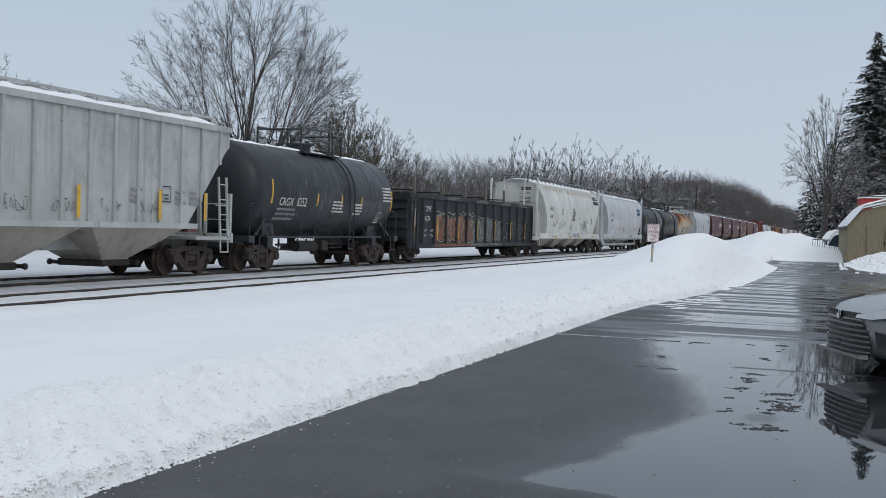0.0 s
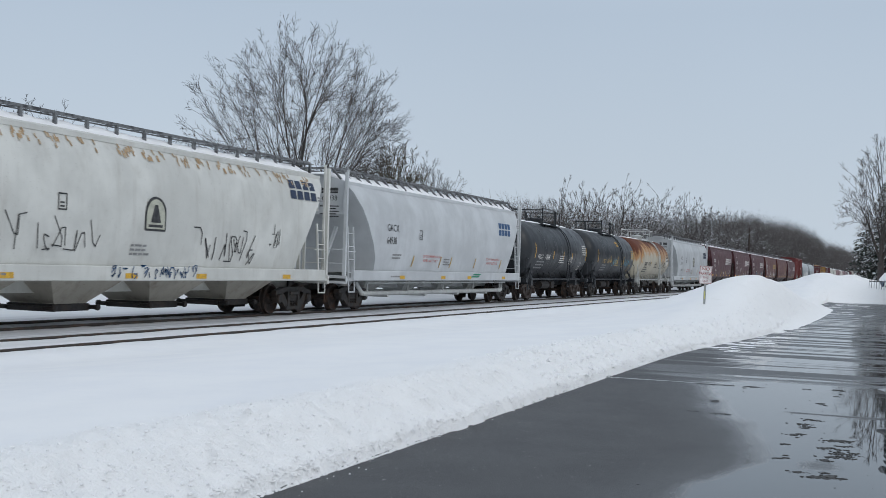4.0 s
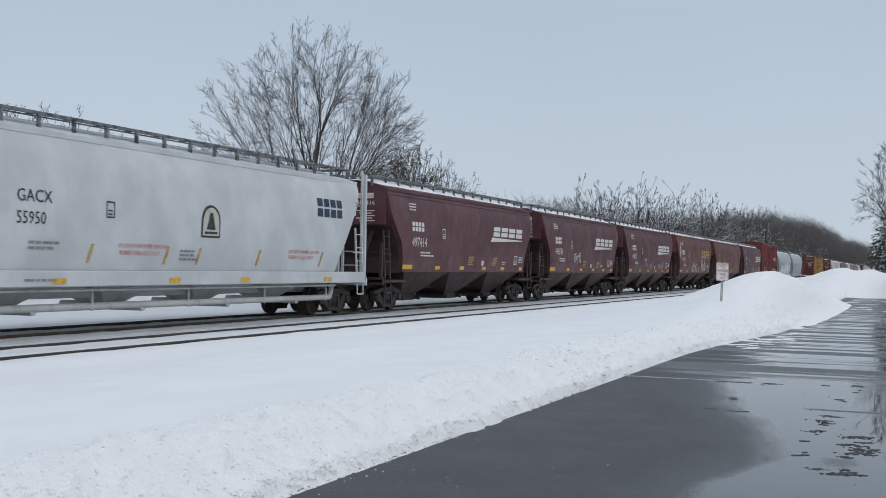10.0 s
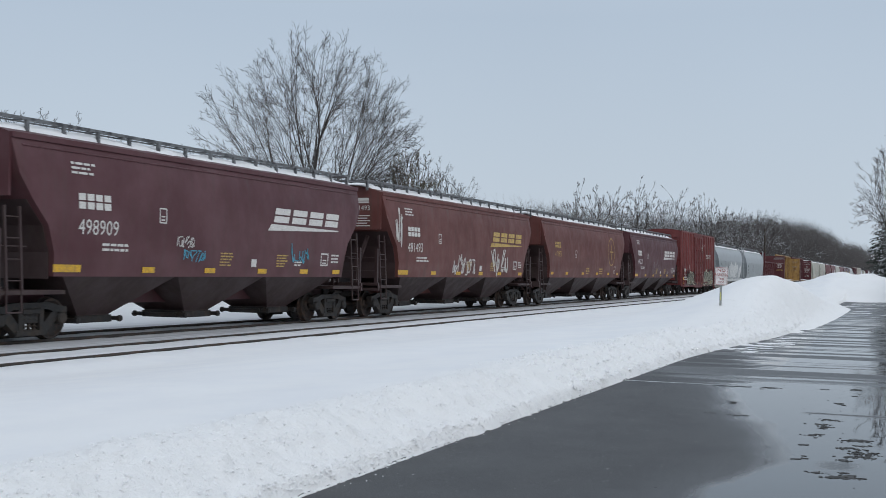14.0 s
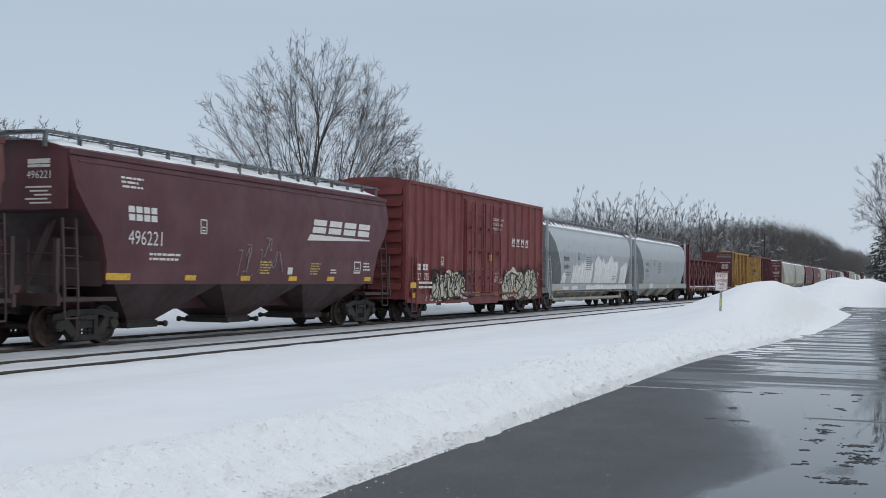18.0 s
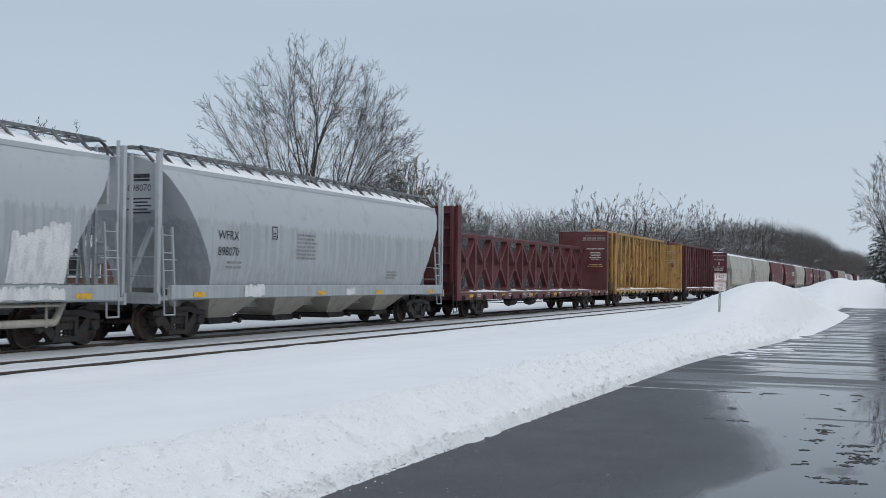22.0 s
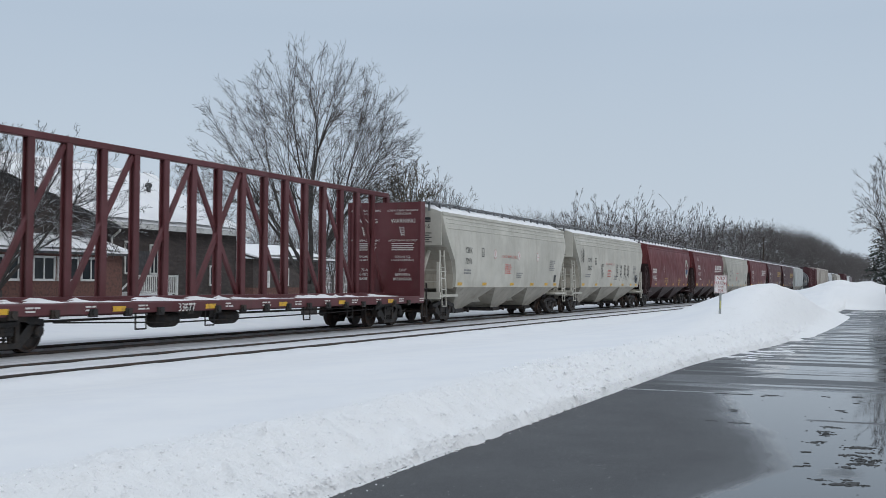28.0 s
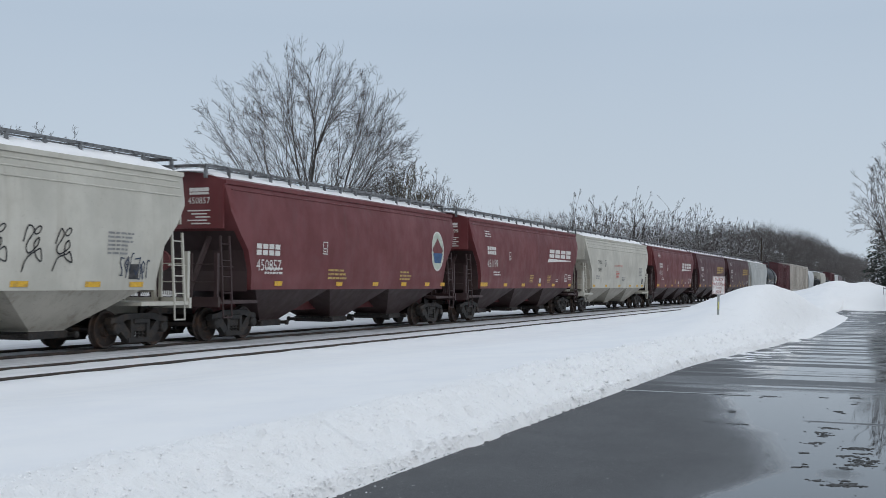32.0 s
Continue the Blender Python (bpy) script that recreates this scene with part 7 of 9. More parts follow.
class Limbs:
    """Collects tapering segments of a bare tree."""

    def __init__(self):
        self.seg = []

    def arrays(self, thick=0.05):
        """Vertices and quads: thin segments with three sides, thick ones with six."""
        vs, qs, base = [], [], 0
        for n, keep in ((3, [s for s in self.seg if s[2] < thick]), (6, [s for s in self.seg if s[2] >= thick])):
            if not keep:
                continue
            p, q = np.array([s[0] for s in keep]), np.array([s[1] for s in keep])
            r, r2 = np.array([s[2] for s in keep])[:, None, None], np.array([s[3] for s in keep])[:, None, None]
            d = q - p
            d /= np.linalg.norm(d, axis=1, keepdims=True) + 1e-9
            ref = np.where(np.abs(d[:, 2:3]) < 0.9, np.array([[0, 0, 1.0]]), np.array([[1.0, 0, 0]]))
            a = np.cross(d, ref)
            a /= np.linalg.norm(a, axis=1, keepdims=True) + 1e-9
            b = np.cross(d, a)
            an = np.arange(n) * 2 * math.pi / n
            ring = a[:, None, :] * np.cos(an)[None, :, None] + b[:, None, :] * np.sin(an)[None, :, None]
            v = np.concatenate([p[:, None, :] + ring * r, q[:, None, :] + ring * r2], 1).reshape(-1, 3)
            i = np.arange(n)
            f = np.stack([i, (i + 1) % n, n + (i + 1) % n, n + i], 1)
            qs.append((f[None] + (np.arange(len(keep)) * 2 * n)[:, None, None]).reshape(-1, 4) + base)
            vs.append(v)
            base += len(v)
        return np.concatenate(vs), np.concatenate(qs)


def cloud(rng, n, centre, rx, rz, floor, hollow=0.0):
    """Points spread through an ellipsoid, none below the floor."""
    out = []
    while len(out) < n:
        p = rng.uniform(-1, 1, (n, 3))
        d = (p**2).sum(1)
        p = p[(d < 1) & (d > hollow * rng.random(n))] * (rx, rx, rz) + centre
        out += [q for q in p if q[2] > floor]
    return np.array(out[:n])


def colonise(stems, aims, step, reach, kill, seed, lift=0.12, turns=90):
    """Branches that grow towards the aims: nodes and the parent of each. stems: rows of points from the root up."""
    rng = np.random.default_rng(seed)
    node, parent = [np.array(stems[0][0], float)], [-1]
    for st in stems:
        last = 0
        for p in st[1:]:
            node.append(np.array(p, float))
            parent.append(last)
            last = len(node) - 1
    node = list(node)
    aims = aims.copy()
    best = np.full(len(aims), 1e9)
    near = np.zeros(len(aims), int)
    done, born = 0, {}
    for _ in range(turns):
        fresh = np.array(node[done:])
        if len(fresh) == 0 or len(aims) == 0:
            break
        d = ((aims[:, None, :] - fresh[None]) ** 2).sum(2)
        k = d.argmin(1)
        m = d[np.arange(len(aims)), k]
        closer = m < best
        best[closer], near[closer] = m[closer], k[closer] + done
        done = len(node)
        keep = best > kill**2
        aims, best, near = aims[keep], best[keep], near[keep]
        pull = {}
        for i in np.nonzero(best < reach**2)[0]:
            v = aims[i] - node[near[i]]
            pull.setdefault(int(near[i]), []).append(v / (np.linalg.norm(v) + 1e-9))
        for n, vs in pull.items():
            if born.get(n, 0) >= 3:
                continue
            born[n] = born.get(n, 0) + 1
            v = np.sum(vs, 0)
            v = v / (np.linalg.norm(v) + 1e-9) + rng.normal(0, 0.06, 3) + (0, 0, lift)
            if parent[n] >= 0:
                v = v + 0.3 * (node[n] - node[parent[n]]) / step
            node.append(node[n] + v / np.linalg.norm(v) * step * rng.uniform(0.8, 1.15))
            parent.append(n)
    node, parent = np.array(node), np.array(parent)
    # ease the bends
    for _ in range(7):
        total, count = np.zeros_like(node), np.zeros(len(node))
        np.add.at(total, parent[1:], node[1:])
        np.add.at(count, parent[1:], 1)
        ok = (count > 0) & (parent >= 0)
        mid = (total[ok] / count[ok][:, None] + node[parent[ok]]) / 2
        node[ok] = 0.5 * node[ok] + 0.5 * mid
    return node, parent


def limbs_of(node, parent, tip, power, twig, seed, twig_n=2):
    """Radii by the sum of what each branch carries, and short twigs at the ends and along the thin wood."""
    rnd = random.Random(seed)
    n = len(node)
    load = np.zeros(n)
    kids = np.zeros(n, int)
    for i in range(n - 1, 0, -1):
        if load[i] == 0:
            load[i] = tip**power
        load[parent[i]] += load[i]
        kids[parent[i]] += 1
    r = load ** (1 / power)
    lm = Limbs()
    for i in range(1, n):
        p, q = Vector(node[parent[i]]), Vector(node[i])
        r0 = min(r[parent[i]], r[i] * 1.25)
        lm.seg.append((p, q, r0, r[i]))
        if twig > 0 and r[i] < tip * 3.2:
            d = (q - p).normalized()
            for _ in range(twig_n if kids[i] == 0 else 1):
                v = (d + Vector((rnd.gauss(0, 0.55), rnd.gauss(0, 0.55), rnd.gauss(0.1, 0.5)))).normalized()
                e = q + v * (twig * rnd.uniform(0.5, 1.2))
                w = (v + Vector((rnd.gauss(0, 0.3), rnd.gauss(0, 0.3), rnd.gauss(0.1, 0.3)))).normalized()
                lm.seg.append((q, e, tip * 0.8, tip * 0.6))
                lm.seg.append((e, e + w * (twig * rnd.uniform(0.4, 0.9)), tip * 0.6, tip * 0.45))
    return lm


def stem_line(lean, turn, length, wander, seed, n=5, x0=0.2):
    rnd = random.Random(seed)
    a, b = radians(lean), radians(turn)
    d = Vector((math.sin(a) * math.cos(b), math.sin(a) * math.sin(b), math.cos(a)))
    p = Vector((x0 * math.cos(b), x0 * math.sin(b), 0.0))
    out = [Vector((0, 0, -0.2)), p]
    for _ in range(n):
        d = (d + Vector((rnd.gauss(0, wander), rnd.gauss(0, wander), rnd.gauss(0, wander)))).normalized()
        p = p + d * (length / n)
        out.append(p)
    return out


def fan_tree(x, y, label, height, wide, low, tips, material, seed, thin=0.006, group="", fork=1.6, twig=0.75, power=0.5, flat=1.0, z=None, stems=5):
    """A bare tree whose boughs fork again and again on their way to tips spread through a dome. low: height of the dome's widest ring;
    twig: length of the sprays at the tips; flat: how much narrower the dome is along the railway."""
    rnd, rng = random.Random(seed), np.random.default_rng(seed)
    root = new("bare_tree")
    root.matrix_basis = pose(x, y, float(ground_height(x, y)) - 0.1 if z is None else z)
    tagged(root, label, "tree", group)
    lm = Limbs()
    # where the boughs end: most of them near the dome's skin, whose radius swells and shrinks
    ends = []
    while len(ends) < tips:
        v = rng.normal(0, 1, 3)
        v /= np.linalg.norm(v)
        if v[2] < -0.75:
            continue
        swell = 0.90 + 0.13 * math.sin(3.1 * math.atan2(v[1], v[0]) + 2.3 * v[2] + seed)
        r = swell * rng.uniform(0.25, 1.0) ** 0.45
        ends.append((v[0] * r * wide * flat, v[1] * r * wide, low + v[2] * r * ((height - twig - low) if v[2] > 0 else (low - fork) * 0.8)))
    ends = np.array(ends)

    def spray(p, d, length, r, depth):
        n = 3 if depth else 2
        for i in range(n):
            d = (d + Vector((rnd.gauss(0, 0.09), rnd.gauss(0, 0.09), rnd.gauss(0.03, 0.09)))).normalized()
            e = p + d * (length / n)
            lm.seg.append((p, e, r, r * 0.85))
            if depth:
                for _ in range(depth):
                    o = Vector((rnd.gauss(0, 1), rnd.gauss(0, 1), rnd.gauss(0, 1)))
                    o = (o - d * o.dot(d)).normalized()
                    a = rnd.uniform(0.4, 0.85)
                    spray(e, d * math.cos(a) + o * math.sin(a), length * rnd.uniform(0.35, 0.6), thin * 0.8, depth - 1)
            p = e

    def limb(p, d, e, r0, r1):
        """A gently bent piece of bough from p to e; returns the way it ends."""
        span = (e - p).length
        n = max(2, int(span / (60 * thin)))
        for i in range(n):
            t = 1 / (n - i)
            way = (e - p).normalized()
            d = (d * (1 - t) * 0.8 + way * (0.35 + t) + Vector((rnd.gauss(0, 0.03), rnd.gauss(0, 0.03), rnd.gauss(0, 0.03)))).normalized()
            q = p + d * ((e - p).length * t) if i < n - 1 else e
            ra, rb = r0 + (r1 - r0) * i / n, r0 + (r1 - r0) * (i + 1) / n
            lm.seg.append((p, q, ra, rb))
            if rb < thin * 3.2 and rnd.random() < 0.5:
                o = Vector((rnd.gauss(0, 1), rnd.gauss(0, 1), rnd.gauss(0.3, 1))).normalized()
                spray(q, (d + o * 0.7).normalized(), twig * rnd.uniform(0.4, 0.9), thin * 0.9, 1)
            p = q
        return d

    def grow(p, d, some, r):
        if len(some) == 1:
            e = Vector(ends[some[0]])
            d = limb(p, d, e, r, thin)
            spray(e, d, twig * rnd.uniform(0.7, 1.3), thin, 2)
            return
        pts = ends[some]
        c = Vector(pts.mean(0))
        way = (c - p).normalized()
        step = max(0.25, (c - p).length * rnd.uniform(0.20, 0.36))
        e = p + (d * 0.45 + way * 0.55 + Vector((0, 0, 0.10))).normalized() * step
        d = limb(p, d, e, r, r * 0.93)
        # share the ends out to two limbs
        rel = pts - np.array(e)
        rel /= np.linalg.norm(rel, axis=1, keepdims=True) + 1e-9
        rel -= rel.mean(0)
        axis = np.linalg.svd(rel, full_matrices=False)[2][0]
        order = np.argsort(rel @ axis)
        k = min(len(some) - 1, max(1, int(len(some) * rnd.uniform(0.32, 0.68))))
        for half in (order[:k], order[k:]):
            grow(e, d, [some[i] for i in half], max(thin, thin * 1.15 * len(half) ** power))

    base = thin * 1.15 * tips**power
    lm.seg.append((Vector((0, 0, -0.2)), Vector((0, 0, fork)), base * 1.2, base))
    # the first fork: several stems at once, each towards its own share of the dome
    aim = ends - np.array((0, 0, fork))
    aim /= np.linalg.norm(aim, axis=1, keepdims=True) + 1e-9
    heart = aim[rng.choice(tips, stems, replace=False)]
    for _ in range(12):
        own = (aim @ heart.T).argmax(1)
        heart = np.array([aim[own == k].mean(0) if (own == k).any() else heart[k] for k in range(stems)])
        heart /= np.linalg.norm(heart, axis=1, keepdims=True)
    for k in range(stems):
        some = [int(i) for i in np.nonzero(own == k)[0]]
        if some:
            grow(Vector((0, 0, fork * rnd.uniform(0.75, 1.0))), (Vector(heart[k]) + Vector((0, 0, 0.35))).normalized(), some, max(thin, thin * 1.15 * len(some) ** power))
    for nm, keep in (("trunk", [q for q in lm.seg if q[2] >= base * 0.4]), ("crown", [q for q in lm.seg if q[2] < base * 0.4])):
        w = Limbs()
        w.seg = keep
        ob = new(nm, big_mesh(nm, *w.arrays(), material))
        ob.parent = root
    return root


fan_tree(45.8, 25.3, "large bare many-stemmed tree behind the railway", 12.9, 5.6, 6.9, 760, BARK, 8, 0.0062, fork=1.5, twig=0.58, stems=9, power=0.59)
fan_tree(32.0, 30.6, "spreading bare garden tree with snow on its boughs", 7.5, 5.2, 3.9, 640, BARK_SNOWY, 11, 0.0064, fork=1.1, twig=0.36, stems=8, power=0.55)
fan_tree(58.5, 24.2, "small bare tree beside the cedar", 8.2, 2.4, 4.8, 190, BARK, 21, 0.0062, fork=1.0, twig=0.4, power=0.55)
fan_tree(103.3, 38.4, "thin half-dead tree above the wood", 8.6, 2.2, 6.2, 26, BARK, 31, 0.016, fork=3.4, twig=0.9)
fan_tree(89.4, 0.7, "bare upright tree with frosted twigs beyond the car park", 12.2, 3.0, 6.4, 230, BARK_EDGE, 41, 0.010, fork=2.2, twig=0.55, power=0.55)
for k, (tx, ty, th) in enumerate(((94.0, -0.2, 9.5), (96.5, -1.5, 10.5), (72.0, 43.0, 9.4), (76.0, 40.0, 8.6), (66.0, 45.0, 9.8), (84.0, 42.0, 8.6), (61.0, 44.0, 9.2))):
    fan_tree(tx, ty, "slender bare tree with snow on its twigs", th, th * 0.26, th * 0.55, 90, BARK_EDGE, 51 + k, 0.009, "slender trees", th * 0.2, 0.7)


def conifer(x, y, height, radius, seed, material, label, bottom=0.06, density=1.0, droop=0.25, shape=0.85):
    """Trunk, boughs in whorls and sprays of needles."""
    rnd = random.Random(seed)
    root = new("conifer_tree")
    root.matrix_basis = pose(x, y, float(ground_height(x, y)) - 0.05)
    tagged(root, label, "tree", "conifers")
    part("trunk", Geo().rod((0, 0, 0), (0, 0, height * 0.97), radius * 0.055, 8, 0.02), BARK, root)
    tri_v, tri_f = [], []
    limbs = Limbs()
    n = int(height * 4.2 * density)
    for i in range(n):
        t = bottom + (1 - bottom) * (i / n) ** 0.9
        z = height * t
        reach = radius * (1 - t) ** shape * rnd.uniform(0.7, 1.12) + 0.12
        for k in range(rnd.randint(5, 7)):
            a = rnd.uniform(0, 6.283)
            tip = Vector((math.cos(a) * reach, math.sin(a) * reach, z - droop * reach + rnd.uniform(-0.15, 0.15)))
            root_p = Vector((0, 0, z))
            limbs.seg.append((root_p, tip, 0.02 + 0.012 * reach, 0.006))
            m = max(3, int(reach * 5.0 * density))
            side = Vector((-math.sin(a), math.cos(a), 0))
            for j in range(m):
                u = 0.15 + 0.85 * (j + rnd.random()) / m
                c = root_p.lerp(tip, u) + Vector((rnd.gauss(0, 0.05), rnd.gauss(0, 0.05), rnd.gauss(0, 0.05)))
                w = (0.16 + 0.30 * (1 - u)) * min(1.0, 0.35 + reach * 0.4) * rnd.uniform(0.7, 1.3)
                for s in (-1, 1):
                    out = (tip - root_p).normalized()
                    e = c + side * (s * w) + out * (w * 0.75) + Vector((0, 0, -w * rnd.uniform(0.1, 0.6)))
                    b = len(tri_v)
                    tri_v += [c - out * 0.10, c + out * 0.12, e + out * 0.05, e - out * 0.06]
                    tri_f.append((b, b + 1, b + 2, b + 3))
    limb = new("branchwork", big_mesh("branchwork", *limbs.arrays(), BARK))
    limb.parent = root
    leaf = new("needle_sprays", big_mesh("needle_sprays", [tuple(v) for v in tri_v], tri_f, material))
    leaf.parent = root
    return root


conifer(101.4, -2.9, 18.6, 6.2, 61, FIR, "tall dark spruce dusted with snow", 0.03, 1.25)
conifer(100.0, 0.4, 9.5, 3.4, 62, FIR, "smaller dark spruce dusted with snow", 0.03, 0.8)
conifer(106.0, -9.0, 16.0, 5.4, 63, FIR, "dark spruce dusted with snow", 0.03, 0.75)
conifer(112.0, 2.2, 7.0, 2.8, 64, FIR, "low dark spruce at the edge of the wood", 0.02, 0.8)
fan_tree(53.7, 24.0, "brownish-green cedar with snow on its sprays", 8.4, 2.0, 3.2, 420, CEDAR, 65, 0.013, "conifers", 0.6, 0.5, 0.36, stems=7)
fan_tree(55.6, 24.9, "brownish-green cedar with snow on its sprays", 6.4, 1.6, 2.6, 240, CEDAR, 66, 0.013, "conifers", 0.6, 0.45, 0.36, stems=6)
# unseen spruces added behind the shed, to keep sky light off the far cars
spruce = conifer(118.0, -4.8, 17.0, 4.8, 67, FIR, "added unseen spruce that keeps sky light off the far cars", 0.03, 0.6)
for k in range(56):
    px = 126.0 + 9.0 * (k // 2) + 3.0 * (k % 3)
    py = -4.6 - 6.0 * (k % 2) - 1.1 * (k * 5 % 4)
    copy_thing(spruce, pose(px, py, float(ground_height(px, py)) - 0.05, 0, 0, 47 * k))

# the wood along the far side of the line: front trees one by one, the mass behind as one
for k, (tx, ty, th) in enumerate(((97.7, 26.0, 9.3), (113.5, 26.0, 11.1), (130.6, 26.0, 11.9), (159, 26.2, 12.6), (191, 26.5, 13.2), (235, 27.0, 14.6), (363, 29.0, 16.0), (104, 27.5, 8.8),
                                  (122, 27.6, 9.8), (145, 28, 11), (175, 28, 11.6), (212, 28, 12.4), (270, 29, 12.2), (310, 29, 12.4))):
    fan_tree(tx, ty, "bare tree at the wood's edge with snow along its boughs", th * 1.06, th * (0.42 + 0.05 * (k % 3)), th * 0.62, 120 - 12 * (k % 3), BARK_EDGE, 200 + k, 0.010 + 0.00002 * tx,
             "trees at the wood's edge", th * (0.22 + 0.05 * (k % 3)), 0.45, 0.66, stems=3 + k % 2)
SKY_AT = (700, 800, 1000, 1140, 1250, 1330, 1400, 1430, 1456, 1478, 1500, 1536, 1560, 1700)
SKY_UP = (112, 120, 118, 112, 108, 106, 100, 95, 87, 71, 62, 54, 45, 28)


def wood_top(x, y):
    """Height of the wood's roof, which sinks along the line."""
    depth = 0.9245 * x + 0.381 * y
    at = 784 + 2010 * math.tan(radians(22.4) - math.atan2(y, x))
    return 1.6 + depth * float(np.interp(at, SKY_AT, SKY_UP)) / 2010


rnd = random.Random(77)
kinds = []
for k in range(7):
    lines = [stem_line(ln, tn + 30 * k, 0.42, 0.05, 70 + k, 5, 0.01) for ln, tn in ((4, 0), (18, 120), (20, 250))]
    node, parent = colonise(lines, cloud(np.random.default_rng(300 + k), 210, np.array((0, 0, 0.63)), 0.34, 0.36, 0.2), 0.045, 0.4, 0.07, k)
    kinds.append(limbs_of(node, parent, 0.0011, 2.4, 0.06, k, 2).arrays(9.0))
vs, qs, base = [], [], 0
for i in range(800):
    u = rnd.random()
    wx = 86 + 640 * u**2.1
    wy = 29 + rnd.random() ** 1.4 * (26 + 0.03 * wx)
    if i >= 470:
        # the far end, where the line closes in
        wy = rnd.uniform(27, 50)
        wx = wy / math.tan(radians(rnd.uniform(2.2, 7.2)))
    if i >= 640:
        wy = rnd.uniform(21, 30)
        wx = wy / math.tan(radians(rnd.uniform(1.0, 2.6)))
    h = (wood_top(wx, wy) - float(ground_height(wx, wy))) * rnd.choice((0.62, 0.8, 0.9, 0.97, 1.03)) * rnd.uniform(0.94, 1.05)
    v, q = kinds[i % (7 if wx < 260 else 7)] if wx < 330 else kinds[i % 3]
    a = rnd.uniform(0, 6.283)
    c, s = math.cos(a), math.sin(a)
    k = h / 0.98
    m = np.stack([(v[:, 0] * c - v[:, 1] * s) * k * 0.95, (v[:, 0] * s + v[:, 1] * c) * k * 0.95, v[:, 2] * k], 1)
    m += (wx, wy, float(ground_height(wx, wy)) - 0.2)
    vs.append(m)
    qs.append(q + base)
    base += len(v)
wood = new("far_wood", big_mesh("far_wood", np.concatenate(vs), np.concatenate(qs), BARK_HAZED))
tagged(wood, "dense grey-brown winter wood along the line", "wood", kind="stuff")
# brush between the stems
rnd = random.Random(78)
br = Limbs()
for i in range(3600):
    wx = 84 + 520 * rnd.random() ** 1.9
    wy = 24.5 + rnd.random() ** 1.6 * 18
    zz = float(RAIL_Z)
    h = rnd.uniform(1.2, 4.2)
    p = Vector((wx, wy, zz))
    q = p + Vector((rnd.gauss(0, 0.5), rnd.gauss(0, 0.5), h))
    br.seg.append((p, q, 0.022 + 0.00006 * wx, 0.010))
    for _ in range(3):
        u = rnd.uniform(0.3, 0.9)
        s = p.lerp(q, u)
        br.seg.append((s, s + Vector((rnd.gauss(0, 0.6), rnd.gauss(0, 0.6), rnd.uniform(0.3, 1.1))), 0.013 + 0.00005 * wx, 0.008))
brush = new("brushwood", big_mesh("brushwood", *br.arrays(9.0), BARK_HAZED))
tagged(brush, "leafless brush under the winter wood", "brush", kind="stuff")

# ---------------------------------------------------------------- houses beyond the railway
SIDING = plain("dark_brown_siding", (0.060, 0.048, 0.044), 0.75, 0, (0.085, 0.068, 0.06), 2.0, (1, 1, 4))
BRICK_RED = plain("brown_brick", (0.15, 0.075, 0.06), 0.85, 0, (0.10, 0.055, 0.048), 9.0)
TRIM = plain("white_trim", (0.62, 0.62, 0.60), 0.6)
SHINGLE = plain("dark_grey_shingle", (0.06, 0.058, 0.06), 0.9, 0, (0.09, 0.088, 0.09), 5.0)
GLASS = Nodes("window_glass").done((0.03, 0.035, 0.04), 0.08, 0.0, 0.6)


def boards(root, length, z0, z1, material, depth=0.0, pitch=0.22):
    """Lapped boards along a wall that runs from x 0 to length at y 0, each a piece."""
    n = int((z1 - z0) / pitch)
    key = f"board {length:.1f}"
    for i in range(n):
        part("board", lambda: Geo().add([(0, -0.035, 0), (length, -0.035, 0), (length, -0.01, pitch), (0, -0.01, pitch), (0, 0.03, 0), (length, 0.03, 0), (length, 0.03, pitch), (0, 0.03, pitch)],
             [(0, 1, 2, 3), (4, 7, 6, 5), (0, 4, 5, 1), (3, 2, 6, 7), (0, 3, 7, 4), (1, 5, 6, 2)]), material, root, key=key, at=pose(0, depth, z0 + i * pitch))


def window(root, x, z, w, h, y=-0.05):
    f = part("window", Geo().box(-w / 2 - 0.08, w / 2 + 0.08, -0.05, 0.02, -0.09, 0.0).box(-w / 2 - 0.08, w / 2 + 0.08, -0.05, 0.02, h, h + 0.09)
             .box(-w / 2 - 0.08, -w / 2, -0.05, 0.02, 0, h).box(w / 2, w / 2 + 0.08, -0.05, 0.02, 0, h).box(-0.03, 0.03, -0.04, 0.02, 0, h), TRIM, root, at=pose(x, y, z))
    part("pane", Geo().box(-w / 2, w / 2, -0.012, 0.0, 0, h), GLASS, f, "dark window glass")
    return f


def roof_slab(corners, t):
    """A sheet with thickness over a polygon of corners."""
    up = Vector((0, 0, t))
    return Geo().loft([[Vector(c) for c in corners], [Vector(c) + up for c in corners]])


def snow_sheet(corners, seed, t=0.28, n=14):
    """A thick, softly uneven layer of snow on a roof plane of four corners."""
    a, b, c, d = [Vector(p) for p in corners]
    rnd = random.Random(seed)
    g = Geo()
    rows = []
    for i in range(n + 1):
        row = []
        for j in range(n + 1):
            u, v = i / n, j / n
            p = a.lerp(b, u).lerp(d.lerp(c, u), v)
            edge = min(1.0, 6 * min(u, 1 - u, v + 0.1, 1 - v + 0.05))
            row.append(p + Vector((rnd.gauss(0, 0.03), rnd.gauss(0, 0.03), 0.10 + t * edge * rnd.uniform(0.85, 1.1))))
        rows.append(row)
    g.loft(rows, closed=False, caps=False)
    low = [a, b, c, d]
    g.loft([[p + Vector((0, 0, 0.06)) for p in low], [p + Vector((0, 0, 0.14)) for p in low]])
    return g


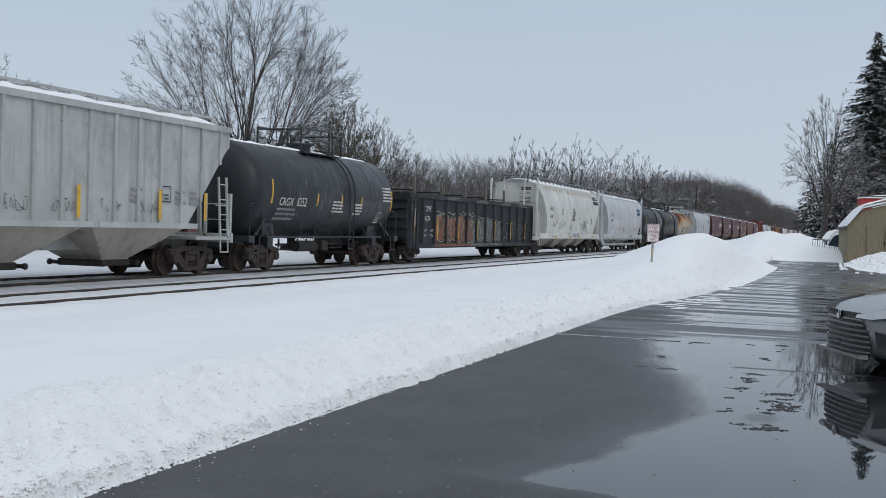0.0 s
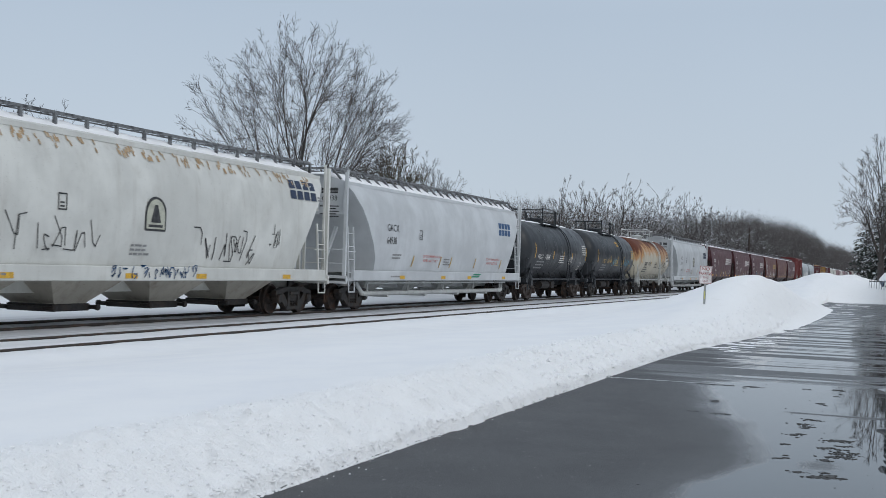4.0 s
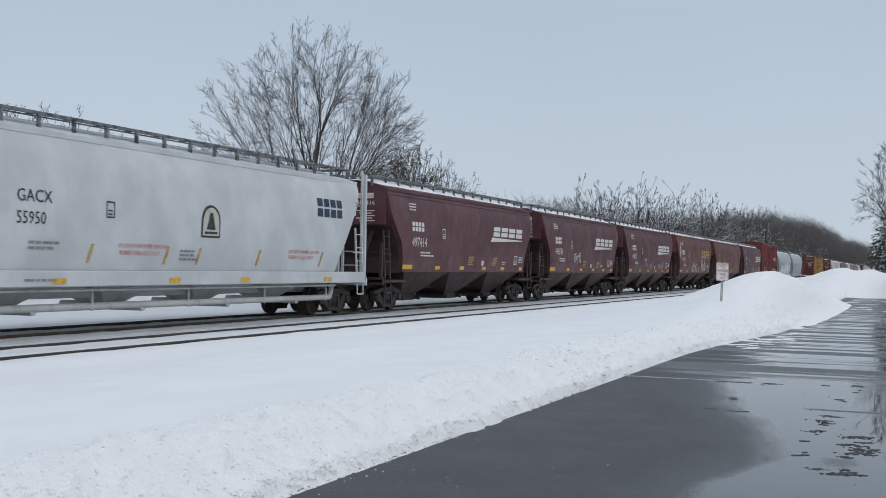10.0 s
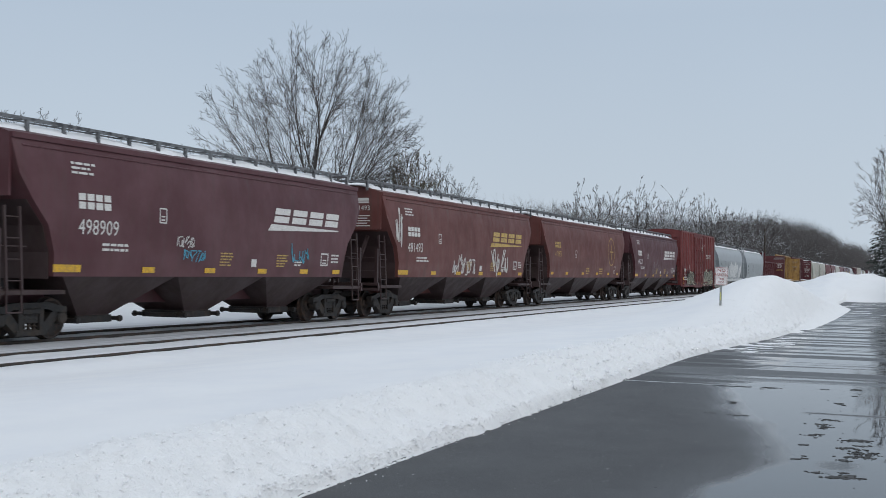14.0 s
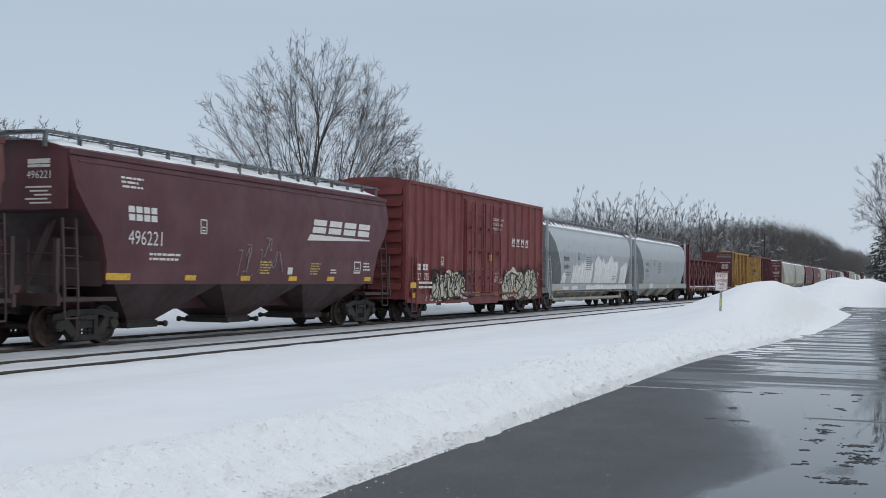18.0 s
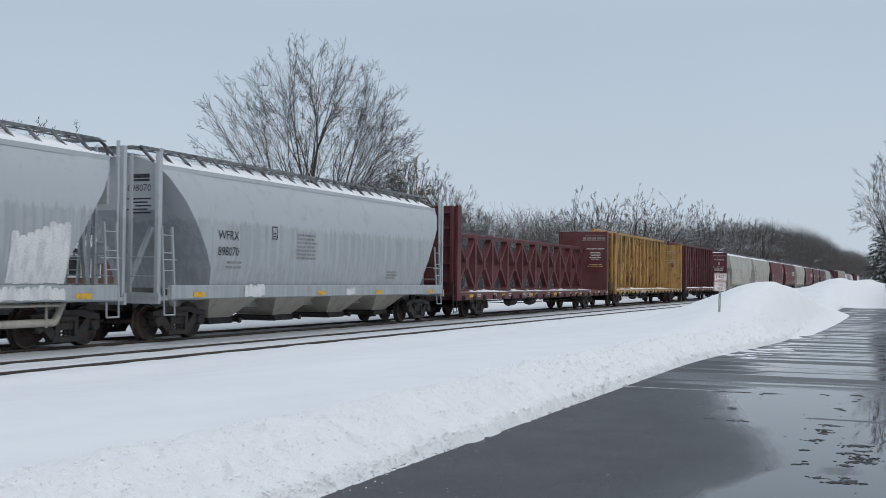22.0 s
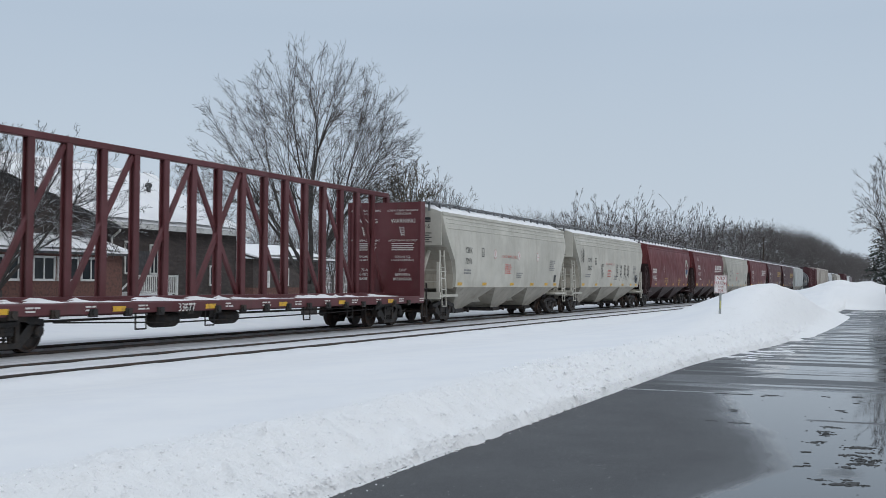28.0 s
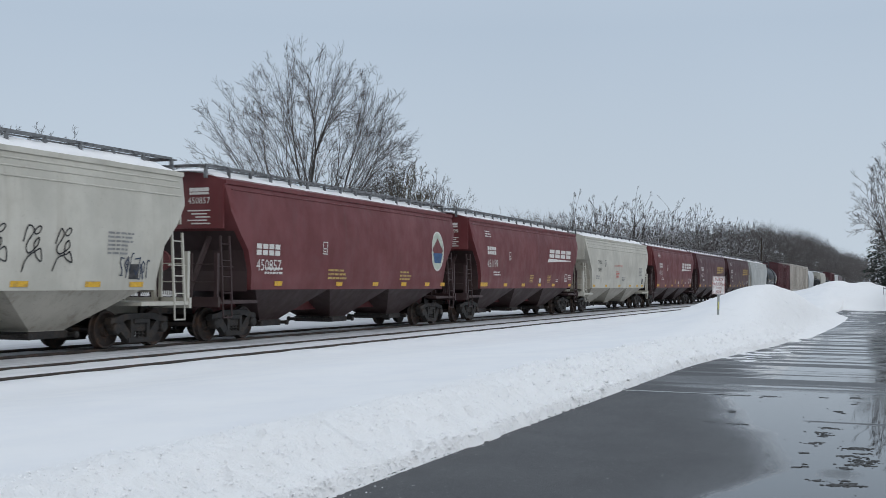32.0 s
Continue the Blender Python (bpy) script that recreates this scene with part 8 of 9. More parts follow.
# main house: its front runs along the railway, a gable end behind the wing and a hip at the far end
house = new("house")
house.matrix_basis = pose(42.7, 34.1, 0.0)
tagged(house, "dark-boarded single-storey house under deep roof snow", "house")
HL, HD, EAVE, RIDGE = 10.7, 9.2, 3.95, 7.1
part("wall", Geo().box(0.02, HL, 0.0, HD, -0.2, EAVE), SIDING, house)
boards(house, HL, 0.6, EAVE - 0.1, SIDING)
part("foundation", Geo().box(-0.03, HL + 0.03, -0.06, HD, -0.3, 0.6), BRICK_RED, house)
over = 0.55
pa, pb, pc, pd = (-7.5, -over, EAVE), (HL + over, -over, EAVE), (HL + over, HD + over, EAVE), (-7.5, HD + over, EAVE)
ra, rb_ = (-7.5, HD / 2, RIDGE), (HL - 2.1, HD / 2, RIDGE)
for nm, corners in (("roof", (pa, pb, rb_, ra)), ("roof", (pb, pc, rb_)), ("roof", (pc, pd, ra, rb_))):
    part(nm, roof_slab(corners, 0.12), SHINGLE, house)
part("gable_wall", Geo().prism([(0, 0), (HD, 0), (HD, EAVE), (HD / 2, RIDGE - 0.1), (0, EAVE)], 0.0, 0.2), SIDING, house, at=pose(-6.9, 0, 0, 0, 0, 90))
for i, corners in enumerate(((pa, pb, rb_, ra), (pb, pc, rb_, rb_))):
    part("roof_snow", snow_sheet(corners, i, 0.38), SNOW, house, "deep soft snow on the roof", smooth=70)
part("fascia", Geo().box(-1.0, HL + over, -over - 0.03, -over + 0.02, EAVE - 0.14, EAVE + 0.1), TRIM, house)
part("gutter_pipe", Geo().path([(0.06, -over, EAVE - 0.1), (0.06, -over, EAVE - 0.3), (0.06, -0.1, EAVE - 0.6), (0.06, -0.1, 0.3)], 0.055, 8), TRIM, house)
part("gutter_pipe", Geo().path([(HL - 0.06, -over, EAVE - 0.1), (HL - 0.06, -0.1, EAVE - 0.5), (HL - 0.06, -0.1, 0.3)], 0.05, 8), TRIM, house)
part("roof_vent", Geo().rod((5.4, 1.9, 5.2), (5.4, 1.9, 6.2), 0.11, 10).lathe([(6.15, 0.18), (6.32, 0.18), (6.38, 0.05)], 12, "z", (5.4, 1.9, 0)), SHINGLE, house)
window(house, 1.5, 1.75, 0.75, 1.4)
window(house, 3.3, 1.75, 0.5, 1.3)
part("door", Geo().box(-0.5, 0.5, -0.05, 0.02, 0, 2.05), SHINGLE, house, "dark front door", at=pose(2.4, -0.05, 0.75))
window(house, 8.6, 1.2, 0.9, 0.9)
porch = new("porch")
porch.matrix_basis = pose(42.7, 34.1, 0.0)
tagged(porch, "small raised porch with white posts and balusters", "porch")
part("floor_boards", Geo().box(0.1, 3.4, -1.5, -0.07, 0.45, 0.62), TRIM, porch)
for x in (0.2, 3.3):
    part("post", Geo().box(x - 0.06, x + 0.06, -1.46, -1.34, 0.0, 1.65), TRIM, porch)
part("hand_rail", Geo().box(0.2, 3.3, -1.44, -1.36, 1.55, 1.63), TRIM, porch)
part("hand_rail", Geo().box(0.2, 3.3, -1.43, -1.37, 0.74, 0.80), TRIM, porch)
for i in range(20):
    part("baluster", lambda: Geo().box(-0.025, 0.025, -1.42, -1.38, 0.78, 1.58), TRIM, porch, key="baluster", at=pose(0.33 + i * 0.152, 0, 0))
part("stair_rail", Geo().bar((0.2, -1.4, 1.6), (-1.3, -1.4, 0.7), 0.07, 0.07).box(-1.36, -1.26, -1.45, -1.35, 0, 0.85), TRIM, porch)
for i in range(3):
    part("step", lambda: Geo().box(0, 0.35, -1.4, -0.1, 0, 0.15), TRIM, porch, key="porch step", at=pose(-0.25 - i * 0.34, 0, 0.32 - 0.15 * i))
part("porch_snow", Geo().loft([[(0.25 + 0.3 * i, -1.3, 0.62), (0.25 + 0.3 * i, -1.1, 0.75 + 0.05 * (i % 3)), (0.25 + 0.3 * i, -0.5, 0.82 + 0.04 * (i % 2)), (0.25 + 0.3 * i, -0.2, 0.62)] for i in range(11)]), SNOW, porch, "drifted snow on the porch", smooth=60)

# the wing in front: a broad low gable towards the railway, with a glazed lean-to under it
wing = new("house")
wing.matrix_basis = pose(25.0, 33.3, 0.0)
tagged(wing, "brick house wing with a broad dark gable and white windows", "house")
WL, WE, WR = 16.0, 3.9, 5.85
gable = [(0, 0.0), (WL, 0.0), (WL, WE), (WL / 2, WR), (0, WE)]
part("wall", Geo().prism(gable, 0.0, 8.0), SIDING, wing)
for i in range(8):
    z = WE - 0.3 + i * 0.28
    w = (WR - 0.25 - z) / (WR - WE) * WL / 2 if z > WE else WL / 2
    if w > 0.4:
        part("board", Geo().box(WL / 2 - w + 0.05, WL / 2 + w - 0.05, -0.03, -0.002, z, z + 0.24), SIDING, wing)
for k in (0, 1):
    a, b = ((-0.8, -0.55, WE - 0.21), (WL / 2, -0.55, WR + 0.03)) if k == 0 else ((WL / 2, -0.55, WR + 0.03), (WL + 0.8, -0.55, WE - 0.21))
    c, d = (b[0], 8.3, b[2]), (a[0], 8.3, a[2])
    part("roof", roof_slab((a, b, c, d), 0.14), SHINGLE, wing)
    part("roof_snow", snow_sheet((a, b, c, d), 20 + k, 0.08), SNOW, wing, "deep soft snow on the roof", smooth=70)
part("lean_to", Geo().box(3.0, 15.6, -1.6, 0.0, -0.2, 2.45), BRICK_RED, wing, "brick lean-to")
part("lean_to_roof", roof_slab(((2.6, -2.0, 2.42), (16.0, -2.0, 2.42), (16.0, -0.02, 3.05), (2.6, -0.02, 3.05)), 0.1), SHINGLE, wing)
part("roof_snow", snow_sheet(((2.6, -2.0, 2.45), (16.0, -2.0, 2.45), (16.0, -0.02, 3.08), (2.6, -0.02, 3.08)), 27, 0.2), SNOW, wing, smooth=70)
for x in (7.9, 9.3, 10.7, 12.1, 13.5):
    window(wing, x, 1.42, 1.1, 0.82, -1.62)
part("corner_board", Geo().box(WL - 0.12, WL + 0.02, -0.06, 0.03, 1.25, WE), TRIM, wing)

# a small building farther on
hut = new("outbuilding")
hut.matrix_basis = pose(57.6, 35.6, 0.0)
tagged(hut, "small dark outbuilding with a snowy roof", "shed")
part("wall", Geo().box(0, 9.0, 0, 5.0, -0.2, 2.7), SIDING, hut)
part("roof", roof_slab(((-0.4, -0.5, 2.65), (9.4, -0.5, 2.65), (9.4, 2.6, 3.4), (-0.4, 2.6, 3.4)), 0.1), SHINGLE, hut)
part("roof_snow", snow_sheet(((-0.4, -0.5, 2.7), (9.4, -0.5, 2.7), (9.4, 2.6, 3.45), (-0.4, 2.6, 3.45)), 31, 0.25), SNOW, hut, smooth=70)
part("foundation", Geo().box(-0.02, 9.02, -0.05, 5.0, -0.3, 1.0), BRICK_RED, hut)
part("door", Geo().box(1.0, 1.9, -0.04, 0.02, 0.0, 2.0), TRIM, hut, "white door")
window(hut, 3.6, 1.2, 0.9, 0.9, -0.02)
window(hut, 6.4, 1.2, 0.9, 0.9, -0.02)

# ---------------------------------------------------------------- beyond the car park
TAN = plain("tan_shed_boards", (0.23, 0.19, 0.125), 0.75, 0, (0.18, 0.15, 0.10), 2.0, (6, 6, 1))
shed = new("garden_shed")
shed.matrix_basis = pose(70.0, -0.72, 0.1, 0, 0, -86)
tagged(shed, "tan wooden shed with a barn roof under snow", "shed")
barn = [(0, 0), (6.0, 0), (6.0, 2.05), (5.2, 3.0), (3.0, 3.6), (0.8, 3.0), (0, 2.05)]
part("wall", Geo().prism(barn, 0.0, 6.0), TAN, shed)
for a, b in (((-0.16, 1.88), (0.78, 3.05)), ((0.78, 3.05), (3.0, 3.66)), ((3.0, 3.66), (5.22, 3.05)), ((5.22, 3.05), (6.16, 1.88))):
    part("roof", roof_slab(((a[0], -0.15, a[1]), (b[0], -0.15, b[1]), (b[0], 6.2, b[1]), (a[0], 6.2, a[1])), 0.06), SHINGLE, shed)
part("roof_snow", snow_sheet(((-0.05, -0.17, 2.0), (0.78, -0.17, 3.04), (0.78, 6.2, 3.04), (-0.05, 6.2, 2.0)), 39, 0.03), SNOW, shed, smooth=70)
for i, (a, b) in enumerate((((0.78, 3.05), (3.0, 3.68)), ((3.0, 3.68), (5.22, 3.05)))):
    part("roof_snow", snow_sheet(((a[0], -0.17, a[1]), (b[0], -0.17, b[1]), (b[0], 6.2, b[1]), (a[0], 6.2, a[1])), 40 + i, 0.22), SNOW, shed, smooth=70)
for x in (1.55, 2.55):
    part("door", Geo().box(x - 0.48, x + 0.48, -0.05, 0.0, 0.1, 2.1).box(x - 0.44, x - 0.36, -0.07, -0.04, 0.15, 2.05).box(x + 0.36, x + 0.44, -0.07, -0.04, 0.15, 2.05), TAN, shed, "shed door")
part("door_latch", Geo().box(2.02, 2.10, -0.12, -0.05, 1.05, 1.25), STEEL_DARK, shed)

RED_PAINT = plain("bright_red_paint", (0.38, 0.03, 0.03), 0.4, 0, (0.30, 0.025, 0.025), 3.0)
caboose = new("red_trailer")
caboose.matrix_basis = pose(86.0, -1.8, 0.6, 0, 0, -84)
tagged(caboose, "red box trailer with snow on its roof", "trailer")
part("body", Geo().box(0, 7.0, 0, 2.4, 0.9, 3.75, 0.06), RED_PAINT, caboose)
part("roof_snow", snow_sheet(((-0.05, -0.05, 3.72), (7.05, -0.05, 3.72), (7.05, 2.45, 3.72), (-0.05, 2.45, 3.72)), 50, 0.2), SNOW, caboose, smooth=70)
part("pale_panel", Geo().box(0.35, 1.6, -0.02, 0.0, 3.1, 3.45), TRIM, caboose, "white panel on the trailer's side")
for x in (1.2, 5.6):
    part("wheel", Geo().lathe([(-0.1, 0.0001), (-0.1, 0.45), (0.15, 0.45), (0.15, 0.0001)], 20, at=(x, 0.15, 0.45)), STEEL_DARK, caboose, smooth=40)
part("frame", Geo().box(0.1, 6.9, 0.2, 2.2, 0.5, 0.95), STEEL_DARK, caboose)

FENCE = plain("black_fence_paint", (0.02, 0.02, 0.022), 0.5)
fence = new("metal_fence")
fence.matrix_basis = pose(75.6, 1.25, 0.35, 0, 0, -75)
tagged(fence, "low black metal fence standing in snow", "fence")
part("rail", Geo().box(0, 3.6, -0.02, 0.02, 0.95, 1.0), FENCE, fence)
part("rail", Geo().box(0, 3.6, -0.02, 0.02, 0.3, 0.35), FENCE, fence)
for i in range(25):
    part("picket", lambda: Geo().box(-0.01, 0.01, -0.01, 0.01, 0.0, 1.05), FENCE, fence, key="picket", at=pose(i * 0.15, 0, 0))
TARP = plain("dark_blue_tarpaulin", (0.02, 0.035, 0.07), 0.5, 0, (0.03, 0.045, 0.08), 3.0)
cover = new("covered_trailer")
cover.matrix_basis = pose(77.6, 0.6, 0.3, 0, 0, -80)
tagged(cover, "small trailer under a dark blue tarpaulin with snow", "trailer")
arch = [(0.0, 0.0), (0.15, 0.9), (0.5, 1.35), (1.2, 1.55), (1.9, 1.35), (2.25, 0.9), (2.4, 0.0)]
part("tarpaulin", Geo().prism(arch, 0.0, 2.4), TARP, cover, smooth=50)
part("snow_cap", Geo().prism([(0.12, 0.45), (0.3, 1.2), (0.6, 1.58), (1.2, 1.78), (1.85, 1.58), (2.2, 1.1), (2.35, 0.45), (2.2, 0.6), (1.8, 1.28), (1.2, 1.5), (0.6, 1.28), (0.2, 0.6)], -0.06, 2.3), SNOW, cover, smooth=60)

POLE_WOOD = plain("dark_pole_wood", (0.06, 0.048, 0.04), 0.9, 0, (0.09, 0.075, 0.06), 3.0, (1, 1, 0.2))
for px, py, ph in ((193.0, 21.9, 9.4),):
    pole = new("utility_pole")
    pole.matrix_basis = pose(px, py, -0.2)
    tagged(pole, "dark wooden pole beside the railway", "pole")
    part("shaft", Geo().rod((0, 0, 0), (0, 0, ph), 0.15, 10, 0.11), POLE_WOOD, pole)
    part("cap", Geo().lathe([(ph, 0.12), (ph + 0.06, 0.12), (ph + 0.1, 0.0001)], 10, "z"), POLE_WOOD, pole)

# the sign in the snow bank
SIGN_WHITE = plain("sign_white", (0.76, 0.73, 0.72), 0.5, 0, (0.58, 0.55, 0.53), 4.0, bump=0)
SIGN_RED = plain("sign_red", (0.30, 0.05, 0.05), 0.5, 0, bump=0)
GALV_POST = plain("grey_post_steel", (0.46, 0.47, 0.46), 0.5, 0.6)
sign = new("parking_sign")
sign.matrix_basis = pose(29.55, 4.45, 0.36, 0, 1.5, -81.5)
tagged(sign, "white and red no-parking sign on a steel post in snow", "sign")
part("post", Geo().box(-0.03, -0.022, -0.004, 0.026, 0.0, 1.3).box(0.022, 0.03, -0.004, 0.026, 0.0, 1.3).box(-0.03, 0.03, 0.022, 0.03, 0.0, 1.3), GALV_POST, sign)
part("post_sleeve", Geo().box(-0.013, 0.013, -0.012, -0.006, 0.46, 0.66), plain("yellow_green_sleeve", (0.62, 0.60, 0.22), 0.5), sign, "yellow plastic sleeve")
plate = part("plate", Geo().box(-0.155, 0.155, -0.012, -0.006, 0.845, 1.305), SIGN_WHITE, sign)
bd = Geo()
for x0, x1, z0, z1 in ((-0.145, 0.145, 0.855, 0.862), (-0.145, 0.145, 1.288, 1.295), (-0.145, -0.138, 0.855, 1.295), (0.138, 0.145, 0.855, 1.295)):
    bd.box(x0, x1, -0.0145, -0.0118, z0, z1)
part("border", bd, SIGN_RED, plate)
for words, z, h, sq in (("NO", 1.185, 0.085, 1.1), ("PARKING", 1.07, 0.078, 0.72), ("THIS", 0.98, 0.055, 0.9), ("SIDE", 0.89, 0.055, 0.9)):
    ob = letters(plate, words, 0, z, h, flat_prof(0.0155), SIGN_RED, sq, "sign_lettering", 0.0)
    xs = [v.co.x for v in ob.data.vertices]
    ob.location.x = -(min(xs) + max(xs)) / 2

# ---------------------------------------------------------------- on the asphalt
LINE = Nodes("worn_white_line")
_w = LINE.span(LINE.noise(9.0, 6, 0.75), 0.42, 0.58)
LINE = LINE.done(LINE.mix(_w, (0.06, 0.062, 0.064), (0.34, 0.35, 0.36)), 0.3)
ln = part("parking_line", Geo().box(15.27, 15.37, 1.9, LOT_EDGE + 0.1, 0.001, 0.005), LINE)
tagged(ln, "worn white parking line under water", "parking line", "parking lines", kind="structure")
GRIT = plain("wet_black_grit", (0.018, 0.017, 0.016), 0.45, 0, (0.03, 0.028, 0.025), 8.0)


def scatter(name, label, category, spots, material, seed, flat=0.45):
    """Many small angular lumps as one object."""
    rnd = random.Random(seed)
    g = Geo()
    for x, y, r, z in spots:
        n = 7
        off = rnd.uniform(0, 6.28)
        ring = lambda k, h: [(x + r * k * rnd.uniform(0.75, 1.2) * math.cos(off + 6.283 * i / n), y + r * k * rnd.uniform(0.75, 1.2) * math.sin(off + 6.283 * i / n), z + h * r * rnd.uniform(0.8, 1.2)) for i in range(n)]
        g.loft([ring(1.0, -0.1), ring(0.95, flat * 0.5), ring(0.55, flat)])
    ob = part(name, g, material, None, smooth=50)
    return tagged(ob, label, category, kind="stuff")


rnd = random.Random(9)
spots = []
for cx, cy, n, sx, sy, cl in ((15.25, 1.72, 5, 0.16, 0.09, 0.028), (13.3, 1.8, 2, 0.1, 0.04, 0.02), (12.2, 0.76, 2, 0.10, 0.03, 0.026), (11.6, 0.74, 4, 0.12, 0.05, 0.028), (10.9, 0.77, 3, 0.12, 0.03, 0.024),
                              (10.75, 0.48, 5, 0.10, 0.06, 0.030), (10.35, 0.47, 3, 0.10, 0.06, 0.022), (10.1, 0.37, 4, 0.10, 0.04, 0.028), (9.75, 0.34, 4, 0.08, 0.04, 0.026), (9.6, 0.48, 2, 0.05, 0.03, 0.018),
                              (8.8, 0.50, 9, 0.09, 0.14, 0.020), (15.7, 0.64, 4, 0.3, 0.10, 0.03), (13.8, 0.74, 3, 0.2, 0.05, 0.022), (12.15, 1.82, 3, 0.05, 0.12, 0.012), (9.9, 0.75, 4, 0.4, 0.12, 0.010),
                              (19.0, 0.2, 7, 2.0, 0.7, 0.04)):
    for _ in range(n):
        x, y, big = rnd.gauss(cx, sx), rnd.gauss(cy, sy), rnd.uniform(0.3, 1.5)
        for _ in range(int(3 + 16 * big)):
            spots.append((rnd.gauss(x, cl * big * 0.8), rnd.gauss(y, cl * big * 1.4), rnd.uniform(0.006, 0.018), 0.0))
for _ in range(120):
    spots.append((rnd.uniform(6.5, 20), rnd.uniform(-0.6, 2.4), rnd.uniform(0.004, 0.010), 0.0))
scatter("grit", "dark clumps of wet grit lying in the puddles", "grit", spots, GRIT, 1, 0.3)
rnd = random.Random(10)
spots = []
for _ in range(7500):
    x = 4.2 + 22 * rnd.random() ** 1.5
    e = rnd.random() ** 1.5
    y = float(lot_edge(x)) + 0.01 + e * 1.25
    spots.append((x, y, rnd.uniform(0.004, 0.010) * (1.25 - e * 0.5), 0))
for _ in range(3000):
    x = 4.2 + 26 * rnd.random() ** 1.5
    e = rnd.random() ** 2
    spots.append((x, float(lot_edge(x)) - 0.03 + e * 0.10, rnd.uniform(0.005, 0.013), 0))
for _ in range(2600):
    x = 13 + 33 * rnd.random() ** 1.3
    e = rnd.random() ** 1.4
    spots.append((x, float(lot_edge(x)) + 0.02 + e * (1.4 if x < 24 else 0.8), rnd.uniform(0.010, 0.028) * (1.2 - e * 0.5), 0))
zs = ground_height([s[0] for s in spots], [s[1] for s in spots])
spots = [(x, y, r, max(0.0, float(z) - 0.4 * r)) for (x, y, r, _), z in zip(spots, zs)]
scatter("snow_crumbs", "crumbs of broken snow on the ploughed bank", "snow", spots, SNOW, 2, 0.9)
spots = [(4.5 + 20 * rnd.random() ** 1.5, LOT_EDGE + 0.06 - rnd.random() ** 3 * 0.2, rnd.uniform(0.003, 0.008), 0.0) for _ in range(120)]
scatter("ice_crumbs", "bits of snow and ice along the asphalt's edge", "ice", spots, SNOW, 3, 0.8)


def ragged(n, x0, x1, y0, y1, size, seed):
    """Islands made of many small overlapping flakes, drawn out across the lot."""
    rnd = random.Random(seed)
    out = []
    for _ in range(n):
        x, y, big = rnd.uniform(x0, x1), y1 - (y1 - y0) * rnd.random() ** 1.6, rnd.uniform(0.3, 1.0) ** 2
        for _ in range(int(6 + 20 * big)):
            out.append((rnd.gauss(x, size * big * 0.45), rnd.gauss(y, size * big), rnd.uniform(0.25, 0.6) * size * big + 0.015, 0.0))
    return out


scatter("slush", "ragged islands of slush on the far asphalt", "slush", ragged(44, 44, 71, -0.3, 3.3, 0.28, 12), SNOW, 4, 0.06)
scatter("slush", "ragged islands of slush beside the bank", "slush", ragged(34, 21.0, 31, 2.35, 3.3, 0.20, 13), SNOW, 5, 0.08)
rnd = random.Random(14)
spots = []
for _ in range(500):
    x, y = rnd.gauss(62, 4.5), rnd.gauss(-2.6, 1.3)
    spots.append((x, min(y, -0.4), rnd.uniform(0.03, 0.13), float(ground_height(x, min(y, -0.4)))))
scatter("snow_lumps", "rough lumps of ploughed snow before the shed", "snow", spots, SNOW, 6, 0.9)

# ---------------------------------------------------------------- the parked car
def metallic(name, col):
    n = Nodes(name)
    c = n.mix(n.span(n.noise(420.0, 1), 0.3, 0.7, 0.0, 0.35), col, tuple(x * 1.25 for x in col))
    c = n.mix(n.span(n.noise(2.5, 6, 0.7), 0.55, 0.8, 0.0, 0.3), c, (0.16, 0.155, 0.145))
    n.p.inputs["Coat Weight"].default_value = 0.6
    n.p.inputs["Coat Roughness"].default_value = 0.08
    return n.done(c, 0.36, 0.4)


SILVER = metallic("silver_grey_car_paint", (0.21, 0.212, 0.213))
BLACK_PLASTIC = plain("black_plastic", (0.016, 0.016, 0.018), 0.4)
CHROME = Nodes("chrome").done((0.42, 0.43, 0.44), 0.2, 1.0)
TYRE = plain("tyre_rubber", (0.018, 0.018, 0.018), 0.8)
SLAT = plain("dark_grey_slat", (0.13, 0.13, 0.135), 0.35)
LAMP_GLASS = Nodes("clear_lamp_cover").done((0.42, 0.43, 0.45), 0.08, 0.5, 0.6)

sedan = new("sedan_car")
sedan.matrix_basis = pose(12.98, -0.17, 0.0, 0, 0, 110)
tagged(sedan, "silver-grey saloon car with a slatted black grille, parked on wet asphalt", "car")


# the car's own space: its nose at x 0, the tail at x -4.8, left side at +y
def body_section(x):
    """Half widths and heights of the body at x from the nose: rows of (y, z)."""
    k = -x
    hw = float(np.interp(k, [0.0, 0.08, 0.3, 0.9, 2.4, 4.0, 4.6, 4.8], [0.55, 0.68, 0.84, 0.90, 0.91, 0.89, 0.82, 0.66]))
    low = float(np.interp(k, [0, 0.2, 0.5, 4.3, 4.8], [0.24, 0.20, 0.19, 0.20, 0.30]))
    belt = float(np.interp(k, [0, 0.12, 0.4, 1.0, 1.5, 2.4, 4.0, 4.8], [0.60, 0.70, 0.76, 0.86, 0.93, 0.95, 0.99, 0.95]))
    top = float(np.interp(k, [0, 0.12, 0.4, 0.9, 1.25], [0.63, 0.70, 0.79, 0.92, 0.98]))
    if k >= 1.25:
        top = float(np.interp(k, [1.25, 3.9, 4.3, 4.8], [1.0, 1.05, 1.06, 0.98]))
    mid = (low + belt) / 2
    half = [(0.0, low), (hw * 0.8, low), (hw * 0.97, low + 0.08), (hw, mid), (hw * 0.99, belt - 0.06), (hw * 0.93, belt + 0.01), (hw * 0.75, (belt + top) / 2 + 0.02), (hw * 0.4, top), (0.0, top + 0.01)]
    return half


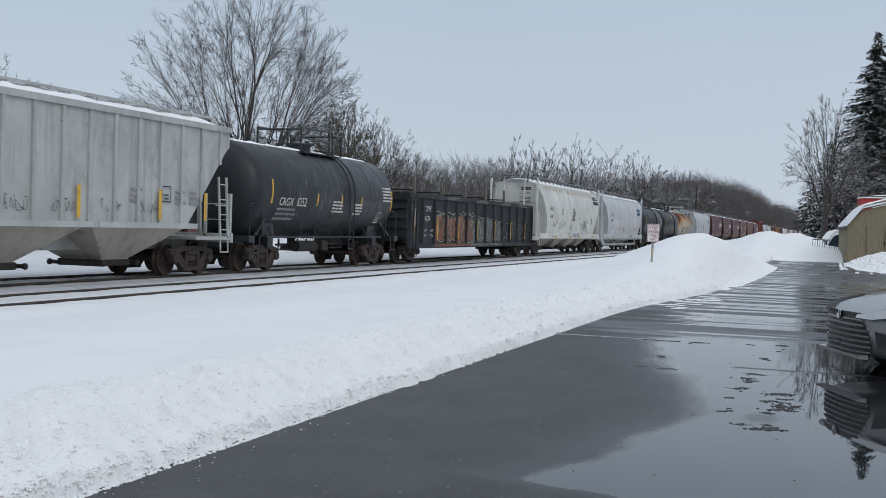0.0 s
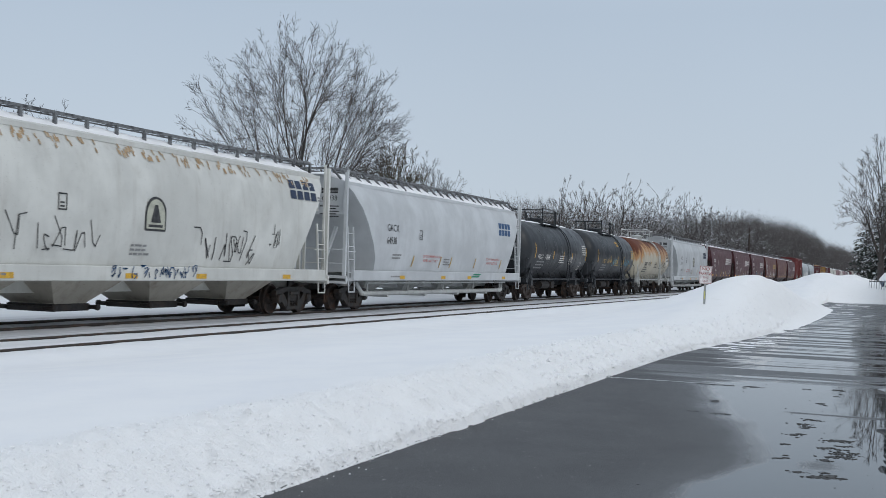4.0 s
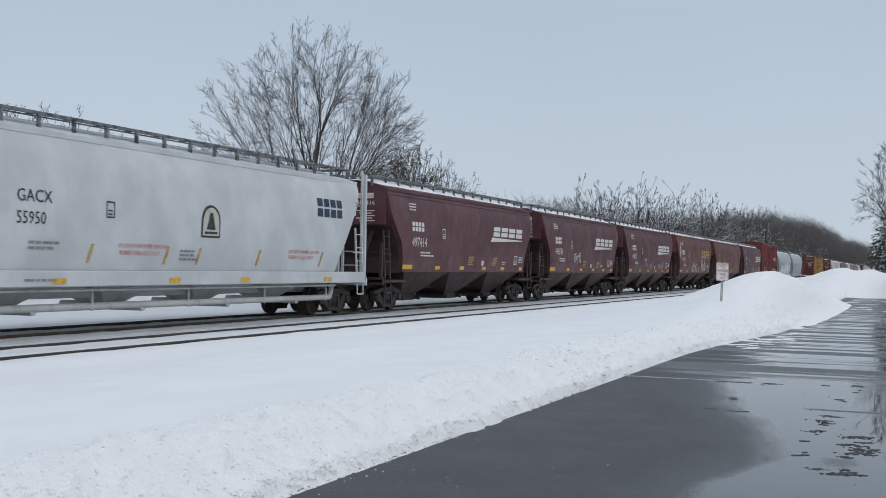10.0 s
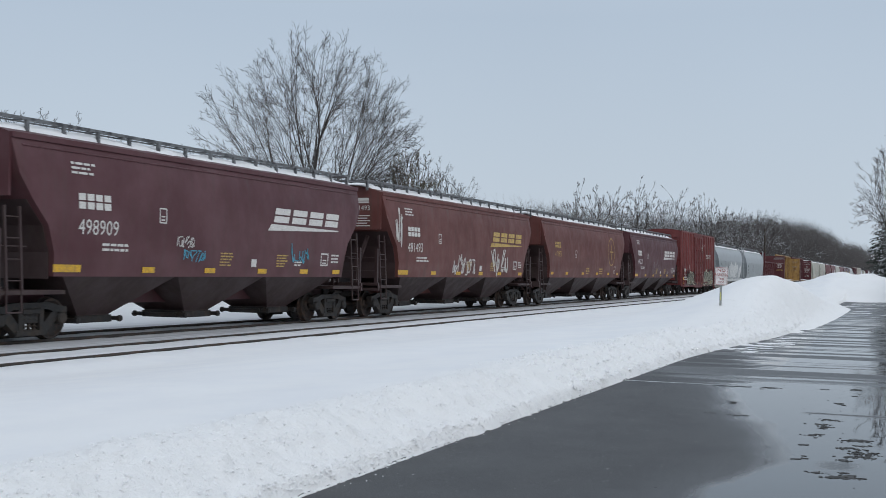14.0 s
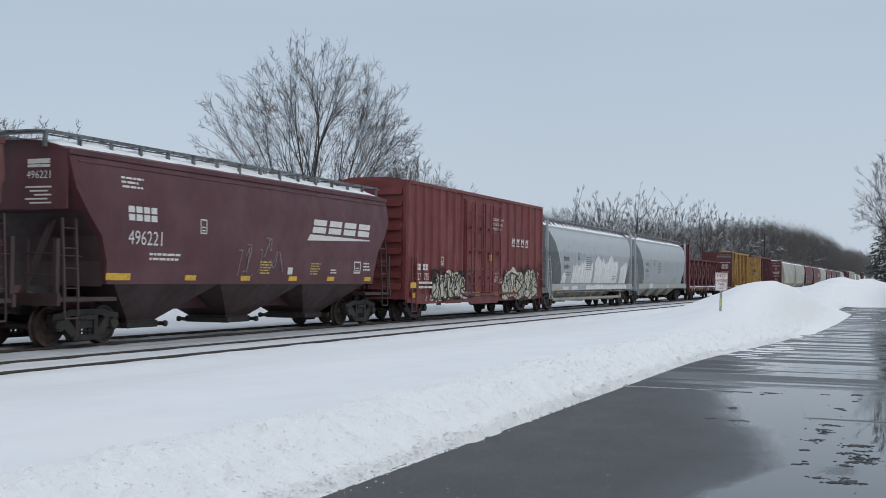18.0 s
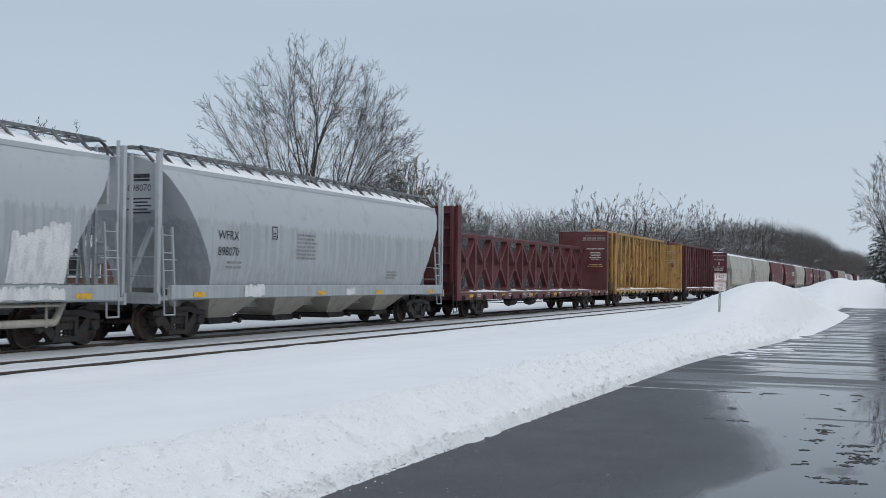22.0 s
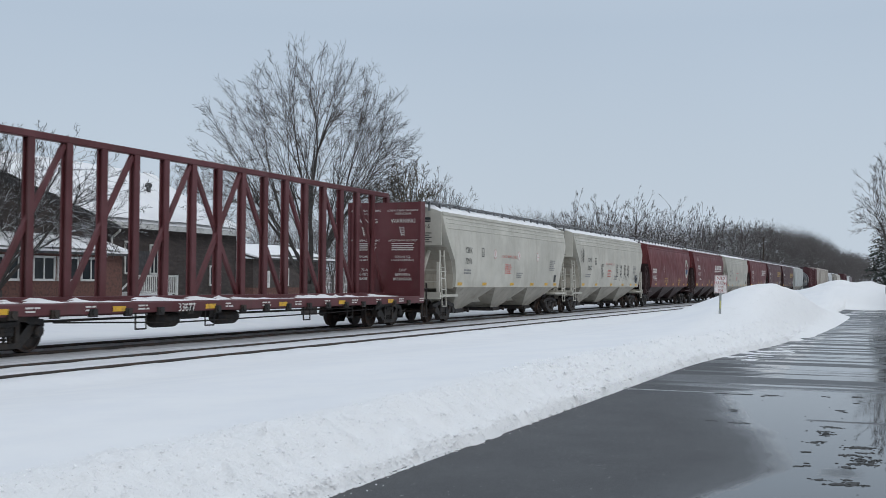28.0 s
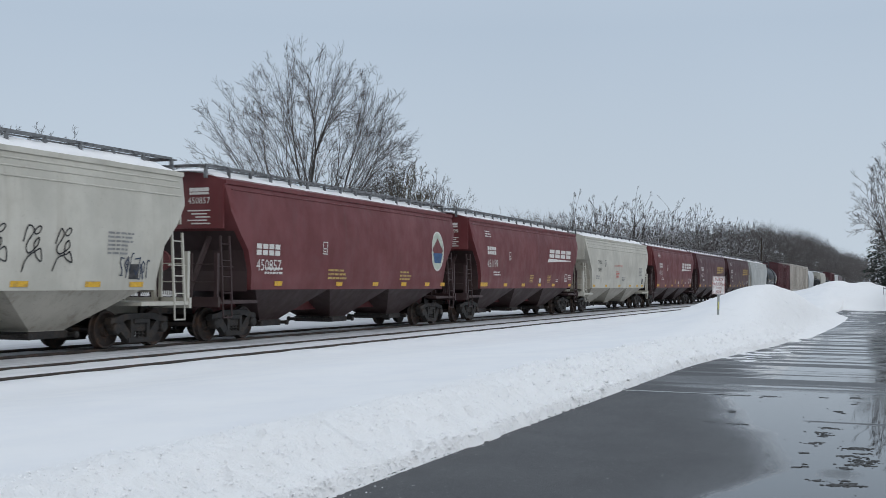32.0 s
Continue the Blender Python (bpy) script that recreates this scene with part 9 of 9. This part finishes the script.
rings = []
for x in (0.0, -0.06, -0.15, -0.3, -0.5, -0.8, -1.1, -1.4, -1.9, -2.5, -3.2, -3.9, -4.3, -4.6, -4.75, -4.8):
    h = body_section(x)
    rings.append([(x, y, z) for y, z in h] + [(x, -y, z) for y, z in reversed(h[1:-1])])
part("body", Geo().loft(rings), SILVER, sedan, smooth=50)
cab = []
for x, hw, z0, z1 in ((-1.25, 0.72, 0.95, 1.0), (-1.55, 0.70, 0.95, 1.18), (-2.05, 0.64, 0.95, 1.41), (-2.6, 0.62, 0.95, 1.46), (-3.2, 0.62, 0.95, 1.43), (-3.8, 0.64, 0.98, 1.24), (-4.2, 0.68, 1.0, 1.06)):
    cab.append([(x, -hw - 0.12, z0), (x, -hw - 0.02, z0 + (z1 - z0) * 0.5), (x, -hw * 0.92, z1 - 0.03), (x, -hw * 0.5, z1), (x, hw * 0.5, z1), (x, hw * 0.92, z1 - 0.03), (x, hw + 0.02, z0 + (z1 - z0) * 0.5), (x, hw + 0.12, z0)])
part("cabin", Geo().loft(cab), SILVER, sedan, smooth=40)
part("windscreen", Geo().add([(-1.30, -0.64, 1.03), (-1.30, 0.64, 1.03), (-2.0, 0.56, 1.405), (-2.0, -0.56, 1.405)], [(0, 1, 2, 3)]), GLASS, sedan, "dark windscreen", at=pose(-0.02, 0, 0.02))
for s in (-1, 1):
    part("side_window", Geo().add([(-1.75, s * 0.815, 1.02), (-3.6, s * 0.80, 1.04), (-3.2, s * 0.655, 1.36), (-2.2, s * 0.66, 1.36)], [(0, 1, 2, 3)]), GLASS, sedan, at=pose(0, s * 0.03, 0))
    w = part("wheel", Geo().lathe([(-0.11, 0.2), (-0.12, 0.31), (-0.08, 0.335), (0.08, 0.335), (0.12, 0.31), (0.11, 0.2)], 28), TYRE, sedan, smooth=40, at=pose(-0.95, s * 0.80, 0.335))
    part("rim", Geo().lathe([(s * 0.09, 0.0001), (s * 0.095, 0.06), (s * 0.07, 0.19), (s * 0.11, 0.205)], 10), CHROME, w)
    w = part("wheel", Geo().lathe([(-0.11, 0.2), (-0.12, 0.31), (-0.08, 0.335), (0.08, 0.335), (0.12, 0.31), (0.11, 0.2)], 28), TYRE, sedan, smooth=40, at=pose(-3.75, s * 0.80, 0.335))
    part("rim", Geo().lathe([(s * 0.09, 0.0001), (s * 0.095, 0.06), (s * 0.07, 0.19), (s * 0.11, 0.205)], 10), CHROME, w)
    part("wheel_arch", Geo().lathe([(0.0, 0.36), (0.03, 0.40), (0.06, 0.36)], 24, at=(0, 0, 0)), BLACK_PLASTIC, sedan, at=pose(-0.95, s * 0.87 - 0.03, 0.335))
    # headlamp wraps round the corner
    g = Geo()
    top = [(0.02, 0.44, 0.66), (-0.10, 0.62, 0.705), (-0.30, 0.80, 0.76), (-0.62, 0.885, 0.81)]
    bot = [(0.035, 0.44, 0.625), (-0.07, 0.64, 0.62), (-0.27, 0.82, 0.672), (-0.55, 0.905, 0.745)]
    g.loft([[(x + 0.06, s * (y + 0.03), z) for x, y, z in top], [(x + 0.07, s * (y + 0.045), z) for x, y, z in bot]], closed=False, caps=False)
    lamp = part("headlight", g, LAMP_GLASS, sedan, "clear headlight")
    part("lens", Geo().lathe([(0.0, 0.0001), (0.0, 0.05), (-0.06, 0.05)], 14, "x", (-0.16, s * 0.70, 0.665)), CHROME, lamp)
    part("fog_slot", Geo().add([(-0.06, s * 0.66, 0.50), (-0.30, s * 0.87, 0.44), (-0.30, s * 0.875, 0.36), (-0.08, s * 0.70, 0.33)], [(0, 1, 2, 3)]), BLACK_PLASTIC, sedan, at=pose(0.035, s * 0.02, 0))
# grille: black mouth with slats, a slot above it and a plain oval badge
def nose_x(y):
    return 0.07 - 0.11 * (abs(y) / 0.64) ** 3


def face_strip(rows, lift=0.0):
    """A sheet across the nose through rows of (half width, height)."""
    return Geo().loft([[(nose_x(w * f) + lift, w * f, z) for w, z in rows] for f in [-1 + i / 6 for i in range(13)]], closed=False, caps=False)


grille = part("grille", face_strip([(0.60, 0.225), (0.61, 0.36), (0.56, 0.48), (0.47, 0.575)]), BLACK_PLASTIC, sedan)
for i in range(6):
    z = 0.262 + i * 0.054
    w = float(np.interp(z, [0.225, 0.36, 0.48, 0.575], [0.60, 0.61, 0.56, 0.47]))
    ring = lambda y: [(nose_x(y) + 0.004, y, z), (nose_x(y) + 0.026, y, z + 0.002), (nose_x(y) + 0.022, y, z + 0.015), (nose_x(y) + 0.004, y, z + 0.02)]
    part("slat", Geo().loft([ring(w * (-1 + k / 6)) for k in range(13)]), SLAT, grille)
part("upper_slot", face_strip([(0.47, 0.60), (0.50, 0.64), (0.48, 0.672)], 0.004), BLACK_PLASTIC, sedan)
part("slot_trim", face_strip([(0.47, 0.592), (0.47, 0.606)], 0.012), SILVER, sedan)
part("badge", Geo().lathe([(0.082, 0.050), (0.10, 0.060), (0.105, 0.050), (0.092, 0.040)], 20, "x", (0, 0, 0.632)).box(0.085, 0.10, -0.01, 0.01, 0.585, 0.68), CHROME, grille, "plain chrome oval")
part("front_lip", Geo().loft([[(x, y, z) for x, z in ((0.0, 0.20), (0.09, 0.205), (0.09, 0.235), (0.0, 0.25))] for y in (-0.6, 0.6)]), SILVER, sedan)
for s in (-1, 1):
    part("door_line", Geo().box(-1.62, -1.605, s * 0.905 - 0.006, s * 0.905 + 0.006, 0.28, 0.93), BLACK_PLASTIC, sedan)
    part("mirror", Geo().box(-1.75, -1.6, s * 0.98 - 0.08, s * 0.98 + 0.08, 1.0, 1.12, 0.03), SILVER, sedan)


# ---------------------------------------------------------------- what moves
def gone(t):
    """How far the train has gone by a time."""
    return float(np.interp(t, [p[0] for p in TRAIN_WAY], [p[1] for p in TRAIN_WAY]))


def motions():
    starts = {}
    for car, start in TRAIN:
        starts[car.name] = start
        walk(car, [(t, pose(start - way, TRAIN_Y, RAIL_Z)) for t, way in TRAIN_WAY])
    # wheels roll while their car is near enough to be made out
    tick = 1 / 24
    for car, wheels, x in WHEELSETS:
        start = starts[car.name]
        times = [i * tick for i in range(int(32 / tick) + 1) if 2.0 < start - gone(i * tick) < 34.0]
        if len(times) < 4:
            continue
        turn = lambda t: pose(x, 0, 0, 0, -math.degrees(gone(t) / WHEEL_R) % 360.0, 0)
        walk(wheels, [(0.0, turn(times[0]))] * (times[0] > 0) + [(t, turn(t)) for t in times] + [(32.0, turn(times[-1]))] * (times[-1] < 32))


motions()
